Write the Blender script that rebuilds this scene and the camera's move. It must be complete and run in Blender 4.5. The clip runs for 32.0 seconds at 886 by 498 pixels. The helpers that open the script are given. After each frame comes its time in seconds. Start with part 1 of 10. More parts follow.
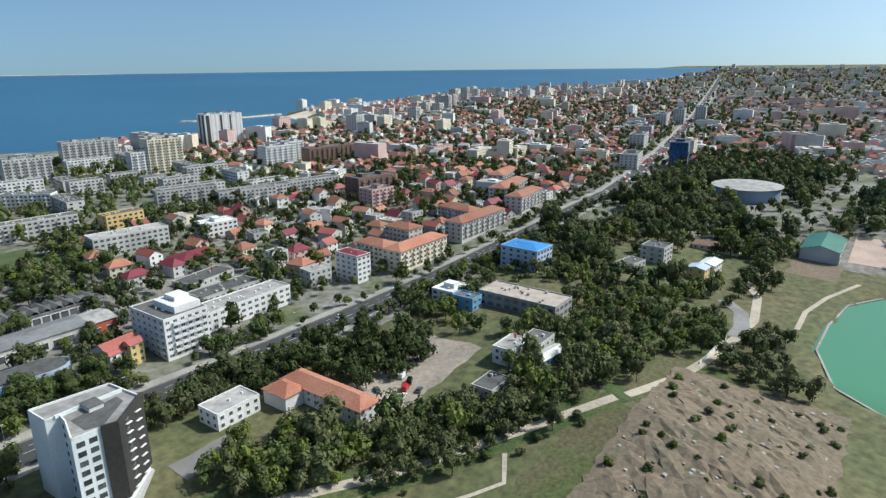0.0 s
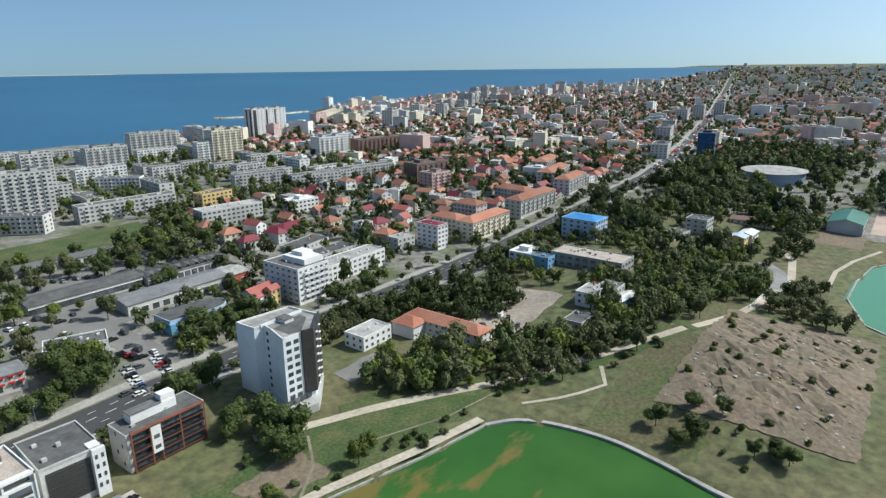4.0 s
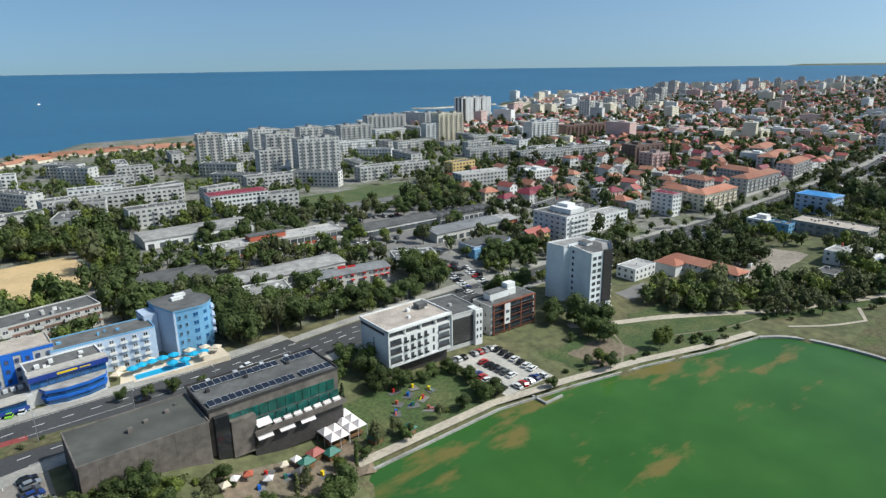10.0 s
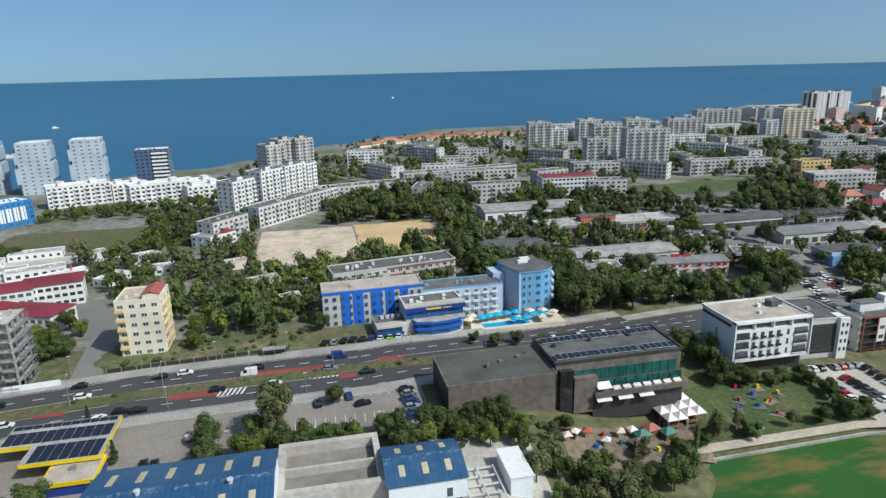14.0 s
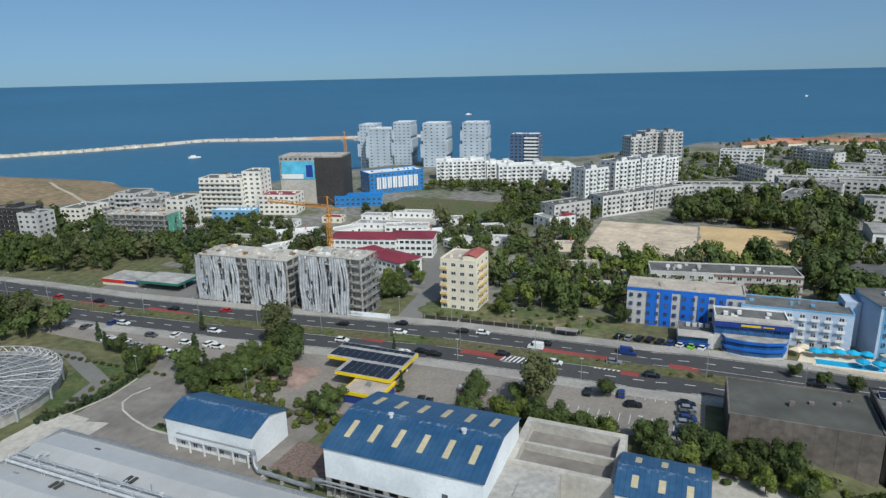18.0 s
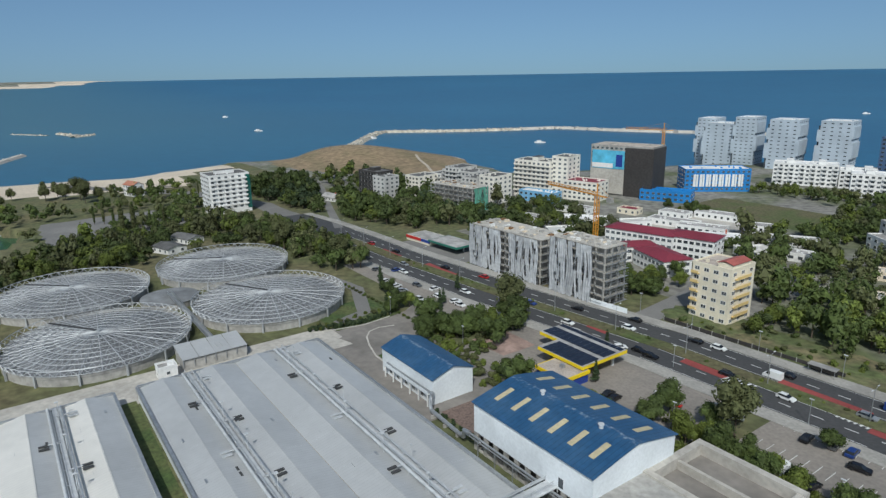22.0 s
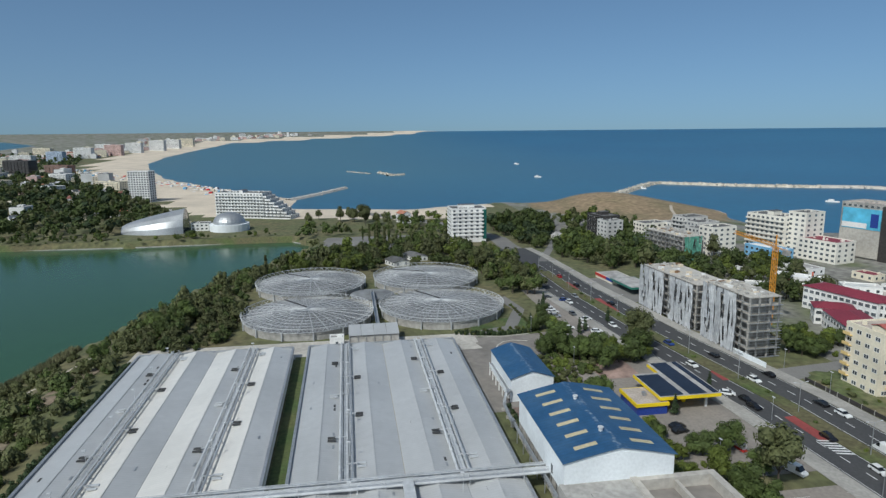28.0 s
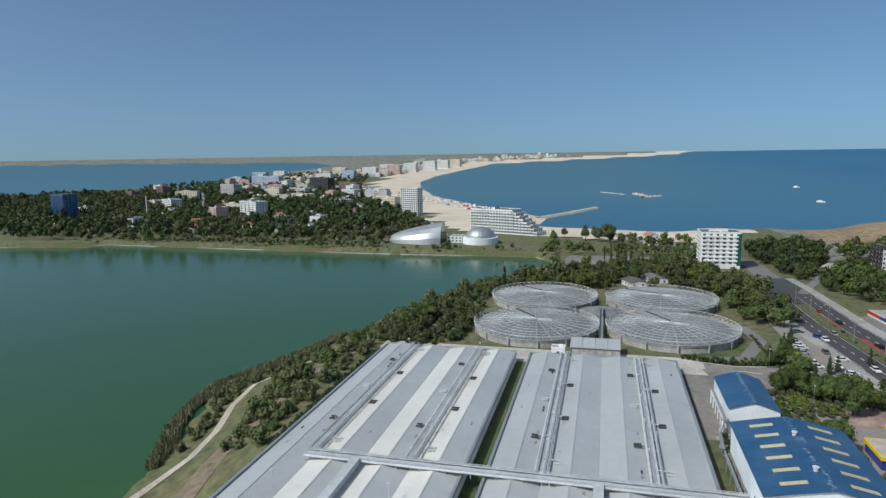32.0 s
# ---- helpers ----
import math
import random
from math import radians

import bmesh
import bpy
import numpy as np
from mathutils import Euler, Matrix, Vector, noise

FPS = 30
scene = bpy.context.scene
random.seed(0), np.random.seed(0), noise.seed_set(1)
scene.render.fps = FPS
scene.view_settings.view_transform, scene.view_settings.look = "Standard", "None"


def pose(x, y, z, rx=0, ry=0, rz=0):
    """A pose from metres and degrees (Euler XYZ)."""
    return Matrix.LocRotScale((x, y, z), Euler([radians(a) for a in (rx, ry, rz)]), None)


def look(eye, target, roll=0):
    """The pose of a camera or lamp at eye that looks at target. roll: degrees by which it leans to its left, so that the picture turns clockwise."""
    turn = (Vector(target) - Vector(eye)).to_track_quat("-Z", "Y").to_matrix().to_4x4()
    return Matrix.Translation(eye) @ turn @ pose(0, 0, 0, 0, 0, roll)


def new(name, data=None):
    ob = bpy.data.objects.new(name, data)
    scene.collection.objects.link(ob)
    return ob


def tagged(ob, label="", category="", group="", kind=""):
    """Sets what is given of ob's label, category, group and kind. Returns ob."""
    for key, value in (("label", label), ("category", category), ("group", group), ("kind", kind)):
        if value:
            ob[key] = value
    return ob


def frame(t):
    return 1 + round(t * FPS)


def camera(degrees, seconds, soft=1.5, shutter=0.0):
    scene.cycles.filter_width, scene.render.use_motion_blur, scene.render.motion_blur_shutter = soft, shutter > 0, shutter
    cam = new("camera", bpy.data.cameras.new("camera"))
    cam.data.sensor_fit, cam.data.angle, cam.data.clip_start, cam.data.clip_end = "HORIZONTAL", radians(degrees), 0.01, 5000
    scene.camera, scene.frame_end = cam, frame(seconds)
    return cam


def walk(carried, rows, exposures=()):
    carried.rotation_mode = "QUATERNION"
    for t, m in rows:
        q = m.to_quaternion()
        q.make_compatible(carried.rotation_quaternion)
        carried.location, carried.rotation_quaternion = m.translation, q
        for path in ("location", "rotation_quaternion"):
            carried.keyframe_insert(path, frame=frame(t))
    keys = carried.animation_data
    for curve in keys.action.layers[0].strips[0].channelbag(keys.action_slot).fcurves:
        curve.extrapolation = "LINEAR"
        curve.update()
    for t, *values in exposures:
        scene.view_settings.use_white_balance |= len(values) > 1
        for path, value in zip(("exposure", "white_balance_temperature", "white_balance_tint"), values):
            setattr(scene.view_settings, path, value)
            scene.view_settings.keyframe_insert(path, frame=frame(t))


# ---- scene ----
cam = camera(69.81, 32.0, 1.35)
# seconds, place, turn
PATH = [
    (0.0, 0.00, -0.00, 120.18, 73.756, 0.595, -53.630),
    (0.5, -8.22, 0.28, 119.77, 73.732, 0.590, -53.591),
    (1.0, -16.44, 0.54, 119.32, 73.720, 0.577, -53.595),
    (1.5, -24.68, 0.78, 118.83, 73.718, 0.583, -53.574),
    (2.0, -32.90, 0.98, 118.31, 73.709, 0.572, -53.536),
    (2.5, -41.07, 1.12, 117.76, 73.727, 0.588, -53.494),
    (3.0, -49.18, 1.19, 117.21, 73.776, 0.614, -53.496),
    (3.5, -57.21, 1.19, 116.68, 73.794, 0.648, -53.382),
    (5.5, -88.93, 0.74, 114.39, 73.793, 0.591, -50.937),
    (6.0, -96.70, 0.48, 113.74, 73.796, 0.558, -50.066),
    (6.5, -104.36, 0.09, 113.02, 73.795, 0.544, -48.895),
    (7.0, -111.96, -0.40, 112.26, 73.795, 0.509, -47.745),
    (7.5, -119.49, -0.92, 111.47, 73.800, 0.527, -46.551),
    (8.0, -126.92, -1.42, 110.67, 73.813, 0.537, -45.213),
    (8.5, -134.17, -1.80, 109.84, 73.827, 0.571, -43.844),
    (9.0, -141.12, -2.00, 108.99, 73.844, 0.574, -42.478),
    (9.5, -147.65, -2.01, 108.12, 73.837, 0.623, -40.774),
    (10.0, -153.58, -1.81, 107.22, 73.841, 0.676, -38.693),
    (10.5, -158.76, -1.45, 106.30, 73.871, 0.798, -36.079),
    (11.0, -163.14, -1.00, 105.35, 73.874, 0.920, -33.089),
    (11.5, -166.63, -0.55, 104.36, 73.903, 1.057, -29.901),
    (12.0, -169.23, -0.14, 103.39, 73.940, 1.178, -26.575),
    (12.5, -170.89, 0.26, 102.48, 73.993, 1.237, -23.309),
    (13.0, -171.68, 0.65, 101.63, 74.056, 1.267, -20.003),
    (13.5, -171.72, 1.01, 100.83, 74.135, 1.245, -16.289),
    (14.0, -171.08, 1.34, 100.09, 74.192, 1.357, -11.701),
    (14.5, -169.71, 1.64, 99.38, 74.249, 1.388, -6.929),
    (16.5, -161.06, 2.90, 96.77, 74.557, 1.438, 10.029),
    (17.0, -158.18, 3.44, 96.26, 74.601, 1.404, 14.035),
    (17.5, -154.71, 4.21, 95.83, 74.627, 1.326, 18.072),
    (18.0, -150.90, 5.25, 95.47, 74.652, 1.280, 22.334),
    (18.5, -146.91, 6.55, 95.16, 74.668, 1.178, 26.388),
    (19.0, -142.86, 8.09, 94.87, 74.649, 1.090, 30.358),
    (19.5, -138.80, 9.86, 94.60, 74.644, 1.000, 34.342),
    (20.0, -134.83, 11.87, 94.31, 74.631, 0.939, 38.376),
    (20.5, -130.93, 14.15, 94.00, 74.599, 0.859, 42.436),
    (21.0, -127.09, 16.72, 93.68, 74.568, 0.836, 46.499),
    (21.5, -123.23, 19.57, 93.38, 74.552, 0.857, 50.545),
    (22.0, -119.41, 22.63, 93.12, 74.565, 0.928, 54.551),
    (22.5, -115.61, 25.87, 92.85, 74.579, 0.963, 58.551),
    (23.0, -111.82, 29.19, 92.59, 74.551, 0.961, 61.548),
    (23.5, -107.97, 32.49, 92.37, 74.511, 0.887, 63.598),
    (24.0, -104.04, 35.69, 92.17, 74.447, 0.834, 65.371),
    (24.5, -100.04, 38.76, 91.98, 74.403, 0.773, 67.182),
    (25.0, -95.97, 41.70, 91.79, 74.386, 0.761, 69.221),
    (25.5, -91.84, 44.55, 91.56, 74.371, 0.735, 71.191),
    (27.5, -75.31, 55.50, 90.43, 78.592, 0.549, 79.263),
    (28.0, -71.58, 58.07, 90.12, 79.369, 0.525, 81.346),
    (28.5, -68.42, 60.34, 89.85, 80.395, 0.417, 83.877),
    (29.0, -65.96, 62.22, 89.70, 81.293, 0.319, 86.745),
    (29.5, -64.21, 63.66, 89.65, 81.486, 0.344, 89.840),
    (30.0, -63.03, 64.74, 89.68, 81.489, 0.528, 93.796),
    (30.5, -62.16, 65.62, 89.67, 81.500, 0.743, 97.630),
    (31.0, -61.47, 66.48, 89.63, 81.503, 0.869, 100.293),
    (31.5, -60.84, 67.39, 89.54, 81.497, 0.873, 102.452),
    (32.0, -60.20, 68.35, 89.43, 81.474, 0.868, 104.237),
]
walk(cam, [(t, pose(*p)) for t, *p in PATH], [(0.0, 0.28, 6250, 5), (10.0, 0.2, 6250, 5), (16.0, -0.04, 6150, 6), (20.0, -0.2, 6150, 6), (23.0, -0.29, 6150, 6), (28.0, -0.25, 6150, 6), (32.0, -0.12, 6150, 6)])

# ---- sky and sun ----
SUN_TURN, SUN_HEIGHT = -42.0, 47.0          # degrees: from +x towards +y, and above the ground
world = bpy.data.worlds.new("world")
scene.world = world
world.use_nodes = True
wn = world.node_tree.nodes
sky = wn.new("ShaderNodeTexSky")
sky.sky_type, sky.sun_disc = 'NISHITA', False
sky.sun_elevation, sky.sun_rotation = radians(SUN_HEIGHT), radians(90 - SUN_TURN)
sky.air_density, sky.dust_density, sky.ozone_density = 0.63, 2.45, 3.4
wn["Background"].inputs["Strength"].default_value = 0.132
way, lift = wn.new("ShaderNodeTexCoord"), wn.new("ShaderNodeMapping")      # thick sea haze evens out the lowest band of the sky
lift.inputs["Scale"].default_value, lift.inputs["Location"].default_value = (1, 1, 0.93), (0, 0, 0.07)
world.node_tree.links.new(way.outputs["Generated"], lift.inputs["Vector"])
world.node_tree.links.new(lift.outputs[0], sky.inputs["Vector"])
cool = wn.new("ShaderNodeMix")              # a touch of cyan, as over the sea
cool.data_type, cool.blend_type = 'RGBA', 'MULTIPLY'
cool.inputs[0].default_value, cool.inputs[7].default_value = 1.0, (0.96, 1.06, 0.99, 1)
world.node_tree.links.new(sky.outputs[0], cool.inputs[6])
world.node_tree.links.new(cool.outputs[2], wn["Background"].inputs["Color"])
sun = new("sun", bpy.data.lights.new("sun", 'SUN'))
sun.data.energy, sun.data.angle, sun.data.color = 3.6, radians(0.53), (1.0, 0.96, 0.90)
a, e = radians(SUN_TURN), radians(SUN_HEIGHT)
sun.matrix_world = look((math.cos(a) * math.cos(e) * 300, math.sin(a) * math.cos(e) * 300, math.sin(e) * 300), (0, 0, 0))
scene.view_settings.exposure = 0.0


# ---- materials ----
def mat(name, color, rough=0.8, metal=0.0, grain=0.12, scale=1.5, big=0.10, big_scale=0.08, tint=None, bump=0.0, per_object=0.0, per_island=0.0, spec=0.5):
    """A surface whose colour varies at two scales, with optional relief, and with a shift for each object or each island."""
    m = bpy.data.materials.new(name)
    m.use_nodes = True
    nt = m.node_tree
    n, l = nt.nodes, nt.links
    bsdf = n["Principled BSDF"]
    bsdf.inputs["Roughness"].default_value = rough
    bsdf.inputs["Metallic"].default_value = metal
    bsdf.inputs["Specular IOR Level"].default_value = spec
    geo = n.new("ShaderNodeNewGeometry")

    def noise_at(s, detail):
        t = n.new("ShaderNodeTexNoise")
        t.inputs["Scale"].default_value, t.inputs["Detail"].default_value = s, detail
        l.new(geo.outputs["Position"], t.inputs["Vector"])
        return t.outputs["Fac"]

    small, large = noise_at(scale, 4), noise_at(big_scale, 3)
    col = n.new("ShaderNodeMix")
    col.data_type = 'RGBA'
    col.inputs[6].default_value = (*color, 1)
    col.inputs[7].default_value = (*(tint if tint else [c * 0.55 for c in color]), 1)
    ramp = n.new("ShaderNodeMapRange")
    ramp.inputs["From Min"].default_value, ramp.inputs["From Max"].default_value = 0.42, 0.68
    l.new(large, ramp.inputs["Value"])
    k = n.new("ShaderNodeMath")
    k.operation = 'MULTIPLY'
    k.inputs[1].default_value = min(1.0, big * 4)
    l.new(ramp.outputs[0], k.inputs[0])
    l.new(k.outputs[0], col.inputs[0])
    hsv = n.new("ShaderNodeHueSaturation")
    l.new(col.outputs[2], hsv.inputs["Color"])
    val = n.new("ShaderNodeMapRange")
    val.inputs["From Min"].default_value, val.inputs["From Max"].default_value = 0.25, 0.75
    val.inputs["To Min"].default_value, val.inputs["To Max"].default_value = 1 - grain * 1.6, 1 + grain * 1.6
    l.new(small, val.inputs["Value"])
    out = val.outputs[0]
    for amount, src in ((per_object, "object"), (per_island, "island")):
        if amount:
            r = n.new("ShaderNodeObjectInfo").outputs["Random"] if src == "object" else geo.outputs["Random Per Island"]
            mr = n.new("ShaderNodeMapRange")
            mr.inputs["To Min"].default_value, mr.inputs["To Max"].default_value = 1 - amount, 1 + amount
            l.new(r, mr.inputs["Value"])
            mul = n.new("ShaderNodeMath")
            mul.operation = 'MULTIPLY'
            l.new(out, mul.inputs[0]), l.new(mr.outputs[0], mul.inputs[1])
            out = mul.outputs[0]
    l.new(out, hsv.inputs["Value"])
    l.new(hsv.outputs[0], bsdf.inputs["Base Color"])
    if bump:
        b = n.new("ShaderNodeBump")
        b.inputs["Strength"].default_value, b.inputs["Distance"].default_value = bump, 0.3
        l.new(small, b.inputs["Height"]), l.new(b.outputs[0], bsdf.inputs["Normal"])
    return m


def stripes(m, spacing, axis=0, depth=0.35, dark=0.75):
    """Adds seams to a material: thin darker lines with relief, every so many metres along one axis of the object."""
    n, l = m.node_tree.nodes, m.node_tree.links
    bsdf = n["Principled BSDF"]
    tc, sep = n.new("ShaderNodeTexCoord"), n.new("ShaderNodeSeparateXYZ")
    l.new(tc.outputs["Object"], sep.inputs[0])
    div, fr, gt = n.new("ShaderNodeMath"), n.new("ShaderNodeMath"), n.new("ShaderNodeMath")
    div.operation, fr.operation, gt.operation = 'DIVIDE', 'FRACT', 'LESS_THAN'
    div.inputs[1].default_value, gt.inputs[1].default_value = spacing, 0.14
    l.new(sep.outputs[axis], div.inputs[0]), l.new(div.outputs[0], fr.inputs[0]), l.new(fr.outputs[0], gt.inputs[0])
    src = bsdf.inputs["Base Color"].links[0].from_socket
    mx = n.new("ShaderNodeMix")
    mx.data_type, mx.blend_type = 'RGBA', 'MULTIPLY'
    mx.inputs[7].default_value = (dark, dark, dark, 1)
    l.new(gt.outputs[0], mx.inputs[0]), l.new(src, mx.inputs[6]), l.new(mx.outputs[2], bsdf.inputs["Base Color"])
    b = n.new("ShaderNodeBump")
    b.inputs["Strength"].default_value, b.inputs["Distance"].default_value = depth, 0.1
    l.new(gt.outputs[0], b.inputs["Height"]), l.new(b.outputs[0], bsdf.inputs["Normal"])
    return m


WHITE = mat("white_plaster", (0.72, 0.71, 0.69), 0.85, grain=0.07, big=0.09)
CREAM = mat("cream_plaster", (0.72, 0.65, 0.51), 0.85, grain=0.06)
IVORY = mat("ivory_plaster", (0.74, 0.70, 0.62), 0.85, grain=0.06, big=0.08)
YELLOW_P = mat("yellow_plaster", (0.66, 0.48, 0.20), 0.85, grain=0.06)
GREYP = mat("grey_plaster", (0.50, 0.49, 0.47), 0.88, grain=0.10, big=0.12, per_object=0.10)
PANEL = mat("weathered_panel", (0.53, 0.515, 0.49), 0.88, grain=0.10, big=0.12, per_object=0.14)
PINK = mat("pink_plaster", (0.60, 0.42, 0.38), 0.85, grain=0.06, per_object=0.1)
BROWN_P = mat("brown_plaster", (0.22, 0.13, 0.10), 0.85)
# dark cladding; also the painted shade inside the blue hall's open bays
DARKP = mat("dark_cladding_and_shade", (0.045, 0.04, 0.038), 0.6, grain=0.2, scale=0.8, per_object=0.1)
BRONZE = mat("bronze_cladding", (0.165, 0.140, 0.122), 0.55, grain=0.25, scale=0.5, big=0.15)
CONCRETE = mat("concrete", (0.36, 0.345, 0.32), 0.92, grain=0.16, scale=0.7, big=0.16, bump=0.15)
PALE_CONCRETE = mat("pale_concrete", (0.45, 0.42, 0.375), 0.92, grain=0.12, scale=0.8, big=0.12)
BITUMEN = mat("bitumen_roofing", (0.125, 0.123, 0.120), 0.9, grain=0.15, scale=0.6, big=0.2, big_scale=0.2, per_object=0.18)
GRAVEL_ROOF = mat("gravel_roof", (0.45, 0.385, 0.33), 0.95, grain=0.15, scale=2.0, big=0.15, big_scale=0.2)
PALE_ROOF = mat("pale_roofing", (0.36, 0.345, 0.33), 0.9, grain=0.14, scale=0.5, big=0.2, big_scale=0.18, per_object=0.2)
TILE = stripes(mat("terracotta_tile", (0.37, 0.17, 0.11), 0.85, grain=0.16, scale=1.5, big=0.16, tint=(0.30, 0.10, 0.06), per_object=0.25), 0.5)
RED_TILE = mat("red_metal_tile", (0.30, 0.085, 0.068), 0.6, grain=0.14, per_object=0.35)
MAROON = mat("maroon_roof", (0.20, 0.028, 0.045), 0.65, grain=0.12, per_object=0.1)
BLUE_ROOF = stripes(mat("blue_sheet_roof", (0.030, 0.095, 0.200), 0.45, metal=0.2, grain=0.10, scale=0.7, big=0.09, big_scale=0.12, tint=(0.10, 0.18, 0.28)), 1.1, axis=0)
n, l = BLUE_ROOF.node_tree.nodes, BLUE_ROOF.node_tree.links      # paint has flaked along the ridge
tc, sep, off, band, flake, both, worn = (n.new("ShaderNode" + k) for k in ("TexCoord", "SeparateXYZ", "Math", "MapRange", "TexNoise", "Math", "Mix"))
off.operation, both.operation, worn.data_type = 'ABSOLUTE', 'MULTIPLY_ADD', 'RGBA'
band.inputs["From Min"].default_value, band.inputs["From Max"].default_value = 4.2, 0.0
band.inputs["To Min"].default_value, band.inputs["To Max"].default_value = -3.2, -1.55
flake.inputs["Scale"].default_value, flake.inputs["Detail"].default_value = 1.1, 8
both.inputs[1].default_value, both.use_clamp = 3.4, True
worn.inputs[7].default_value = (0.34, 0.40, 0.46, 1)
l.new(tc.outputs["Object"], sep.inputs[0]), l.new(sep.outputs[1], off.inputs[0]), l.new(off.outputs[0], band.inputs["Value"]), l.new(tc.outputs["Object"], flake.inputs["Vector"])
l.new(flake.outputs["Fac"], both.inputs[0]), l.new(band.outputs[0], both.inputs[2]), l.new(both.outputs[0], worn.inputs[0])
l.new(n["Principled BSDF"].inputs["Base Color"].links[0].from_socket, worn.inputs[6]), l.new(worn.outputs[2], n["Principled BSDF"].inputs["Base Color"])
BRIGHT_BLUE = mat("bright_blue_paint", (0.012, 0.13, 0.55), 0.6, grain=0.06)
SKY_BLUE = mat("pale_blue_paint", (0.16, 0.36, 0.56), 0.7, grain=0.06)
PALE_BLUE = mat("lilac_blue_plaster", (0.42, 0.50, 0.62), 0.8, grain=0.06)
AZURE = mat("azure_paint", (0.015, 0.19, 0.50), 0.6, grain=0.08)
DEEP_BLUE = mat("deep_blue_sign", (0.02, 0.05, 0.26), 0.45)
GREEN_ROOF = mat("green_sheet_roof", (0.035, 0.16, 0.12), 0.5, grain=0.1)
YELLOW = mat("signal_yellow", (0.80, 0.58, 0.01), 0.5, grain=0.03)
RED = mat("red_paint", (0.50, 0.03, 0.025), 0.55, grain=0.06)
ORANGE_RED = mat("brick_red_band", (0.42, 0.10, 0.055), 0.8, grain=0.12)
STEEL = mat("galvanised_steel", (0.42, 0.43, 0.44), 0.45, metal=0.6, grain=0.12)
WHITE_STEEL = mat("white_painted_steel", (0.54, 0.55, 0.56), 0.5, grain=0.06)
SHEET_A = stripes(mat("grey_sheet_roof", (0.475, 0.475, 0.47), 0.36, metal=0.15, grain=0.04, scale=0.4, big=0.05, big_scale=0.05, per_object=0.03), 0.9, dark=0.9)
# pale sheet of small roofs; on the process hall it paints in sun glint
SHEET_B = stripes(mat("pale_and_glint_sheet_roof", (0.72, 0.69, 0.635), 0.30, metal=0.12, grain=0.04, scale=0.4, big=0.05, big_scale=0.05, per_object=0.03), 0.9, dark=0.9)
WALL_SHEET = mat("white_sheet_wall", (0.74, 0.765, 0.78), 0.6, grain=0.05)
GLASS = mat("window_glass", (0.078, 0.088, 0.098), 0.10, grain=0.3, scale=0.3, per_object=0.5, spec=0.9)
TEAL_GLASS = mat("green_glass", (0.015, 0.10, 0.085), 0.06, grain=0.3, scale=0.4, spec=0.9)
BLUE_GLASS = mat("blue_glass", (0.02, 0.10, 0.26), 0.06, grain=0.2, scale=0.4, spec=0.9)
ASPHALT = mat("asphalt", (0.050, 0.050, 0.052), 0.9, grain=0.12, scale=1.2, big=0.12, big_scale=0.05, tint=(0.072, 0.070, 0.068))
OLD_ASPHALT = mat("worn_asphalt", (0.165, 0.158, 0.15), 0.92, grain=0.08, scale=1.6, big=0.16, big_scale=0.06, tint=(0.235, 0.225, 0.21))
PAVING = mat("paving", (0.336, 0.319, 0.290), 0.92, grain=0.12, scale=1.2, big=0.14, big_scale=0.12)
LINE = mat("road_paint", (0.68, 0.68, 0.66), 0.7, grain=0.12, scale=2)
RED_LANE = mat("red_surfacing", (0.27, 0.055, 0.05), 0.85, grain=0.12)
GRASS = mat("lawn", (0.052, 0.082, 0.023), 0.95, grain=0.26, scale=0.9, big=0.2, big_scale=0.09, tint=(0.105, 0.110, 0.042), bump=0.4)
DRY = mat("dry_grass", (0.102, 0.092, 0.044), 0.95, grain=0.28, scale=0.7, big=0.25, big_scale=0.06, tint=(0.070, 0.096, 0.026), bump=0.4)
DIRT = mat("bare_earth", (0.185, 0.140, 0.098), 0.95, grain=0.2, scale=0.6, big=0.2, big_scale=0.08, tint=(0.145, 0.125, 0.085), bump=0.5)
PATH_M = mat("trodden_path", (0.46, 0.40, 0.32), 0.95, grain=0.14, scale=0.8, big=0.12)
SAND = mat("beach_sand", (0.60, 0.51, 0.40), 0.95, grain=0.08, scale=0.5, big=0.1, big_scale=0.02)
URBAN = mat("town_ground", (0.20, 0.19, 0.17), 0.95, grain=0.3, scale=0.25, big=0.25, big_scale=0.03, tint=(0.09, 0.105, 0.045))
SCRUB = mat("scrub_ground", (0.096, 0.104, 0.044), 0.95, grain=0.3, scale=0.3, big=0.22, big_scale=0.03, tint=(0.135, 0.115, 0.058), bump=0.4)
HEATH = mat("dry_headland_soil", (0.24, 0.175, 0.105), 0.95, grain=0.25, scale=0.2, big=0.2, big_scale=0.03, tint=(0.14, 0.12, 0.06), bump=0.4)
ROCK = mat("breakwater_rock", (0.45, 0.41, 0.34), 0.95, grain=0.25, scale=0.15, big=0.1)
BARK = mat("bark", (0.09, 0.07, 0.05), 0.95, grain=0.2)
LEAVES = [mat("foliage", (0.078, 0.106, 0.030), 0.7, grain=0.22, scale=0.55, big=0.15, big_scale=0.2, tint=(0.066, 0.086, 0.034), per_object=0.3, per_island=0.18, spec=0.25),
          mat("pale_foliage", (0.112, 0.122, 0.050), 0.7, grain=0.22, scale=0.55, big=0.15, big_scale=0.2, tint=(0.088, 0.098, 0.046), per_object=0.25, per_island=0.18, spec=0.25),
          mat("bright_foliage", (0.128, 0.160, 0.034), 0.7, grain=0.22, scale=0.55, big=0.12, big_scale=0.2, per_object=0.25, per_island=0.18, spec=0.25),
          mat("dark_foliage", (0.048, 0.072, 0.032), 0.7, grain=0.22, scale=0.55, per_object=0.2, per_island=0.18, spec=0.25)]
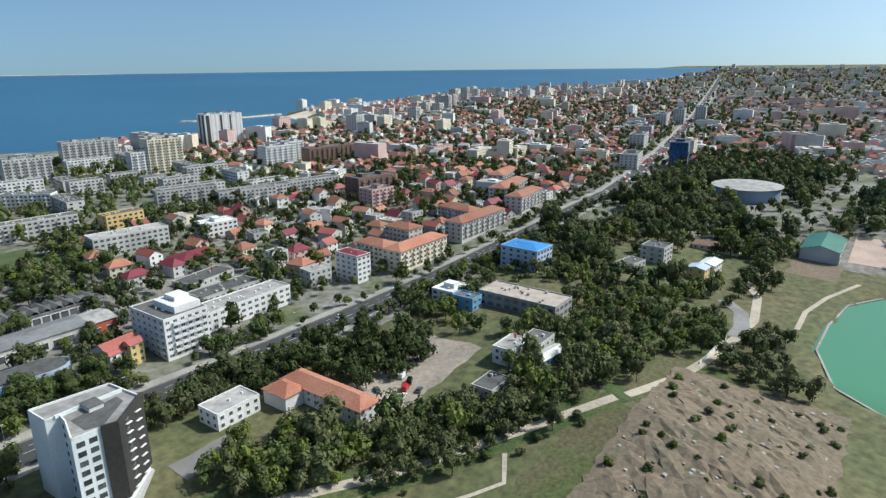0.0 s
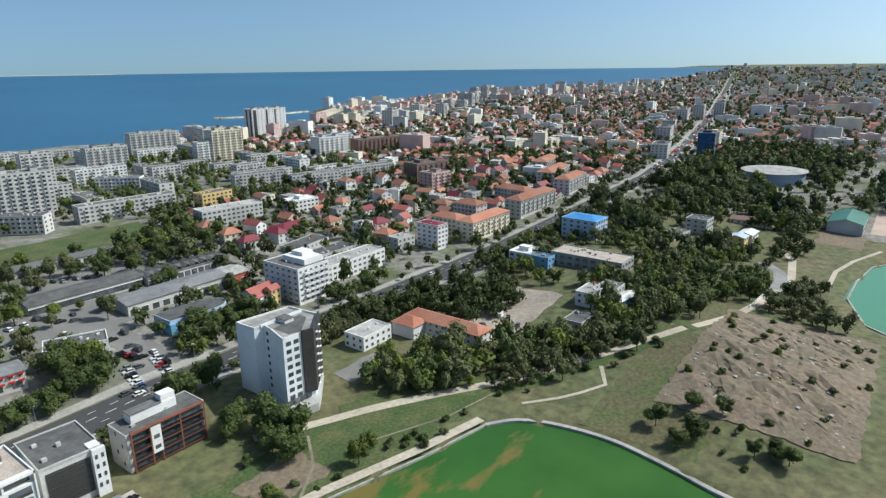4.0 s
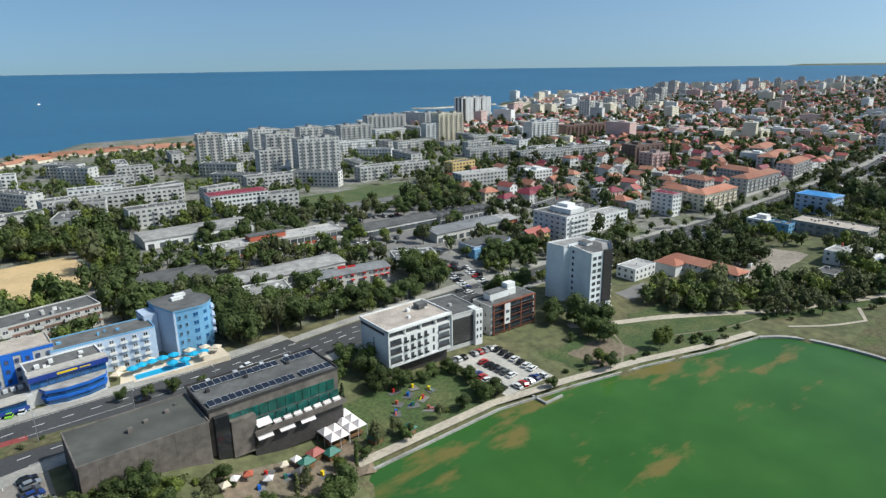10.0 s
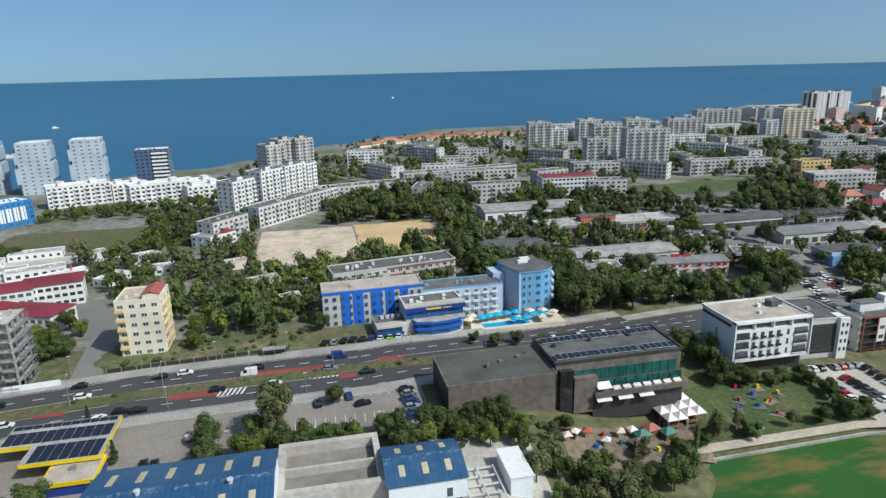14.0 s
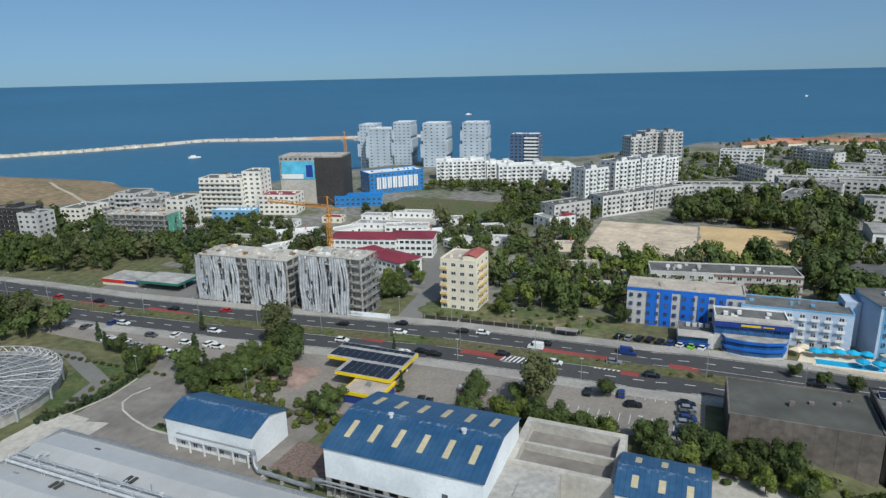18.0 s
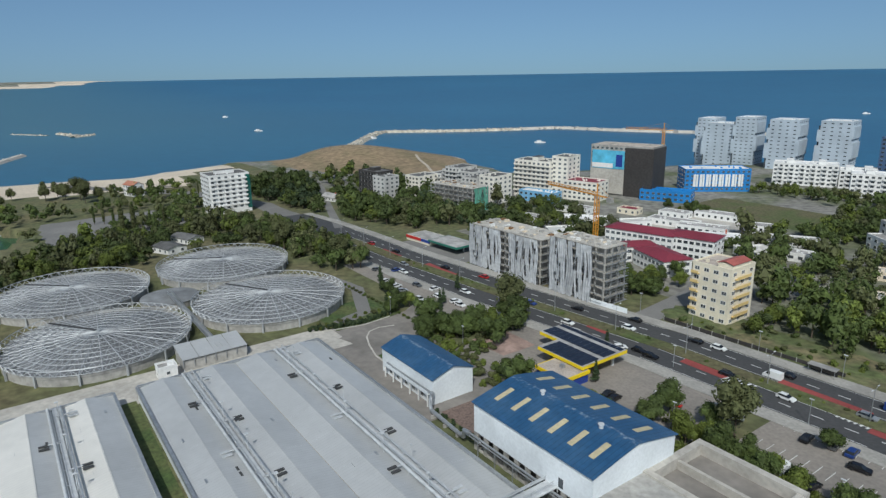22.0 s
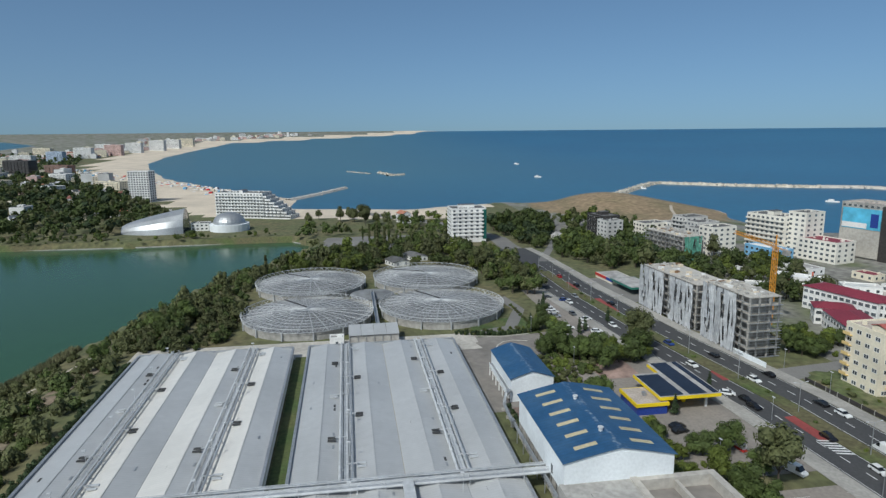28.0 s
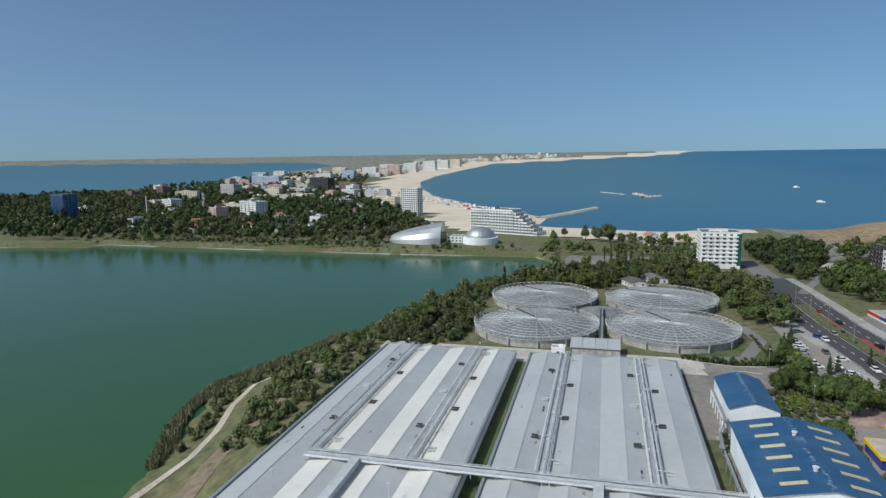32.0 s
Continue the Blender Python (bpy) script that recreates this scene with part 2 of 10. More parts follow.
for m in LEAVES:
    # leaves let part of the light through
    n, l = m.node_tree.nodes, m.node_tree.links
    thin, mx = n.new("ShaderNodeBsdfTranslucent"), n.new("ShaderNodeMixShader")
    mx.inputs[0].default_value = 0.28
    l.new(n["Principled BSDF"].inputs["Base Color"].links[0].from_socket, thin.inputs["Color"])
    l.new(n["Principled BSDF"].outputs[0], mx.inputs[1]), l.new(thin.outputs[0], mx.inputs[2]), l.new(mx.outputs[0], n["Material Output"].inputs["Surface"])
WOOD = mat("wood", (0.20, 0.11, 0.05), 0.8, grain=0.2)
TYRE = mat("tyre", (0.02, 0.02, 0.02), 0.9)
CAR_GLASS = mat("car_glass", (0.02, 0.022, 0.025), 0.08, spec=0.8)
CANVAS = mat("white_canvas", (0.74, 0.68, 0.66), 0.85, grain=0.05)
BEIGE_CANVAS = mat("beige_canvas", (0.66, 0.56, 0.43), 0.85, grain=0.06)
POOL_BLUE = mat("pool_blue", (0.02, 0.36, 0.60), 0.5, grain=0.08)
SOLAR = mat("solar_panel", (0.018, 0.022, 0.035), 0.25, grain=0.15, spec=0.7)
MESH_GREY = mat("scaffold_netting", (0.35, 0.36, 0.375), 0.9, grain=0.18, scale=0.6, big=0.2, big_scale=0.25, tint=(0.43, 0.435, 0.44), per_object=0.12)
NET_GREEN = mat("green_netting", (0.10, 0.28, 0.21), 0.9, grain=0.3, scale=0.6)


def water(name, color, tint, big_scale, edge, rough, wave, patch=None, spec=0.10, shallow=None):
    m = mat(name, color, rough, grain=0.10, scale=0.05, big=0.25, big_scale=big_scale, tint=tint, spec=spec)
    n, l = m.node_tree.nodes, m.node_tree.links
    bsdf = n["Principled BSDF"]
    geo = n.new("ShaderNodeNewGeometry")
    t = n.new("ShaderNodeTexNoise")
    t.inputs["Scale"].default_value, t.inputs["Detail"].default_value = wave, 4
    l.new(geo.outputs["Position"], t.inputs["Vector"])
    b = n.new("ShaderNodeBump")
    b.inputs["Strength"].default_value, b.inputs["Distance"].default_value = edge, 0.4
    l.new(t.outputs["Fac"], b.inputs["Height"]), l.new(b.outputs[0], bsdf.inputs["Normal"])
    if shallow:
        # the bay grows shallow and turquoise over sand towards negative x
        sep, near, mx = n.new("ShaderNodeSeparateXYZ"), n.new("ShaderNodeMapRange"), n.new("ShaderNodeMix")
        near.inputs["From Min"].default_value, near.inputs["From Max"].default_value = shallow[1], shallow[2]
        near.inputs["To Max"].default_value = 0.75
        mx.data_type = 'RGBA'
        mx.inputs[7].default_value = (*shallow[0], 1)
        src = bsdf.inputs["Base Color"].links[0].from_socket
        l.new(geo.outputs["Position"], sep.inputs[0]), l.new(sep.outputs[0], near.inputs["Value"])
        bay, both = n.new("ShaderNodeMapRange"), n.new("ShaderNodeMath")
        bay.inputs["From Min"].default_value, bay.inputs["From Max"].default_value = 900, 100
        both.operation = 'MULTIPLY'
        l.new(sep.outputs[1], bay.inputs["Value"]), l.new(near.outputs[0], both.inputs[0]), l.new(bay.outputs[0], both.inputs[1]), l.new(both.outputs[0], mx.inputs[0])
        l.new(src, mx.inputs[6]), l.new(mx.outputs[2], bsdf.inputs["Base Color"])
    if patch:
        color2, where, turn, lo, hi = patch
        mp, t2, mr = n.new("ShaderNodeMapping"), n.new("ShaderNodeTexNoise"), n.new("ShaderNodeMapRange")
        mp.inputs["Rotation"].default_value = (0, 0, turn)
        mp.inputs["Scale"].default_value = (where[0], where[1], 1)
        t2.inputs["Scale"].default_value, t2.inputs["Detail"].default_value, t2.inputs["Roughness"].default_value = 1.0, 6, 0.62
        mr.inputs["From Min"].default_value, mr.inputs["From Max"].default_value = lo, hi
        l.new(geo.outputs["Position"], mp.inputs["Vector"]), l.new(mp.outputs[0], t2.inputs["Vector"]), 
        # and most of it along the promenade, a line that falls off slowly towards positive x
        dot, shore, add = n.new("ShaderNodeVectorMath"), n.new("ShaderNodeMapRange"), n.new("ShaderNodeMath")
        dot.operation = 'DOT_PRODUCT'
        dot.inputs[1].default_value = (0.155, 1.0, 0)
        shore.inputs["From Min"].default_value, shore.inputs["From Max"].default_value = 62, 114
        shore.inputs["To Min"].default_value, shore.inputs["To Max"].default_value = -0.03, 0.085
        l.new(geo.outputs["Position"], dot.inputs[0]), l.new(dot.outputs["Value"], shore.inputs["Value"])
        l.new(t2.outputs["Fac"], add.inputs[0]), l.new(shore.outputs[0], add.inputs[1]), l.new(add.outputs[0], mr.inputs["Value"])
        # patches of weed and algae gather in the sheltered bay at positive x
        sep, side, mul = n.new("ShaderNodeSeparateXYZ"), n.new("ShaderNodeMapRange"), n.new("ShaderNodeMath")
        side.inputs["From Min"].default_value, side.inputs["From Max"].default_value = -150, -50
        mul.operation = 'MULTIPLY'
        l.new(geo.outputs["Position"], sep.inputs[0]), l.new(sep.outputs[0], side.inputs["Value"])
        l.new(mr.outputs[0], mul.inputs[0]), l.new(side.outputs[0], mul.inputs[1])
        # change in sky reflection put into the colour: darker teal towards negative x
        sheen_side, deep = n.new("ShaderNodeMapRange"), n.new("ShaderNodeMix")
        sheen_side.inputs["From Min"].default_value, sheen_side.inputs["From Max"].default_value = -260, -40
        deep.data_type = 'RGBA'
        deep.inputs[6].default_value = (0.034, 0.084, 0.042, 1)
        base = bsdf.inputs["Base Color"].links[0].from_socket
        l.new(sep.outputs[0], sheen_side.inputs["Value"]), l.new(sheen_side.outputs[0], deep.inputs[0]), l.new(base, deep.inputs[7]), l.new(deep.outputs[2], bsdf.inputs["Base Color"])
        src = bsdf.inputs["Base Color"].links[0].from_socket
        mx = n.new("ShaderNodeMix")
        mx.data_type = 'RGBA'
        mx.inputs[7].default_value = (*color2, 1)
        l.new(mul.outputs[0], mx.inputs[0]), l.new(src, mx.inputs[6])
        # the shallow arm of the lake is a milky turquoise
        arm, milk = n.new("ShaderNodeMapRange"), n.new("ShaderNodeMix")
        arm.inputs["From Min"].default_value, arm.inputs["From Max"].default_value = 190, 270
        milk.data_type = 'RGBA'
        milk.inputs[7].default_value = (0.085, 0.235, 0.145, 1)
        l.new(sep.outputs[0], arm.inputs["Value"]), l.new(arm.outputs[0], milk.inputs[0]), l.new(mx.outputs[2], milk.inputs[6]), l.new(milk.outputs[2], bsdf.inputs["Base Color"])
    return m


LAKE_M = water("green_lake_water", (0.034, 0.102, 0.022), (0.046, 0.116, 0.024), 0.012, 0.05, 0.16, 1.2, ((0.150, 0.125, 0.040), (0.020, 0.050), 0.35, 0.585, 0.655))
SEA_M = water("sea_water", (0.014, 0.090, 0.172), (0.020, 0.110, 0.196), 0.0016, 0.25, 0.32, 0.25, spec=0.22, shallow=((0.056, 0.134, 0.158), -420, -1500))

# ---- plan: water outlines and the lie of the land ----
LAKE = [(-96, 100), (-75, 129), (-27, 130), (3, 125), (35, 118), (66, 109), (92, 103.5), (101, 96), (106, 84), (108, 66), (105, 48), (100, 28), (101, 12), (116, -30), (160, -60),
        (225, -50), (248, -7), (262, 10), (296, 20), (330, 19), (364, 14), (392, -4), (420, -120), (300, -500), (-100, -900), (-450, -900), (-545, -620), (-572, -545), (-592, -500),
        (-590, -470), (-612, -430), (-606, -292), (-598, -114), (-604, 10), (-575, 32), (-540, 22), (-448, -29), (-361, -53), (-307, -64), (-266, -76), (-232, -64), (-193, -56), (-140, -20), (-112, 50)]
SEA = [(5200, 900), (3679, 958), (3174, 979), (2567, 1089), (2000, 1390), (1503, 1333), (1230, 1250), (1190, 1330), (1085, 1325), (985, 1120), (895, 1025), (760, 955), (665, 925), (590, 960), (368, 990), (186, 1050), (10, 1015),
       (-90, 930), (-165, 866), (-276, 719), (-360, 670), (-435, 635), (-540, 500), (-580, 430), (-650, 440), (-720, 470), (-800, 440), (-905, 410), (-850, 330), (-815, 295),
       (-848, 250), (-802, 127), (-824, 45), (-840, -13), (-946, -5), (-996, -38), (-1160, -152), (-1400, -292), (-1700, -405), (-2000, -500), (-2422, -540), (-3311, -500), (-3700, 0), (-4000, 470), (-5200, 900), (-5200, 5200), (5200, 5200)]
BACK_LAKE = [(-1240, -1340), (-1406, -1304), (-1598, -1205), (-1967, -1172), (-2810, -1260), (-3146, -1225), (-3400, -1530), (-3111, -2261), (-2657, -2911), (-2300, -3400), (-1300, -2300)]
HALF, MIDX, MIDY = 5200, -80, 30


def inside(poly, x, y):
    hit = np.zeros(np.shape(x), bool)
    for (x0, y0), (x1, y1) in zip(poly, poly[1:] + poly[:1]):
        if y0 != y1:
            hit ^= ((y0 > y) != (y1 > y)) & (x < (x1 - x0) * (y - y0) / (y1 - y0) + x0)
    return hit


def edge_distance(poly, x, y):
    best = np.full(np.shape(x), 1e9)
    for (x0, y0), (x1, y1) in zip(poly, poly[1:] + poly[:1]):
        dx, dy = x1 - x0, y1 - y0
        s = np.clip(((x - x0) * dx + (y - y0) * dy) / (dx * dx + dy * dy), 0, 1)
        best = np.minimum(best, np.hypot(x - x0 - s * dx, y - y0 - s * dy))
    return best


def smooth(v, lo, hi):
    u = np.clip((v - lo) / (hi - lo), 0, 1)
    return u * u * (3 - 2 * u)


def bowl(x, y):
    """The far rim rises a little, so that the sheet ends at the true horizon."""
    r = np.hypot(x - MIDX, y - MIDY)
    u = (np.clip(r, 1500, 4200) - 1500) / 2700
    return 82 * u * u - np.maximum(0, r - 4200) * 0.0075


def ground(x, y):
    """Height of the land at a place, by arrays or numbers."""
    x, y = np.asarray(x, float), np.asarray(y, float)
    d = np.where(inside(LAKE, x, y), -1, 1) * edge_distance(LAKE, x, y)
    s = np.where(inside(SEA, x, y), -1, 1) * edge_distance(SEA, x, y)
    b = np.where(inside(BACK_LAKE, x, y), -1, 1) * edge_distance(BACK_LAKE, x, y)
    reach = np.interp(x, [-140, -100, -50, 0, 60, 150], [46, 60, 70, 90, 130, 130])
    shelf = np.interp(x, [-150, -100, -50, 0, 60, 150], [13, 9.6, 8, 6.5, 6, 8])
    u = np.clip((d - 0.09 * reach) / (0.91 * reach), 0, 1)
    level = 1.2 + (shelf - 1.2) * u * u * (3 - 2 * u) + (13 - shelf) * smooth(d, 70, 170)
    level = np.where(x < -380, level + (4.5 - level) * smooth(-x, 400, 560), level)
    mound = 4.0 * np.exp(-((x - 175) / 52.0) ** 2 - ((y - 40) / 34.0) ** 2)
    hill = 13 * np.exp(-((x + 758) / 80.0) ** 2 - ((y - 356) / 58.0) ** 2)
    valley = 10 * np.exp(-((x - 220) / 170.0) ** 2 - ((y - 225) / 75.0) ** 2) * smooth(x, -60, 0)
    level = np.maximum(level - valley, np.minimum(level, 3.2))
    level = level - 1.3 * np.exp(-((x - 62) / 22.0) ** 2 - ((y - 156) / 14.0) ** 2)
    level = (level + mound * smooth(d, 4, 25)) * smooth(s, -2, 45) + hill * smooth(s, 0, 20)
    level = np.where(d < 0, np.maximum(-3, d * 0.8), level)
    level = np.where(s < 0, np.maximum(-4, s * 0.3) - 0.6, level)
    level = np.where(b < 0, np.maximum(-4, b * 0.3) - 0.6, level)
    return level + bowl(x, y)


def gz(x, y):
    return float(ground(x, y))


# ---- building blocks ----
class Shape:
    """Collects faces of one mesh."""

    def __init__(self):
        self.v, self.f, self.m = [], [], []

    def face(self, pts, m=0):
        i = len(self.v)
        self.v.extend(pts)
        self.f.append(tuple(range(i, i + len(pts))))
        self.m.append(m)
        return self

    def box(self, x0, y0, z0, x1, y1, z1, m=0, bottom=False):
        i = len(self.v)
        self.v.extend([(x0, y0, z0), (x1, y0, z0), (x1, y1, z0), (x0, y1, z0), (x0, y0, z1), (x1, y0, z1), (x1, y1, z1), (x0, y1, z1)])
        q = [(0, 1, 5, 4), (1, 2, 6, 5), (2, 3, 7, 6), (3, 0, 4, 7), (4, 5, 6, 7)] + ([(3, 2, 1, 0)] if bottom else [])
        self.f.extend(tuple(i + k for k in f) for f in q)
        self.m.extend([m] * len(q))
        return self

    def prism(self, poly, z0, z1, m=0, top=None, bottom=False):
        n, i = len(poly), len(self.v)
        self.v.extend([(x, y, z0) for x, y in poly] + [(x, y, z1) for x, y in poly])
        for k in range(n):
            j = (k + 1) % n
            self.f.append((i + k, i + j, i + n + j, i + n + k))
            self.m.append(m)
        self.f.append(tuple(range(i + n, i + 2 * n)))
        self.m.append(m if top is None else top)
        if bottom:
            self.f.append(tuple(range(i + n - 1, i - 1, -1)))
            self.m.append(m)
        return self

    def tube(self, p, q, r, n=6, m=0, r2=None):
        p, q = Vector(p), Vector(q)
        d = (q - p).normalized()
        u = d.orthogonal().normalized()
        w = d.cross(u)
        i, r2 = len(self.v), r if r2 is None else r2
        for c, rr in ((p, r), (q, r2)):
            for k in range(n):
                a = 2 * math.pi * k / n
                self.v.append(tuple(c + u * math.cos(a) * rr + w * math.sin(a) * rr))
        for k in range(n):
            j = (k + 1) % n
            self.f.append((i + k, i + j, i + n + j, i + n + k))
        self.f.extend([tuple(range(i + n - 1, i - 1, -1)), tuple(range(i + n, i + 2 * n))])
        self.m.extend([m] * (n + 2))
        return self

    def sweep(self, pts, r, n=4, m=0, closed=False):
        """One connected tube through the points."""
        i, k = len(self.v), len(pts)
        for j, p in enumerate(pts):
            p = Vector(p)
            a = Vector(pts[(j - 1) % k] if closed or j else pts[0])
            b = Vector(pts[(j + 1) % k] if closed or j < k - 1 else pts[-1])
            d = (b - a).normalized()
            u = d.cross(Vector((0, 0, 1))).normalized()
            w = u.cross(d)
            self.v += [tuple(p + u * math.cos(2 * math.pi * q / n) * r + w * math.sin(2 * math.pi * q / n) * r) for q in range(n)]
        for j in range(k if closed else k - 1):
            e = (j + 1) % k
            for q in range(n):
                t = (q + 1) % n
                self.f.append((i + j * n + q, i + j * n + t, i + e * n + t, i + e * n + q))
                self.m.append(m)
        return self

    def gable(self, x0, y0, x1, y1, z0, rise, over=0.4, m=0, thick=0.18, along="x"):
        """A roof of two slopes with thickness, its ridge along x or y."""
        def put(x, y, z):
            return (x, y, z) if along == "x" else (y, x, z)
        if along == "y":
            x0, y0, x1, y1 = y0, x0, y1, x1
        ym = (y0 + y1) / 2
        drop = rise * over / ((y1 - y0) / 2)
        a, b = x0 - over, x1 + over
        for ys, sgn in ((y0 - over, 1), (y1 + over, -1)):
            up = [put(a, ys, z0 - drop), put(b, ys, z0 - drop), put(b, ym, z0 + rise), put(a, ym, z0 + rise)]
            lo = [(x, y, z - thick) for x, y, z in up]
            if (sgn == 1) != (along == "x"):
                up.reverse(), lo.reverse()
            self.face(up, m)
            self.face(lo[::-1], m)
            for k in range(4):
                self.face([lo[k], lo[(k + 1) % 4], up[(k + 1) % 4], up[k]], m)
        return self

    def hip(self, x0, y0, x1, y1, z0, rise, over=0.5, m=0):
        x0, y0, x1, y1 = x0 - over, y0 - over, x1 + over, y1 + over
        w, h = x1 - x0, y1 - y0
        if w >= h:
            r0, r1 = (x0 + h / 2 * 0.9, (y0 + y1) / 2, z0 + rise), (x1 - h / 2 * 0.9, (y0 + y1) / 2, z0 + rise)
            fs = [[(x0, y0, z0), (x1, y0, z0), r1, r0], [(x1, y1, z0), (x0, y1, z0), r0, r1], [(x0, y1, z0), (x0, y0, z0), r0], [(x1, y0, z0), (x1, y1, z0), r1]]
        else:
            r0, r1 = ((x0 + x1) / 2, y0 + w / 2 * 0.9, z0 + rise), ((x0 + x1) / 2, y1 - w / 2 * 0.9, z0 + rise)
            fs = [[(x1, y0, z0), (x1, y1, z0), r1, r0], [(x0, y1, z0), (x0, y0, z0), r0, r1], [(x0, y0, z0), (x1, y0, z0), r0], [(x1, y1, z0), (x0, y1, z0), r1]]
        for f in fs:
            self.face(f, m)
        self.face([(x0, y1, z0 - 0.12), (x1, y1, z0 - 0.12), (x1, y0, z0 - 0.12), (x0, y0, z0 - 0.12)], m)
        for p, q in (((x0, y0), (x1, y0)), ((x1, y0), (x1, y1)), ((x1, y1), (x0, y1)), ((x0, y1), (x0, y0))):
            self.face([(*p, z0 - 0.12), (*q, z0 - 0.12), (*q, z0), (*p, z0)], m)
        return self

    def mesh(self, name, mats):
        me = bpy.data.meshes.new(name)
        me.from_pydata(self.v, [], self.f)
        for m in (mats if isinstance(mats, (list, tuple)) else [mats]):
            me.materials.append(m)
        me.polygons.foreach_set("material_index", self.m)
        me.update()
        return me


def part(name, shape, mats, parent=None, label="", at=None):
    me = shape.mesh(name, mats) if isinstance(shape, Shape) else shape
    ob = new(name, me)
    ob.parent = parent
    if at is not None:
        ob.matrix_basis = at
    return tagged(ob, label)


def thing(name, x, y, z, rz, label, category, group="", kind=""):
    ob = new(name)
    ob.empty_display_size = 0.5
    ob.matrix_basis = pose(x, y, z, 0, 0, rz)
    return tagged(ob, label, category, group, kind)


TAKEN = []            # footprints: centre, turn, half sizes


def claim(x, y, rz, hx, hy):
    TAKEN.append((x, y, math.cos(radians(rz)), math.sin(radians(rz)), hx, hy))


def is_free(x, y, margin=1.0):
    for cx, cy, c, s, hx, hy in TAKEN:
        dx, dy = x - cx, y - cy
        if abs(dx * c + dy * s) < hx + margin and abs(dy * c - dx * s) < hy + margin:
            return False
    return True


MESHES = {}


def window_mesh(w, h, frame_mat=None, glass=None, sill=False):
    """A window that faces -y, its middle at the origin: frame, bar, pane and sill."""
    frame_mat, glass = frame_mat or WHITE, glass or GLASS
    key = ("window", round(w, 2), round(h, 2), frame_mat.name, glass.name)
    if key not in MESHES:
        s, t, d = Shape(), 0.09, 0.07
        a, b = w / 2, h / 2
        cuts = [(-a + t, -t / 2), (t / 2, a - t)] if w > 1.0 else [(-a + t, a - t)]
        s.v = [(-a, -d, -b), (a, -d, -b), (a, -d, b), (-a, -d, b), (-a, 0.02, -b), (a, 0.02, -b), (a, 0.02, b), (-a, 0.02, b)]
        low, high = [0], [3]
        for k, (u0, u1) in enumerate(cuts):
            i = len(s.v)
            for y in (-d, -0.015):
                s.v += [(u0, y, -b + t), (u1, y, -b + t), (u1, y, b - t), (u0, y, b - t)]
            s.f += [(i + q, i + 4 + q, i + 4 + (q + 1) % 4, i + (q + 1) % 4) for q in range(4)] + [(i + 4, i + 5, i + 6, i + 7)]
            s.m += [0, 0, 0, 0, 1]
            low += [i, i + 1]
            high += [i + 3, i + 2]
            if k:
                s.f.append((i - 7, i, i + 3, i - 6))
                s.m.append(0)
        n = len(low)
        s.f += [tuple([0, 1] + low[:0:-1]), tuple(high + [2]), (0, low[1], high[1], 3), (low[n - 1], 1, 2, high[n - 1]), (4, 5, 1, 0), (5, 6, 2, 1), (6, 7, 3, 2), (7, 4, 0, 3)]
        s.m += [0] * 8
        MESHES[key] = s.mesh("window", [frame_mat, glass])
    return MESHES[key]


SIDES = (("s", 0), ("e", 90), ("n", 180), ("w", 270))


def facade(parent, L, W, side, z0, floors, fh, bays, w, h, frame_mat=None, glass=None, join=None, skip=None, inset=0.0, off=0.0, span=None):
    """Windows on one side of a body L x W: one object each, or joined into the shape given."""
    turn = dict(SIDES)[side]
    run = (L if side in "sn" else W) - 2 * inset
    away = (W if side in "sn" else L) / 2
    for f in range(floors):
        for b in range(bays):
            if skip and skip(f, b):
                continue
            u = -run / 2 + run * (b + 0.5) / bays + off
            m = pose(0, 0, 0, 0, 0, turn) @ pose(u, -away - 0.004, z0 + fh * f + fh * 0.52)
            if join is None:
                part("window", window_mesh(w, h, frame_mat, glass), None, parent, at=m)
            else:
                i = len(join.v)
                a, c = w / 2, h / 2
                for x, y, z in ((-a, 0, -c), (a, 0, -c), (a, 0, c), (-a, 0, c), (-a, -0.12, -c), (a, -0.12, -c), (a, -0.12, c), (-a, -0.12, c)):
                    join.v.append(tuple(m @ Vector((x, y, z))))
                for q, mm in (((0, 1, 5, 4), 0), ((1, 2, 6, 5), 0), ((2, 3, 7, 6), 0), ((3, 0, 4, 7), 0), ((4, 5, 6, 7), 1)):
                    join.f.append(tuple(i + k for k in q))
                    join.m.append(mm)


def flat_roof(L, W, z, rim=0.5, clutter=2, seed=0, m=0, rim_m=1):
    """A roof slab with a raised rim, and a few vents and a stair head."""
    s, rnd = Shape(), random.Random(seed)
    a, b, t = L / 2, W / 2, 0.3
    s.face([(-a + t, -b + t, z + 0.02), (a - t, -b + t, z + 0.02), (a - t, b - t, z + 0.02), (-a + t, b - t, z + 0.02)], m)
    s.box(-a - 0.06, -b - 0.06, z - 0.2, a + 0.06, -b + t, z + rim, rim_m, True), s.box(-a - 0.06, b - t, z - 0.2, a + 0.06, b + 0.06, z + rim, rim_m, True)
    s.box(-a - 0.06, -b + t, z - 0.2, -a + t, b - t, z + rim, rim_m, True), s.box(a - t, -b + t, z - 0.2, a + 0.06, b - t, z + rim, rim_m, True)
    for k in range(clutter):
        x, y = rnd.uniform(-a * 0.8, a * 0.8), rnd.uniform(-b * 0.6, b * 0.6)
        q = rnd.uniform(0.3, 0.7)
        s.box(x - q, y - q, z, x + q, y + q, z + rnd.uniform(0.5, 1.2), rim_m)
    return s


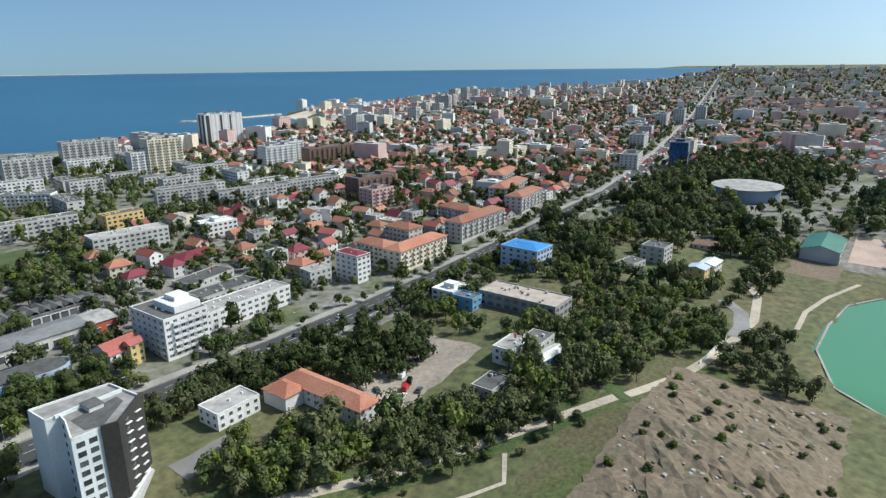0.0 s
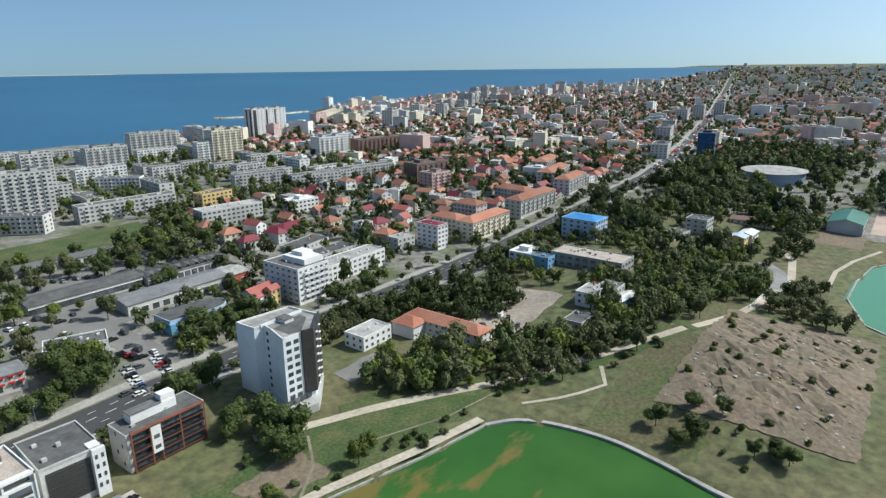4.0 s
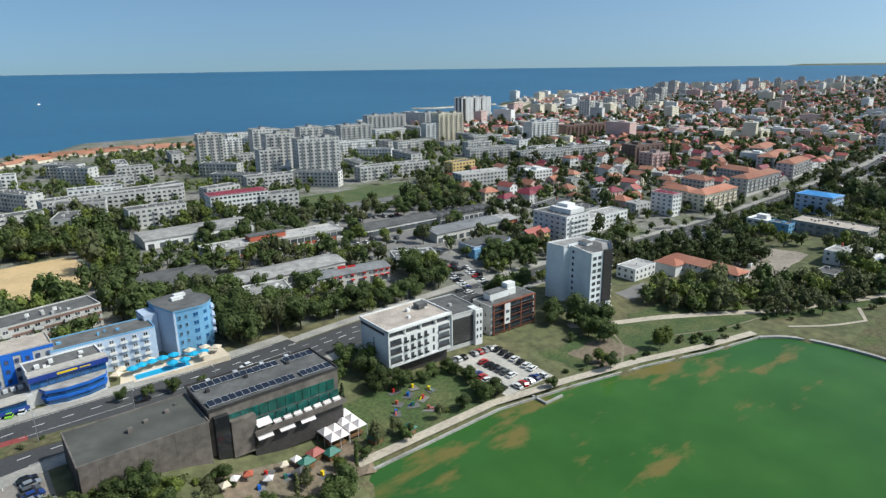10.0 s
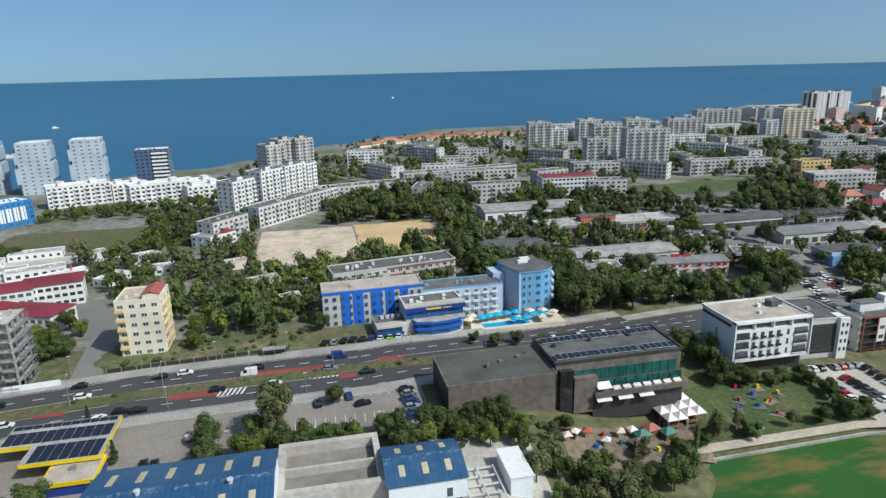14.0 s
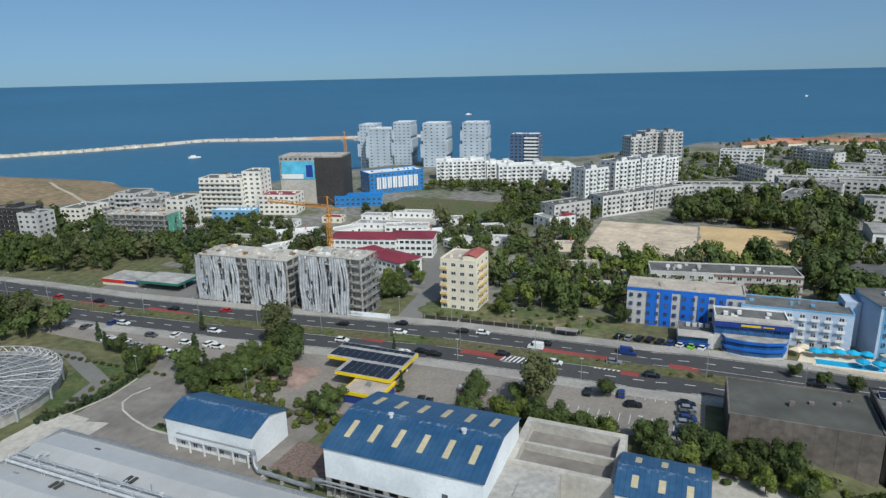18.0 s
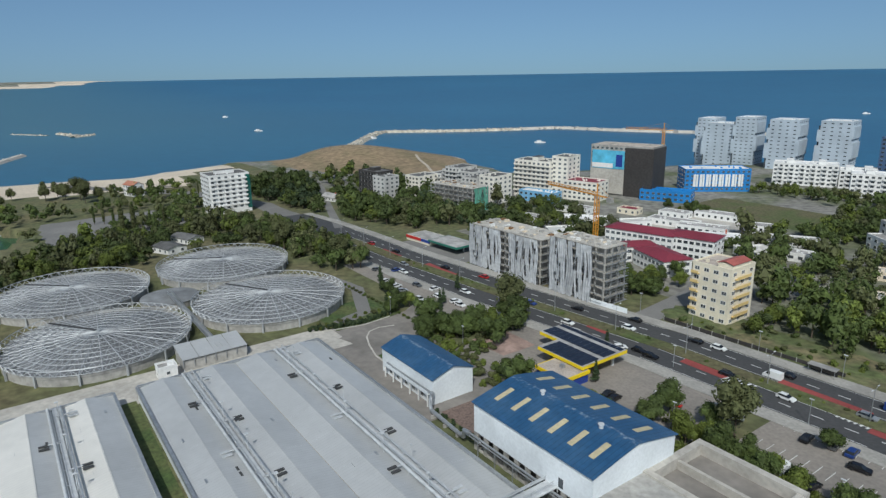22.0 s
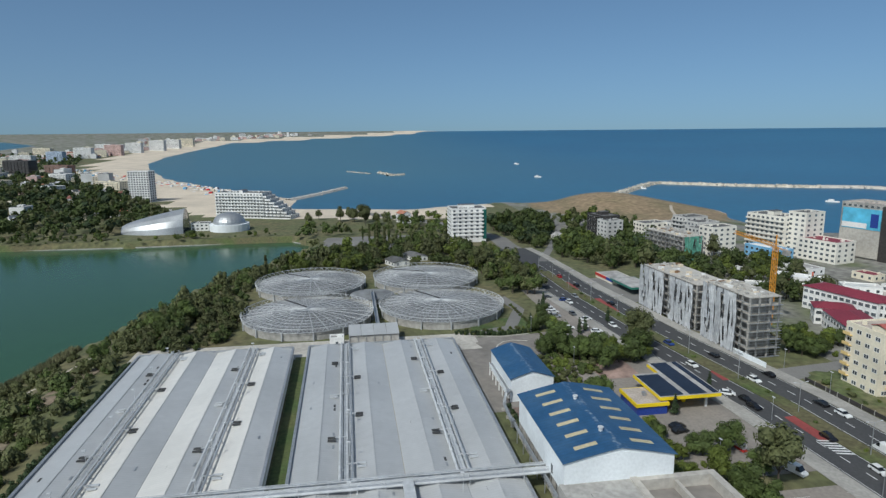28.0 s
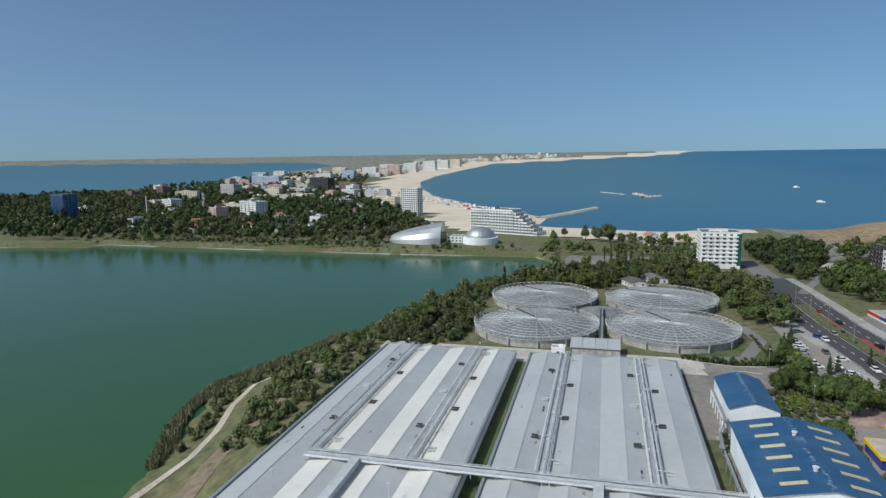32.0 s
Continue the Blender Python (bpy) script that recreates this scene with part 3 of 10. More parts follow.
def apartment(name, x, y, rz, L, W, floors, wall, label, near=False, fh=2.9, roof=None, balconies=(), ground_z=None, bays=None, group="", heads=1, category="apartment block", frame_mat=None, win=(1.8, 1.3), rim=0.5, claimed=True):
    """A block of flats or a hotel with a flat roof, windows on all sides, balcony stacks and stair heads."""
    z = gz(x, y) if ground_z is None else ground_z
    ob = thing(name, x, y, z, rz, label, category, group)
    if claimed:
        claim(x, y, rz, L / 2, W / 2)
    H = floors * fh + 0.5
    part("wall", Shape().box(-L / 2, -W / 2, -4, L / 2, W / 2, H), wall, ob)
    roof_ob = part("roof", flat_roof(L, W, H + 0.01, rim, max(3, int(L / 4)), int(abs(x * 7 + y))), [roof or BITUMEN, wall], ob)
    for k in range(heads):
        u = -L / 2 + L * (k + 0.5) / heads
        part("stair_head", Shape().box(u - 2.2, -W * 0.25, H, u + 2.2, W * 0.22, H + 2.4).box(u - 2.4, -W * 0.25 - 0.2, H + 2.4, u + 2.4, W * 0.22 + 0.2, H + 2.6, 1, True), [wall, roof or BITUMEN], ob)
    nl = bays or max(2, int(L / 3.3))
    nw = max(1, int(W / 4.2))
    joined = None if near else Shape()
    stacks = set(balconies)
    for side, n in (("s", nl), ("n", nl), ("e", nw), ("w", nw)):
        facade(ob, L, W, side, 0.4, floors, fh, n, win[0], win[1], frame_mat, None, joined, (lambda f, b: near and side == "n" and True))
    if not near:
        tagged(part("glazing", joined, [frame_mat or WHITE, GLASS], ob), kind="stuff")
    if stacks:
        bal = Shape()
        step = L / nl
        for b in stacks:
            for f in range(1, floors):
                for sgn in ((-1, 1) if not near else (-1,)):
                    u, zz = -L / 2 + step * (b + 0.5), 0.4 + f * fh
                    y0, y1 = (W / 2, W / 2 + 1.25) if sgn > 0 else (-W / 2 - 1.25, -W / 2)
                    s = Shape() if near else bal
                    s.box(u - step * 0.46, y0, zz - 0.18, u + step * 0.46, y1, zz, 0, True)
                    ye = y1 if sgn > 0 else y0
                    s.box(u - step * 0.46, ye - 0.06, zz, u + step * 0.46, ye + 0.06, zz + 0.95, 0, True)
                    s.box(u - step * 0.46, y0, zz, u - step * 0.46 + 0.1, y1, zz + 0.95, 0, True)
                    s.box(u + step * 0.46 - 0.1, y0, zz, u + step * 0.46, y1, zz + 0.95, 0, True)
                    if near:
                        part("balcony", s, wall, ob)
        if not near:
            tagged(part("balcony_grid", bal, wall, ob), kind="stuff")
    return ob


# ---- ground, water ----
def axis(lo, hi, step, end):
    mid = list(np.arange(lo, hi + 0.1, step))
    up, s, v = [], step, mid[-1]
    while v < end:
        s = min(s * 1.13, 160)
        v += s
        up.append(v)
    down, s, v = [], step, mid[0]
    while v > -end:
        s = min(s * 1.13, 160)
        v -= s
        down.append(v)
    return np.array(down[::-1] + mid + up)


def sheet(name, xs, ys, heights, mats, index):
    nx, ny = len(xs), len(ys)
    gx, gy = np.meshgrid(xs, ys)
    verts = np.stack([gx, gy, heights(gx, gy)], -1).reshape(-1, 3)
    i = (np.arange(ny - 1)[:, None] * nx + np.arange(nx - 1)[None]).ravel()
    faces = np.stack([i, i + 1, i + nx + 1, i + nx], -1)
    me = bpy.data.meshes.new(name)
    me.from_pydata(verts.tolist(), [], faces.tolist())
    for m in mats:
        me.materials.append(m)
    mid = verts[faces].mean(1)
    me.polygons.foreach_set("material_index", index(mid[:, 0], mid[:, 1]).astype(np.int32))
    me.polygons.foreach_set("use_smooth", np.ones(len(faces), bool))
    me.update()
    return new(name, me)


def ground_kind(x, y):
    k = np.zeros(len(x))
    town = (y > 215) | (x > 420) | ((x > 150) & (y > 185))
    k[town] = 1
    s = edge_distance(SEA, x, y)
    k[(s < 150) & (x < -835) & ~inside(SEA, x, y)] = 2
    k[(s < 62) & (x > -845) & (x < -735) & (y < 225)] = 2
    k[(s < 115) & (x > -845) & (x < -690) & (y < 165)] = 2
    k[(s < 75) & (x > 640) & (x < 1240) & (y > 900)] = 2
    k[(s < 40) & (x > -300)] = 3
    k[inside(SEA, x, y)] = 2
    k[inside(BACK_LAKE, x, y)] = 0
    k[((x + 755) / 150) ** 2 + ((y - 365) / 105) ** 2 < 1] = 4
    k[(x < -380) & (y < 240) & (k != 2)] = 0
    # far land past x -1500 takes the paler town ground, haze put into colour
    k[np.hypot(x - MIDX, y - MIDY) > 2600] = np.where(k[np.hypot(x - MIDX, y - MIDY) > 2600] == 2, 2, np.where(x[np.hypot(x - MIDX, y - MIDY) > 2600] < -1500, 1, 0))
    k[inside(LAKE, x, y)] = 3
    return k


xs, ys = axis(-640, 430, 6, HALF), axis(-150, 330, 6, HALF)
tagged(sheet("ground", xs, ys, ground, [SCRUB, URBAN, SAND, DRY, HEATH], ground_kind), "dry late-summer ground of grass, earth and town lots", "ground", kind="structure")
wx, wy = axis(-600, 600, 60, HALF), axis(-300, 300, 60, HALF)
tagged(sheet("sea", wx, wy, lambda x, y: bowl(x, y) - 0.5, [SEA_M], lambda x, y: 0 * x), "calm deep blue sea reaching the horizon", "sea", kind="structure")
lake = Shape().face([(-660, -920, 0), (430, -920, 0), (430, 140, 0), (-660, 140, 0)])
tagged(part("lake", lake, LAKE_M), "green lake with brownish weed patches near the shore", "lake", kind="structure")


ROADS, PAVED = [], []


def off_road(x, y, gap):
    """True where no road or paved yard lies within the gap."""
    for x0, y0, x1, y1 in PAVED:
        if x0 - gap < x < x1 + gap and y0 - gap < y < y1 + gap:
            return False
    for x0, y0, x1, y1, half in ROADS:
        dx, dy = x1 - x0, y1 - y0
        u = min(1, max(0, ((x - x0) * dx + (y - y0) * dy) / (dx * dx + dy * dy)))
        if math.hypot(x - x0 - u * dx, y - y0 - u * dy) < half + gap:
            return False
    return True


def strip(name, pts, width, mats, label, lift=0.12, category="path", step=6.0, edge=None, kind="structure", along=None):
    """A ribbon that follows the land: a road, a path, a kerb. along: offset of its middle line to its left."""
    line = []
    if name in ("road", "street", "dirt_track", "drive", "promenade"):
        ROADS.extend((*p, *q, width / 2 + abs(along or 0)) for p, q in zip(pts, pts[1:]))
    for (x0, y0), (x1, y1) in zip(pts, pts[1:]):
        n = max(1, int(math.hypot(x1 - x0, y1 - y0) / step))
        line += [(x0 + (x1 - x0) * k / n, y0 + (y1 - y0) * k / n) for k in range(n)]
    line.append(pts[-1])
    s = Shape()
    rows, cross = [], max(1, int(width / 6))
    for k, (x, y) in enumerate(line):
        (xa, ya), (xb, yb) = line[max(0, k - 1)], line[min(len(line) - 1, k + 1)]
        d = math.hypot(xb - xa, yb - ya)
        nx, ny = -(yb - ya) / d, (xb - xa) / d
        rows.append([(x + nx * ((along or 0) + width * (j / cross - 0.5)), y + ny * ((along or 0) + width * (j / cross - 0.5))) for j in range(cross + 1)])
    z = ground(np.array([p[0] for r in rows for p in r]), np.array([p[1] for r in rows for p in r])).reshape(len(rows), -1) + lift
    for k in range(len(rows) - 1):
        for j in range(cross):
            q = [(k, j + 1), (k, j), (k + 1, j), (k + 1, j + 1)]
            s.face([(*rows[a][b], z[a][b]) for a, b in q][::-1], 0)
        if edge:
            for j, sg in ((0, 1), (cross, -1)):
                p, q = (*rows[k][j], z[k][j]), (*rows[k + 1][j], z[k + 1][j])
                f = [(p[0], p[1], p[2] - edge), (q[0], q[1], q[2] - edge), q, p]
                s.face(f if sg < 0 else f[::-1], 0)
    return tagged(part(name, s, mats), label, category, kind=kind)


def patch(name, x0, y0, x1, y1, m, label, lift=0.10, category="ground", step=6.0, ragged=0.0, side=0.0, lumps=0.0):
    """A rectangle of another surface laid on the land."""
    if name in ("yard", "car_park", "forecourt", "sports_ground", "sand_pitch", "courtyard", "parking_lot", "field", "stadium_field", "rubble_mound", "pitch", "gravel_bed"):
        PAVED.append((x0, y0, x1, y1))
    nx, ny = max(1, int((x1 - x0) / step)), max(1, int((y1 - y0) / step))
    gx, gy = np.meshgrid(np.linspace(x0, x1, nx + 1), np.linspace(y0, y1, ny + 1))
    if ragged:
        rnd = np.random.RandomState(int(abs(x0 * 3 + y0)) % 9999)
        gx, gy = gx + rnd.uniform(-ragged, ragged, gx.shape), gy + rnd.uniform(-ragged, ragged, gy.shape)
    z = ground(gx, gy) + lift
    if lumps:
        rnd = np.random.RandomState(5)
        soft = rnd.uniform(0, 1, gx.shape)
        ridge = np.sin(gx * 0.45 + 1.5 * np.sin(gy * 0.2)) * np.sin(gy * 0.3 + np.sin(gx * 0.13))
        rim = np.minimum(np.minimum(gx - x0, x1 - gx), np.minimum(gy - y0, y1 - gy))
        z = z + lumps * (soft * 0.55 + 0.45 * ridge) * np.clip(rim / 10, 0, 1)
    s = Shape()
    for j in range(ny):
        for i in range(nx):
            s.face([(gx[b, a], gy[b, a], z[b, a]) for b, a in ((j, i), (j, i + 1), (j + 1, i + 1), (j + 1, i))])
    if side:
        ring = [(j, 0) for j in range(ny, -1, -1)] + [(0, i) for i in range(1, nx + 1)] + [(j, nx) for j in range(1, ny + 1)] + [(ny, i) for i in range(nx - 1, -1, -1)]
        for p, q in zip(ring, ring[1:] + ring[:1]):
            if p != q:
                s.face([(gx[p], gy[p], z[p] - side), (gx[q], gy[q], z[q] - side), (gx[q], gy[q], z[q]), (gx[p], gy[p], z[p])])
    return tagged(part(name, s, m), label, category, kind="structure")

# ---- roads and paths ----
BOULEVARD = [(-500, 168), (-420, 163), (-360, 164), (-290, 170), (-225, 178), (-160, 180), (-60, 195), (-10, 205), (40, 211), (95, 211), (160, 209), (210, 208), (290, 206), (400, 202), (520, 205), (620, 219), (830, 256), (1253, 343), (2060, 522), (3300, 790)]
strip("road", BOULEVARD[:7], 25, ASPHALT, "dark asphalt dual carriageway with white markings", 0.14, "road")
strip("road", BOULEVARD[6:], 15, ASPHALT, "asphalt avenue running straight through the town", 0.14, "road")
strip("pavement", BOULEVARD[14:], 27, PAVING, "broad pale footways and parking lanes beside the avenue", 0.07, "pavement")
MEDIAN = [(-400, 163.5), (-360, 164), (-290, 170), (-225, 178), (-160, 179.5), (-108, 182)]
strip("median", MEDIAN, 5.6, DRY, "dry grass strip between the two carriageways", 0.32, "median", edge=0.2)
for off, n in ((15.2, 7), (-15.2, 7)):
    strip("pavement", BOULEVARD[:n], 5.0, PAVING, "pale paved footway beside the boulevard", 0.29, "pavement", edge=0.15, along=off)
for off in (10.4, -10.4):
    strip("pavement", BOULEVARD[6:16], 4.4, PAVING, "pale paved footway beside the avenue", 0.29, "pavement", edge=0.15, along=off)


def dashes(pts, off, length, gap, width, m=LINE, lift=0.19, name="lane_marking", label="broken white lane line on the asphalt"):
    """Broken lines on a road: one joined mesh of thin plates."""
    s = Shape()
    for (x0, y0), (x1, y1) in zip(pts, pts[1:]):
        d = math.hypot(x1 - x0, y1 - y0)
        ux, uy = (x1 - x0) / d, (y1 - y0) / d
        u = 0.0
        while u < d - length:
            q = []
            for a, b in ((u, -width / 2), (u + length, -width / 2), (u + length, width / 2), (u, width / 2)):
                x, y = x0 + ux * a - uy * (off + b), y0 + uy * a + ux * (off + b)
                q.append((x, y, gz(x, y) + lift))
            s.face(q)
            u += length + gap
    return tagged(part(name, s, m), label, "road marking", kind="stuff")


for off in (7.6, -7.6):
    dashes(BOULEVARD[1:7], off, 3.0, 4.5, 0.28)
for off in (12.1, -12.1, 3.3, -3.3):
    dashes(BOULEVARD[1:7], off, 11.5, 0.3, 0.16, label="solid white edge line on the asphalt")
dashes(BOULEVARD[6:16], 0, 4.0, 3.0, 0.25)
for off in (-3.7, 3.7):
    dashes(BOULEVARD[6:17], off, 3.0, 5.0, 0.2)
for x, y, w, h in ((-182, 182.6, 22, 3.6), (-209, 174.0, 14, 3.4), (-166, 176, 5, 4), (-246, 172.5, 8, 3.0), (-330, 170, 22, 3.0), (-366, 166.5, 16, 3.0), (-152, 184, 8, 3.2)):
    patch("bus_lane", x - w / 2, y - h / 2, x + w / 2, y + h / 2, RED_LANE, "red surfaced stretch of the road", 0.205, "road marking", 3)
for x0, y0 in ((-203, 173.5), (-176, 177.5)):
    s = Shape()
    for k in range(6):
        x = x0 + k * 1.3
        s.face([(x, y0 - 2, gz(x, y0) + 0.21), (x + 0.6, y0 - 2, gz(x, y0) + 0.21), (x + 1.6, y0 + 2, gz(x, y0) + 0.21), (x + 1.0, y0 + 2, gz(x, y0) + 0.21)])
    tagged(part("zebra_crossing", s, LINE), "white hatched stripes across the asphalt", "road marking", kind="stuff")

# side streets, yards and lots
DULL_SHEET = mat("dull_metal_roof", (0.25, 0.25, 0.25), 0.6, metal=0.2, grain=0.12, scale=0.5, big=0.18, big_scale=0.1)
WARM_ASPHALT = mat("warm_worn_asphalt", (0.245, 0.217, 0.190), 0.92, grain=0.1, scale=1.2, big=0.16, big_scale=0.07, tint=(0.165, 0.150, 0.135))
PALE_ROAD = mat("pale_old_asphalt", (0.26, 0.25, 0.24), 0.92, grain=0.1, scale=0.5, big=0.15)
DRIVE = mat("grey_drive", (0.215, 0.195, 0.175), 0.92, grain=0.10, scale=0.5, big=0.14, big_scale=0.12)
strip("street", [(-243, 190), (-247, 227), (-262, 262), (-300, 300)], 9, OLD_ASPHALT, "narrow asphalt side street", 0.16, "road")
strip("street", [(40, 205), (44, 222), (50, 240), (46, 268), (28, 292)], 13, OLD_ASPHALT, "broad asphalt yard street", 0.13, "road")
patch("yard", -50, 328, 150, 350, OLD_ASPHALT, "worn asphalt factory yard", 0.10, "yard")
patch("yard", 12, 268, 120, 302, OLD_ASPHALT, "worn asphalt factory yard", 0.11, "yard")
patch("field", 40, 385, 150, 432, GRASS, "overgrown green vacant field", 0.10, "field", ragged=1.5)
patch("car_park", -20, 133, 3, 163, PALE_CONCRETE, "pale paved hotel car park", 0.13, "car park")
patch("play_yard", -114, 128, -72, 143, DIRT, "sandy playground behind the restaurant", 0.11, "yard", ragged=1.0)
patch("play_lawn", -70, 133, -24, 160, GRASS, "green lawn of the playground", 0.12, "lawn", ragged=0.8)
patch("car_park", -184, 143, -146, 165, WARM_ASPHALT, "grey asphalt car park with white bays", 0.12, "car park")
patch("forecourt", -262, 128, -190, 165, WARM_ASPHALT, "asphalt forecourt of the filling station", 0.11, "forecourt")
patch("car_park", -362, 140, -268, 160, WARM_ASPHALT, "worn asphalt car park beside the boulevard", 0.12, "car park")
patch("forecourt_paving", -264, 135, -249, 148, mat("pink_block_paving", (0.36, 0.25, 0.21), 0.92, grain=0.2, scale=0.8, big=0.2, big_scale=0.2), "faded pink block paving beside the filling station", 0.17, "paving", ragged=0.4)
patch("yard", -300, 96, -232, 128, DRIVE, "asphalt drive of the treatment plant", 0.10, "yard")
patch("yard", -302, -18, -284, 104, PALE_CONCRETE, "pale concrete service strip of the plant", 0.12, "yard")
patch("yard", -186, 96, -124, 136, PALE_CONCRETE, "stained concrete yard of the plant", 0.10, "yard")
patch("gravel_bed", -234, 102, -219, 114, mat("brown_gravel", (0.17, 0.12, 0.10), 0.95, grain=0.25), "bed of brown gravel within a concrete rim", 0.2, "gravel bed")
patch("grass_strip", -286, 38.4, -150, 42.6, GRASS, "mown green strip between the halls", 0.15, "lawn")
patch("lawn", -318, 104, -296, 130, GRASS, "lawn beside the settling tanks", 0.12, "lawn", ragged=0.8)
WEEDS = mat("weedy_ground", (0.085, 0.105, 0.038), 0.95, grain=0.3, scale=0.5, big=0.25, big_scale=0.12, tint=(0.165, 0.135, 0.075), bump=0.5)
patch("waste_ground", -244, 197, -172, 216, WEEDS, "weedy vacant lot with rubble", 0.14, "field", 3.0, ragged=1.0, lumps=0.8)
lot_wall = thing("boundary_wall", -211, 197.2, gz(-211, 197.2), 3.2, "low dark boundary wall of the vacant lot", "wall")
for k in range(13):
    part("panel", Shape().box(-27 + k * 4.2, -0.1, -1, -27 + k * 4.2 + 4.0, 0.1, 1.25), DARKP, lot_wall)
    part("post", Shape().box(-27.2 + k * 4.2, -0.16, -1, -27 + k * 4.2, 0.16, 1.45), CONCRETE, lot_wall)
patch("sports_ground", -203, 290, -152, 366, mat("pinkish_old_concrete", (0.56, 0.46, 0.35), 0.92, grain=0.14, scale=0.5, big=0.18), "cracked pale concrete sports ground", 0.13, "sports ground")
patch("sand_pitch", -151, 306, -106, 368, mat("yellow_sand", (0.56, 0.40, 0.21), 0.95, grain=0.12), "sandy yellow pitch", 0.14, "sports ground", ragged=1.0)
patch("stadium_field", -345, 352, -268, 402, DRY, "dry brown stadium field", 0.13, "field", ragged=1.0)
patch("building_yard", -340, 290, -290, 345, PALE_CONCRETE, "dusty building yard", 0.10, "yard", ragged=1.0)
patch("parking_lot", 150, 131, 204, 159, mat("dusty_lot", (0.34, 0.29, 0.24), 0.95, grain=0.15, scale=0.6, big=0.15), "dusty unpaved car park", 0.12, "car park", ragged=1.2)
patch("courtyard", 84, 158, 106, 168, OLD_ASPHALT, "pale paved courtyard", 0.12, "yard", ragged=0.5)
patch("forecourt", -380, 180, -332, 205, OLD_ASPHALT, "asphalt forecourt of the filling station", 0.11, "forecourt")
patch("meadow", 12, 112, 108, 148, GRASS, "green and dry meadow beside the lake", 0.06, "meadow", ragged=2.0)
patch("meadow", 110, 40, 300, 78, DRY, "dry grass slope above the lake", 0.05, "meadow", ragged=2.0)
patch("rubble_mound", 135, 2, 238, 62, DIRT, "bare earth mound strewn with rubble", 0.3, "mound", 2.2, ragged=0.9, lumps=1.5)
patch("car_park", -590, 40, -520, 120, OLD_ASPHALT, "worn car park among the trees", 0.10, "car park", ragged=2.0)
patch("pitch", 437, 0, 488, 21, mat("pink_clay", (0.50, 0.38, 0.32), 0.95, grain=0.1), "pale clay sports pitch", 0.15, "sports ground")
patch("yard", 396, 22, 428, 48, DIRT, "bare yard beside the green hall", 0.13, "yard", ragged=1.0)
strip("dirt_track", [(40, 158), (58, 150), (75, 141), (99, 127), (122, 112), (141, 102), (160, 91), (178, 81), (200, 67), (231, 58), (261, 53), (288, 50), (312, 48), (346, 53), (372, 66)], 4.2, PATH_M, "beaten earth track along the park", 0.17, "path")
strip("grass_verge", [(64, 140), (96, 121), (119, 106), (139, 96), (158, 85), (178, 76), (200, 63)], 15.0, GRASS, "green grass verge along the earth track", 0.12, "verge", along=6.0)
patch("lawn", 326, 99, 358, 113, GRASS, "small green lawn between the park houses", 0.14, "lawn", ragged=0.8)
strip("street", [(286, 51), (300, 51), (318, 55), (330, 66)], 7, PALE_ROAD, "pale curved end of the park road", 0.19, "road")
strip("footpath", [(110, 100), (121, 91), (128, 86.5), (138, 81), (150, 88)], 1.5, PATH_M, "beaten earth footpath", 0.16, "path")
THIN_PATH = mat("thin_trodden_path", (0.25, 0.21, 0.15), 0.95, grain=0.2, scale=0.8, big=0.2)
strip("footpath", [(52, 146), (42, 132), (30, 124)], 0.9, THIN_PATH, "thin trodden path through the grass", 0.15, "path")
strip("footpath", [(60, 128), (88, 116), (110, 112)], 0.7, THIN_PATH, "thin trodden path through the grass", 0.15, "path")
strip("footpath", [(313, 30), (339, 30), (367, 24), (400, 12)], 2.4, PATH_M, "pale path along the lake", 0.16, "path")
strip("footpath", [(-170, -46), (-187, -50), (-212, -48), (-229, -51), (-249, -58), (-268, -60), (-290, -53), (-330, -40)], 2.6, PATH_M, "pale path down the lake bank", 0.18, "path")
strip("drive", [(-285, 104), (-289, 118), (-293, 134), (-301, 146)], 11, DRIVE, "asphalt drive up to the car park", 0.17, "road")
strip("drive", [(-302, 108), (-306, 120), (-330, 130), (-352, 127)], 5, OLD_ASPHALT, "asphalt drive round the settling tanks", 0.15, "road")
strip("street", [(-500, 172), (-560, 176), (-640, 150), (-760, 60)], 14, OLD_ASPHALT, "asphalt road to the beach", 0.14, "road")
strip("street", [(-430, 172), (-500, 200), (-600, 240), (-690, 262)], 5, OLD_ASPHALT, "narrow road up the headland", 0.16, "road")
patch("bare_ground", 20, 126, 44, 142, DIRT, "trodden bare earth in the meadow", 0.10, "ground", 3.0, ragged=1.2)
strip("promenade", [(-78, 132.5), (-27, 133), (3, 128), (35, 121), (66, 112), (93, 106)], 3.4, PATH_M, "beaten earth lakeside promenade", 0.25, "promenade", edge=0.2)


def ring_wall(name, pts, width, top, label, m=CONCRETE):
    """A low wall along a shore."""
    s = Shape()
    for (x0, y0), (x1, y1) in zip(pts, pts[1:]):
        d = math.hypot(x1 - x0, y1 - y0)
        nx, ny = -(y1 - y0) / d * width / 2, (x1 - x0) / d * width / 2
        s.prism([(x0 + nx, y0 + ny), (x0 - nx, y0 - ny), (x1 - nx, y1 - ny), (x1 + nx, y1 + ny)][::1], -2.0, top)
    return tagged(part(name, s, m), label, "quay wall", kind="structure")


def curve_through(pts, n=4):
    out = []
    for k in range(len(pts) - 1):
        p0, p1, p2, p3 = pts[max(0, k - 1)], pts[k], pts[k + 1], pts[min(len(pts) - 1, k + 2)]
        for i in range(n):
            u = i / n
            out.append(tuple(0.5 * (2 * b + (c - a) * u + (2 * a - 5 * b + 4 * c - d) * u * u + (3 * b - a - 3 * c + d) * u ** 3) for a, b, c, d in zip(p0, p1, p2, p3)))
    return out + [pts[-1]]


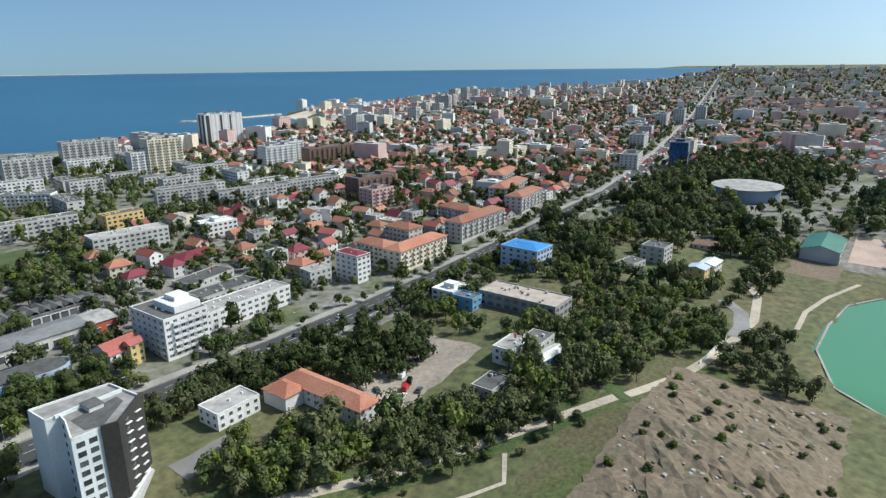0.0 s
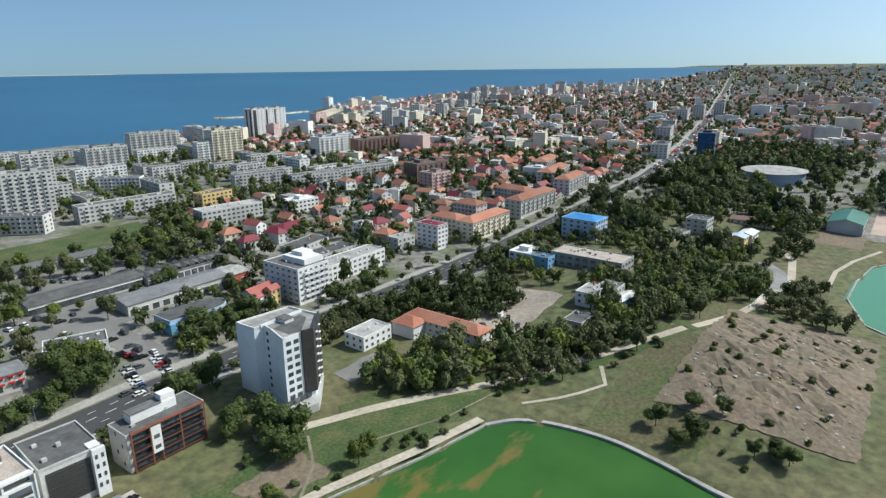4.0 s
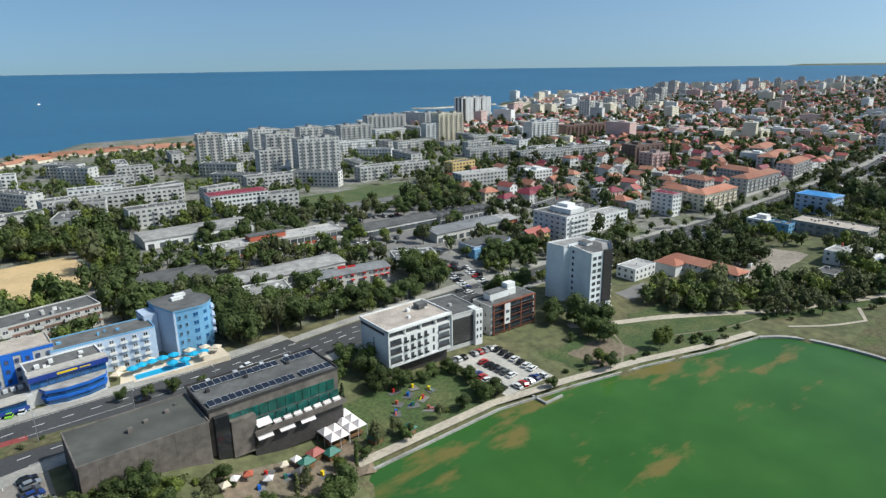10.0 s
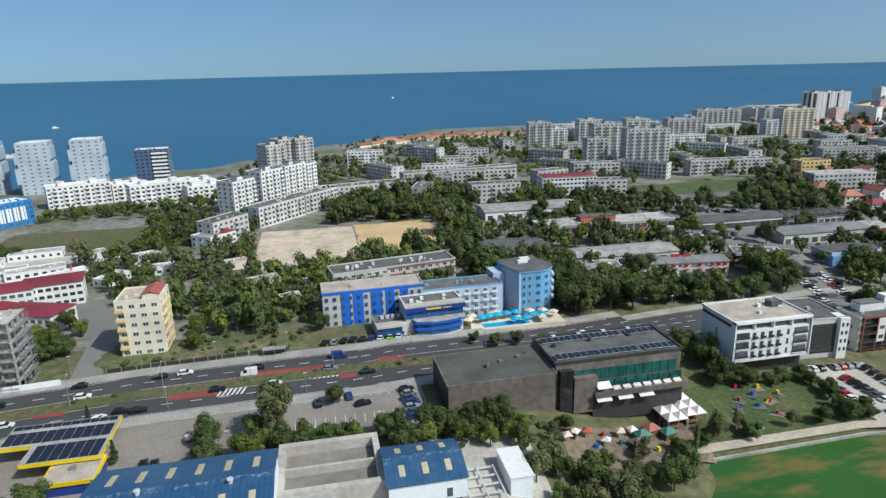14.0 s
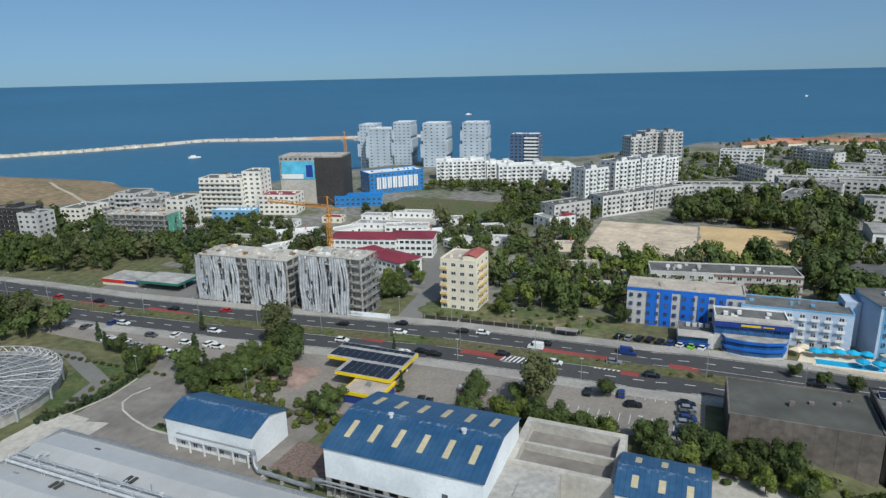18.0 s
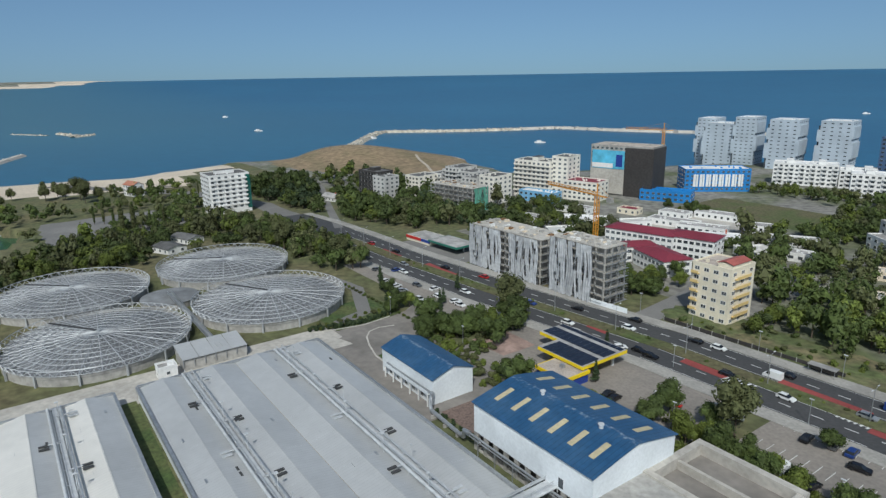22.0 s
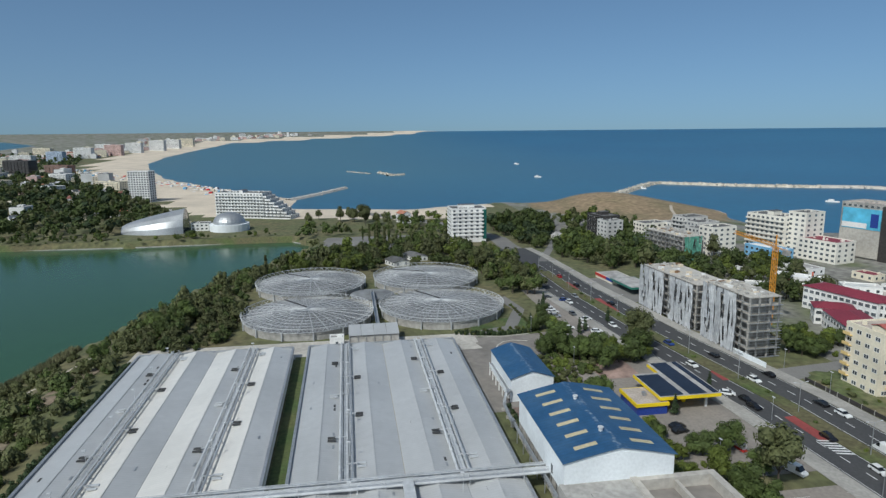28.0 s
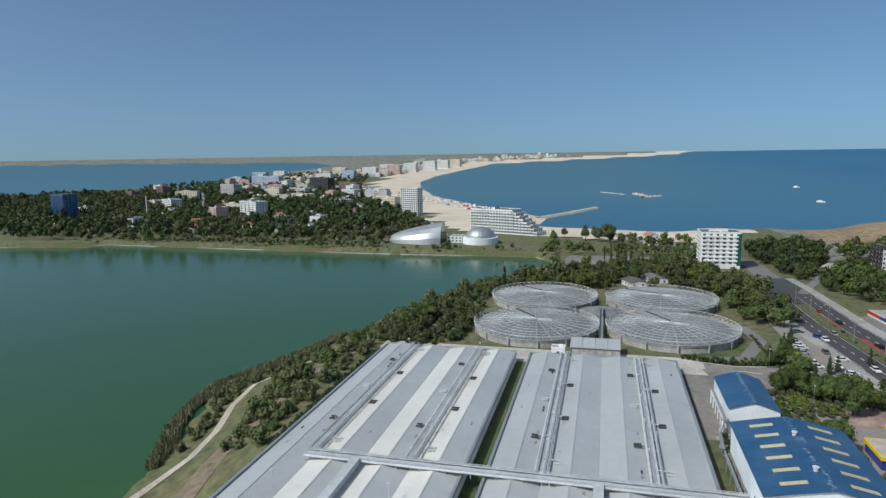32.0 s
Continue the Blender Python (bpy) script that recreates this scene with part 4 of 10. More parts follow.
ring_wall("quay_wall", LAKE[1:7], 0.7, 0.7, "low concrete quay along the lake")
ring_wall("quay_wall", curve_through(LAKE[6:13]), 1.6, 0.8, "curved concrete quay along the lake")
ring_wall("quay_wall", LAKE[15:22], 0.9, 0.6, "pale quay along the lake arm")
ring_wall("quay_wall", LAKE[26:35], 1.4, 0.7, "pale stone edge of the far shore")
tagged(part("jetty", Shape().box(-12.4, 122.6, -1, -11.6, 129, 0.7).box(-11.6, 122.6, -1, -4, 123.3, 0.7), CONCRETE), "short concrete jetty in the lake", "jetty")

# ---- trees ----


def crown_shape(rnd, lobes, leaves, size, r, h, squash=0.8, spread=0.55, coarse=False):
    """A crown of uneven lobes: a dark core and many leaf sprays round it. r: radius, h: height of its middle."""
    s = Shape()
    cs = [(rnd.uniform(-1, 1) * r * spread, rnd.uniform(-1, 1) * r * spread, h + rnd.uniform(-0.55, 0.6) * r * squash, r * rnd.uniform(0.38, 0.62)) for _ in range(lobes)]
    cs.append((0, 0, h, r * 0.62))
    for cx, cy, cz, cr in cs:
        n, m = (4, 2) if coarse else (5, 3)
        i = len(s.v)
        for a in range(m + 1):
            for b in range(n):
                th, ph = math.pi * a / m, 2 * math.pi * b / n + a * 0.4
                k = cr * 0.84 * rnd.uniform(0.85, 1.08)
                s.v.append((cx + math.sin(th) * math.cos(ph) * k, cy + math.sin(th) * math.sin(ph) * k, cz + math.cos(th) * k * squash))
        for a in range(m):
            for b in range(n):
                j = (b + 1) % n
                s.f.append((i + (a + 1) * n + b, i + (a + 1) * n + j, i + a * n + j, i + a * n + b))
                s.m.append(0)
        for _ in range(leaves // len(cs)):
            d = Vector((rnd.gauss(0, 1), rnd.gauss(0, 1), rnd.gauss(0.25, 1))).normalized()
            c = Vector((cx, cy, cz)) + Vector((d.x, d.y, d.z * squash)) * cr * rnd.uniform(0.84, 1.14)
            nrm = (d + Vector((rnd.gauss(0, 0.3), rnd.gauss(0, 0.3), rnd.gauss(0.15, 0.3)))).normalized()
            u = nrm.orthogonal().normalized()
            w = nrm.cross(u)
            t = rnd.uniform(0, 6.28)
            u, w = u * math.cos(t) + w * math.sin(t), w * math.cos(t) - u * math.sin(t)
            q = size * rnd.uniform(0.6, 1.3)
            s.face([tuple(c - u * q), tuple(c + u * q * 0.5 - w * q * 0.8), tuple(c + u * q * 0.5 + w * q * 0.8)])
    return s


def trunk_shape(rnd, r, h, limbs=4, reach=2.0):
    s = Shape().tube((0, 0, -0.6), (0.1, 0, h), r, 7, 0, r * 0.55)
    for k in range(limbs):
        a = k * 2.4 + rnd.uniform(0, 1)
        s.tube((0.08, 0, h * rnd.uniform(0.7, 0.98)), (math.cos(a) * reach, math.sin(a) * reach, h + rnd.uniform(0.8, 1.0) * reach), r * 0.45, 5, 0, r * 0.15)
    return s


TREES = {}


def tree_kinds():
    rnd = random.Random(5)
    for k in range(5):
        TREES["broad", k] = (trunk_shape(rnd, 0.24, 2.6, 5, 1.8).mesh("trunk", BARK), crown_shape(rnd, 10, 1150, 0.35, 3.4, 4.4, 0.9, 0.74).mesh("crown", LEAVES[0]))
    for k in range(3):
        TREES["pale", k] = (trunk_shape(rnd, 0.2, 3.0, 5, 1.6).mesh("trunk", BARK), crown_shape(rnd, 9, 950, 0.33, 2.9, 5.4, 1.15).mesh("crown", LEAVES[1]))
    for k in range(2):
        TREES["bright", k] = (trunk_shape(rnd, 0.22, 2.4, 4, 1.6).mesh("trunk", BARK), crown_shape(rnd, 10, 1000, 0.33, 3.1, 4.2, 0.9, 0.7).mesh("crown", LEAVES[2]))
    for k in range(2):
        s = Shape()
        for j in range(7):
            sub = crown_shape(rnd, 1, 150, 0.32, 1.25 - abs(j - 2.5) * 0.14, 2.0 + j * 1.35, 1.2, 0.25)
            i = len(s.v)
            s.v += sub.v
            s.f += [tuple(i + q for q in f) for f in sub.f]
            s.m += sub.m
        TREES["poplar", k] = (trunk_shape(rnd, 0.2, 3.0, 2, 0.5).mesh("trunk", BARK), s.mesh("crown", LEAVES[1] if k else LEAVES[0]))
    for k in range(2):
        s = Shape()
        for j in range(8):
            sub = crown_shape(rnd, 2, 130, 0.32, 1.9 * (1 - j / 8.6), 1.6 + j * 0.95, 0.55, 0.45)
            i = len(s.v)
            s.v += sub.v
            s.f += [tuple(i + q for q in f) for f in sub.f]
            s.m += sub.m
        TREES["conifer", k] = (trunk_shape(rnd, 0.18, 2.0, 0).mesh("trunk", BARK), s.mesh("crown", LEAVES[3]))
    for k in range(3):
        TREES["bush", k] = (None, crown_shape(rnd, 4, 320, 0.28, 1.5, 0.9, 0.7).mesh("bush", LEAVES[(0, 1, 2)[k]]))


tree_kinds()
HEDGE = crown_shape(random.Random(9), 4, 260, 0.25, 1.4, 1.1, 0.95, 0.7).mesh("hedge_bush", LEAVES[3])
TREE_LABELS = {"broad": "broad-crowned deciduous tree with dense green leaves", "pale": "tall tree with thin grey-green late-summer leaves", "bright": "young tree with fresh bright green leaves",
               "poplar": "slim upright poplar with narrow crown", "conifer": "dark green conifer with tapering crown", "bush": "low rounded green shrub on dry grass"}


def tree(kind, x, y, size=1.0, rnd=random.Random(11), z=None):
    ks = [k for k in TREES if k[0] == kind]
    key = rnd.choice(ks)
    trunk, crown = TREES[key]
    z = gz(x, y) if z is None else z
    m = Matrix.LocRotScale((x, y, z), Euler((0, 0, rnd.uniform(0, 6.28))), (size * rnd.uniform(0.9, 1.1), size * rnd.uniform(0.9, 1.1), size * rnd.uniform(0.88, 1.15)))
    if kind == "bush":
        ob = new("bush", crown)
        ob.matrix_basis = m
        return tagged(ob, TREE_LABELS[kind], "bush", "shrubs")
    ob = new("tree")
    ob.matrix_basis = m
    tagged(ob, TREE_LABELS[kind], "tree", kind + " trees")
    for n, me in (("trunk", trunk), ("crown", crown)):
        part(n, me, None, ob)
    return ob


def spots(poly, spacing, rnd, margin=2.0, jitter=0.45, road_gap=None, clump=0.0):
    """Loosely spaced places in an outline that keep off buildings and, with a gap, off roads and yards."""
    xs_, ys_ = [p[0] for p in poly], [p[1] for p in poly]
    out = []
    y = min(ys_)
    while y < max(ys_):
        x = min(xs_)
        while x < max(xs_):
            px, py = x + rnd.uniform(-jitter, jitter) * spacing, y + rnd.uniform(-jitter, jitter) * spacing
            keep = not clump or math.sin(px * 0.043 + 2.1 * math.sin(py * 0.021)) + math.sin(py * 0.051 + 1.7 * math.sin(px * 0.017)) > clump * 2 - 1 + rnd.uniform(-0.6, 0.6)
            if keep and bool(inside(poly, np.array([px]), np.array([py]))[0]) and is_free(px, py, margin) and (road_gap is None or off_road(px, py, road_gap)):
                out.append((px, py))
            x += spacing
        y += spacing
    return out


CROWNS = {}


def crowns(lod):
    """Five crowns and a trunk for joined woods: 0 full, 1 lighter, 2 for the far distance."""
    if lod not in CROWNS:
        rnd = random.Random(31 + lod)
        lobes, leaves, size = ((4, 170, 0.56), (1, 54, 0.92), (0, 18, 1.35))[lod]
        sets = []
        for _ in range(5):
            c = crown_shape(rnd, lobes, leaves, size, 3.3, 4.0, 0.95, 0.78 if lod < 2 else 0.3, True)
            m = [0] * len(c.f)
            if lod == 0:
                k = len(c.f)
                c.tube((0, 0, -0.8), (0, 0, 3.4), 0.25, 5, 0, 0.14)
                m += [3] * (len(c.f) - k)
            sets.append((np.array(c.v), c.f, m))
        CROWNS[lod] = sets
    return CROWNS[lod]


def wood_at(name, pts, size, rnd, label, lod=0, mix=(0, 0, 0, 1, 2), sink=0.0):
    """Trees past counting: one mesh of crowns at the places given."""
    vs, fs, ms, n = [], [], [], 0
    if not pts:
        return
    zs = ground(np.array([p[0] for p in pts]), np.array([p[1] for p in pts]))
    for (x, y), z in zip(pts, zs):
        if z < 0.4:
            continue
        v, f, m = rnd.choice(crowns(lod))
        k, a = rnd.uniform(*size) * rnd.choice((0.7, 0.9, 1.0, 1.0, 1.3)), rnd.uniform(0, 6.28)
        w = np.stack([v[:, 0] * math.cos(a) - v[:, 1] * math.sin(a), v[:, 0] * math.sin(a) + v[:, 1] * math.cos(a), v[:, 2] * rnd.uniform(0.8, 1.45)], -1) * k + (x, y, z - sink * k)
        vs.append(w)
        fs += [tuple(n + q for q in g) for g in f]
        leaf = rnd.choice(mix)
        ms += [leaf if q == 0 else 4 for q in m]
        n += len(v)
    if not vs:
        return
    me = bpy.data.meshes.new(name)
    me.from_pydata(np.concatenate(vs).tolist(), [], fs)
    for q in LEAVES + [BARK]:
        me.materials.append(q)
    me.polygons.foreach_set("material_index", ms)
    me.update()
    tagged(new(name, me), label, "trees", kind="stuff")


def grove(poly, spacing, kinds, size=(0.8, 1.3), seed=1, margin=2.0, single=True, sink=0.0, gap=None):
    rnd = random.Random(seed)
    pts = spots(poly, spacing, rnd, margin, road_gap=gap)
    if not single:
        mix = [{"broad": 0, "poplar": 0, "pale": 1, "bright": 2, "conifer": 3, "bush": 1}[k] for k in kinds]
        return wood_at("grove", pts, size, rnd, "dense grove of green deciduous trees" if sink < 1 else "dense olive-green shrubs on the bank", 0, mix, sink)
    for x, y in pts:
        if gz(x, y) > 0.5:
            tree(rnd.choice(kinds), x, y, rnd.uniform(*size), rnd)


def wood(name, poly, spacing, size=(0.8, 1.3), seed=1, label="mass of green tree crowns", lod=1, margin=2.0, clump=0.0, gap=2.5, mix=(0, 0, 0, 1, 2)):
    rnd = random.Random(seed)
    wood_at(name, spots(poly, spacing, rnd, margin, 0.45, gap, clump), size, rnd, label, lod, mix)

# ---- treatment plant ----
GUTTER = mat("dark_gutter", (0.05, 0.05, 0.05), 0.8)
TANK_STEEL = mat("grey_lattice_steel", (0.43, 0.44, 0.45), 0.5, metal=0.2, grain=0.12, scale=0.5)
MEMBRANE = mat("grey_tank_cover", (0.205, 0.21, 0.215), 0.85, grain=0.2, scale=0.4, big=0.2, big_scale=0.1)


def process_hall(y0, roof_mat, valley, pale=None):
    """A hall of four gabled bays, its roof laid in sheets. pale: brighter sheet that paints sun glint on one slope."""
    x0, x1, bays, bay, eave, rise = -286.0, -148.0, 4, 12.6, 3.9, 1.15
    ob = thing("process_hall", (x0 + x1) / 2, y0 + bays * bay / 2, 12.5, 0, "long low treatment hall with a pale sheet metal roof", "industrial hall", "process halls")
    half, w = (x1 - x0) / 2, bays * bay / 2
    claim((x0 + x1) / 2, y0 + w, 0, half + 1, w + 1)
    part("wall", Shape().box(-half, -w, -5, half, w, eave - 0.25), WALL_SHEET, ob)
    rim = Shape()
    for s in (-1, 1):
        rim.box(-half - 0.2, s * w - 0.35, eave - 0.5, half + 0.2, s * w + 0.35, eave + 0.55, 0, True)
        rim.box(s * half - 0.3, -w, eave - 0.5, s * half + 0.3, w, eave + 0.75, 0, True)
    part("parapet", rim, STEEL, ob)
    n = 11
    step = 2 * half / n
    up = Shape().face([(-step / 2 + 0.008, -bay / 4 + 0.05, -rise / 2), (step / 2 - 0.008, -bay / 4 + 0.05, -rise / 2), (step / 2 - 0.008, bay / 4, rise / 2), (-step / 2 + 0.008, bay / 4, rise / 2)])
    up.box(-step / 2 + 0.03, bay / 4 - 0.16, rise / 2, step / 2 - 0.03, bay / 4 + 0.16, rise / 2 + 0.08)
    glint_up = up.mesh("roof_sheet", pale) if pale else None
    up = up.mesh("roof_sheet", roof_mat)
    for b in range(bays):
        for k in range(n):
            for t in (0, 1):
                x, y = -half + step * (k + 0.5), -w + bay * (b + 0.25 + 0.5 * t)
                # slopes facing -y, past the first bay: sun glint put into the colour
                part("roof_sheet", glint_up if pale and b and not t else up, None, ob, at=pose(x, y, eave + rise / 2 - 0.05, 0, 0, 180 * t))
        if b:
            part("gutter", Shape().box(-half, -0.3, 0, half, 0.3, 0.07), valley if b == 2 else STEEL, ob, at=pose(0, -w + bay * b, eave - 0.12))
    for k in range(20):
        rnd = random.Random(int(y0) * 31 + k)
        x, y = rnd.uniform(-half + 6, half - 40), -w + bay * rnd.choice((0.25, 0.75, 1.3, 1.75, 2.3, 2.75, 3.3, 3.75))
        z = eave + 0.25
        part("roof_hatch", Shape().box(-0.8, -0.25, 0, 0.8, 0.25, 0.35), STEEL if k % 3 else GUTTER, ob, at=pose(x, y, z))
    return ob


def roof_lamp(x, y, z):
    ob = thing("roof_lamp", x, y, z, 0, "thin white lamp post on the hall roof", "lamp post", "roof lamps")
    part("pole", Shape().tube((0, 0, -0.4), (0, 0, 4.2), 0.07, 6, 0, 0.045), WHITE_STEEL, ob)
    part("lamp_head", Shape().box(-0.25, -0.55, 4.15, 0.25, 0.25, 4.35, 0, True), WHITE_STEEL, ob)


for lx in range(-280, -150, 17):
    for ly in (-1.5, 25.5, 56.5, 79.5):
        roof_lamp(lx + (ly > 40) * 6, ly, 16.9)
process_hall(-12.6, SHEET_A, GUTTER, SHEET_B)
process_hall(43.2, SHEET_A, mat("rusty_joint", (0.36, 0.30, 0.20), 0.9))


GALV = mat("dull_galvanising", (0.50, 0.51, 0.52), 0.55, metal=0.1, grain=0.10, scale=0.8)


def walkway(y, x0, x1, z=17.4):
    """A pipe gallery along a roof: deck, pipes, rails, posts and short vent arms."""
    ob = thing("pipe_gallery", (x0 + x1) / 2, y, z, 0, "galvanised pipe gallery with handrails along the roof", "pipe gallery", "pipe galleries")
    a = (x1 - x0) / 2
    part("deck", Shape().box(-a, -0.5, 0, a, 0.5, 0.1, 0, True), GALV, ob, "galvanised grating deck")
    for u, r in ((-1.35, 0.34), (1.3, 0.26)):
        part("pipe", Shape().tube((-a, u, 0.25), (a, u, 0.25), r, 8), GALV, ob, "grey steel duct")
    for u in (-0.85, 0.85):
        for z_, r_ in ((1.15, 0.06), (0.65, 0.045)):
            part("handrail", Shape().tube((-a, u, z_), (a, u, z_), r_, 4), GALV, ob)
    bracket = Shape().prism([(-1.6, -0.7), (-1.45, -0.7), (-1.45, -0.12), (1.45, -0.12), (1.45, -0.7), (1.6, -0.7), (1.6, -0.02), (0.9, -0.02), (0.9, 1.15), (0.8, 1.15), (0.8, -0.02), (-0.8, -0.02), (-0.8, 1.15), (-0.9, 1.15), (-0.9, -0.02), (-1.6, -0.02)], 0, 0.12)
    n = int(2 * a / 6)
    for k in range(n + 1):
        x = -a + 2 * a * k / n
        part("post", bracket, GALV, ob, at=pose(x - 0.06, 0, 0, 90, 0, 90))
    for k in range(7):
        x = -a + 2 * a * (k + 0.4) / 7
        s = -1 if k % 2 else 1
        part("duct_arm", Shape().box(x - 0.12, min(0, s * 2.6), 0.2, x + 0.12, max(0, s * 2.6), 0.4, 0, True), GALV, ob)
        for q in (-0.72, 0.72):
            part("vent", Shape().box(x + q - 0.37, s * 3.4 - 1.0, -0.25, x + q + 0.37, s * 3.4 + 1.0, 0.0, 0, True), GUTTER if k % 3 else GALV, ob)
    for k in range(3):
        x = -a + 2 * a * (k + 0.3) / 3
        part("lamp_post", Shape().tube((x, 1, 0), (x, 1, 3.6), 0.06, 5).box(x - 0.25, 0.8, 3.6, x + 0.25, 1.2, 3.75), GALV, ob)
    return ob


for y in (-0.2, 24.8, 55.7, 81.0):
    walkway(y, -285, -195)
cross = thing("pipe_gallery", -193.6, 47, 17.5, 90, "galvanised cross gallery linking the two halls", "pipe gallery", "pipe galleries")
part("deck", Shape().box(-48, -1.1, 0, 58, 1.1, 0.14, 0, True), GALV, cross)
for u in (-1.7, 1.6):
    part("pipe", Shape().tube((-48, u, 0.35), (58, u, 0.35), 0.33, 8), GALV, cross)
for u in (-1.05, 1.05):
    part("handrail", Shape().tube((-48, u, 1.2), (58, u, 1.2), 0.06, 4).tube((-48, u, 0.7), (58, u, 0.7), 0.045, 4), GALV, cross)
for k in range(19):
    x = -48 + 106 * k / 18
    part("post", Shape().box(x - 0.08, -1.9, -0.9, x + 0.08, -1.75, 0.3).box(x - 0.08, 1.75, -0.9, x + 0.08, 1.9, 0.3).box(x - 0.05, -1.1, 0, x + 0.05, -1.0, 1.2).box(x - 0.05, 1.0, 0, x + 0.05, 1.1, 1.2), GALV, cross)
for y in (12.5, 68.4):
    d = thing("roof_duct", -178, y, 17.2, 0, "broad flat steel duct on the roof", "duct")
    part("casing", Shape().box(-14, -1.1, 0.1, 14, 1.1, 1.5, 0, True), GALV, d)
    part("support", Shape().box(-12, -0.9, -0.6, -11.6, 0.9, 0.1).box(11.6, -0.9, -0.6, 12, 0.9, 0.1), GALV, d)


def settling_tank(cx, cy, R=26.5, ribs=28, turn=0):
    """A round tank with posts and a shallow steel lattice dome over a grey cover."""
    ob = thing("settling_tank", cx, cy, 12.0, turn, "round concrete settling tank under a white steel lattice dome", "tank", "settling tanks")
    claim(cx, cy, 0, R, R)
    pts = [(R * math.cos(k * math.pi / 28), R * math.sin(k * math.pi / 28)) for k in range(56)]
    inner = [(x * 0.975, y * 0.975) for x, y in pts]
    part("wall", Shape().prism(inner, -3, 3.5), CONCRETE, ob)
    cover = Shape()
    rise = 1.5
    for k in range(56):
        a, b = inner[k], inner[(k + 1) % 56]
        cover.face([(*a, 3.55), (*b, 3.55), (b[0] * 0.05, b[1] * 0.05, 3.55 + rise), (a[0] * 0.05, a[1] * 0.05, 3.55 + rise)])
    part("cover", cover, MEMBRANE, ob, "grey membrane cover")
    post = Shape().box(-0.25, -0.25, -3, 0.25, 0.25, 4.3).mesh("post", TANK_STEEL)
    top = lambda r: 4.3 + 2.0 * (1 - (r / R) ** 1.6)
    rings = [R * k / 9 for k in range(1, 10)]
    rib = Shape().sweep([(r, 0, top(r)) for r in [0.6] + rings], 0.14)
    rib = rib.mesh("rib", TANK_STEEL)
    for k in range(ribs):
        at = pose(0, 0, 0, 0, 0, 360 * k / ribs)
        part("rib", rib, None, ob, at=at)
        if k % 2 == 0:
            part("post", post, None, ob, at=at @ pose(R - 0.1, 0, 0))
    for r in rings:
        s = Shape().sweep([(r * math.cos(2 * math.pi * k / ribs), r * math.sin(2 * math.pi * k / ribs), top(r)) for k in range(ribs)], 0.11, closed=True)
        part("ring", s, TANK_STEEL, ob)
    s = Shape()
    for r0, r1 in zip(rings, rings[1:]):
        n = ribs if r0 < R * 0.5 else ribs * 2
        for k in range(n):
            a, m, b = 2 * math.pi * k / n, 2 * math.pi * (k + 0.5) / n, 2 * math.pi * (k + 1) / n
            p = (r1 * math.cos(m), r1 * math.sin(m), top(r1) - 0.25)
            for q in (a, b):
                s.tube((r0 * math.cos(q), r0 * math.sin(q), top(r0) - 0.1), p, 0.075, 3)
    tagged(part("bracing", s, TANK_STEEL, ob), kind="stuff")
    rim, n = Shape(), ribs * 2
    for k in range(n):
        a, m, b = 2 * math.pi * k / n, 2 * math.pi * (k + 0.5) / n, 2 * math.pi * (k + 1) / n
        up = (R * 1.012 * math.cos(m), R * 1.012 * math.sin(m), 5.9)
        for q in (a, b):
            rim.tube((R * math.cos(q), R * math.sin(q), 4.2), up, 0.09, 3)
        rim.tube(up, (R * 0.9 * math.cos(m), R * 0.9 * math.sin(m), top(R * 0.9)), 0.08, 3)
    rim.sweep([(R * 1.012 * math.cos(2 * math.pi * (k + 0.5) / n), R * 1.012 * math.sin(2 * math.pi * (k + 0.5) / n), 5.9) for k in range(n)], 0.12, closed=True)
    part("rim_truss", rim, TANK_STEEL, ob)
    part("maintenance_walk", Shape().box(0, -0.5, 0, R - 1, 0.5, 0.12, 0, True), GUTTER, ob, "dark grating walk up the dome", at=pose(0, 0, 6.75, 0, math.degrees(math.atan2(2.2, R)), 200))
    part("hub", Shape().tube((0, 0, 3.5), (0, 0, 6.9), 0.7, 10), TANK_STEEL, ob)
    part("parapet", ring_band(R * 0.985, 3.3, 4.2, 0.18), CONCRETE, ob)
    return ob


def ring_band(r, z0, z1, t, n=56):
    s = Shape()
    for k in range(n):
        a, b = 2 * math.pi * k / n, 2 * math.pi * (k + 1) / n
        ca, sa, cb, sb = math.cos(a), math.sin(a), math.cos(b), math.sin(b)
        s.face([(r * ca, r * sa, z0), (r * cb, r * sb, z0), (r * cb, r * sb, z1), (r * ca, r * sa, z1)])
        s.face([((r - t) * cb, (r - t) * sb, z0), ((r - t) * ca, (r - t) * sa, z0), ((r - t) * ca, (r - t) * sa, z1), ((r - t) * cb, (r - t) * sb, z1)])
        s.face([(r * ca, r * sa, z1), (r * cb, r * sb, z1), ((r - t) * cb, (r - t) * sb, z1), ((r - t) * ca, (r - t) * sa, z1)])
    return s


for k, (cx, cy) in enumerate(((-333.5, 96.5), (-329.5, 40.5), (-384.5, 39), (-387.5, 96.5))):
    settling_tank(cx, cy, turn=k * 7)
hub = thing("distribution_tank", -360, 68, 12, 0, "low round grey tank between the four settling tanks", "tank")
part("wall", Shape().prism([(10 * math.cos(k * math.pi / 16), 10 * math.sin(k * math.pi / 16)) for k in range(32)], -2, 3.2), CONCRETE, hub)
s = Shape()
for k in range(32):
    a, b = k * math.pi / 16, (k + 1) * math.pi / 16
    s.face([(10.3 * math.cos(a), 10.3 * math.sin(a), 3.2), (10.3 * math.cos(b), 10.3 * math.sin(b), 3.2), (0, 0, 4.1)])
part("roof", s, MEMBRANE, hub)
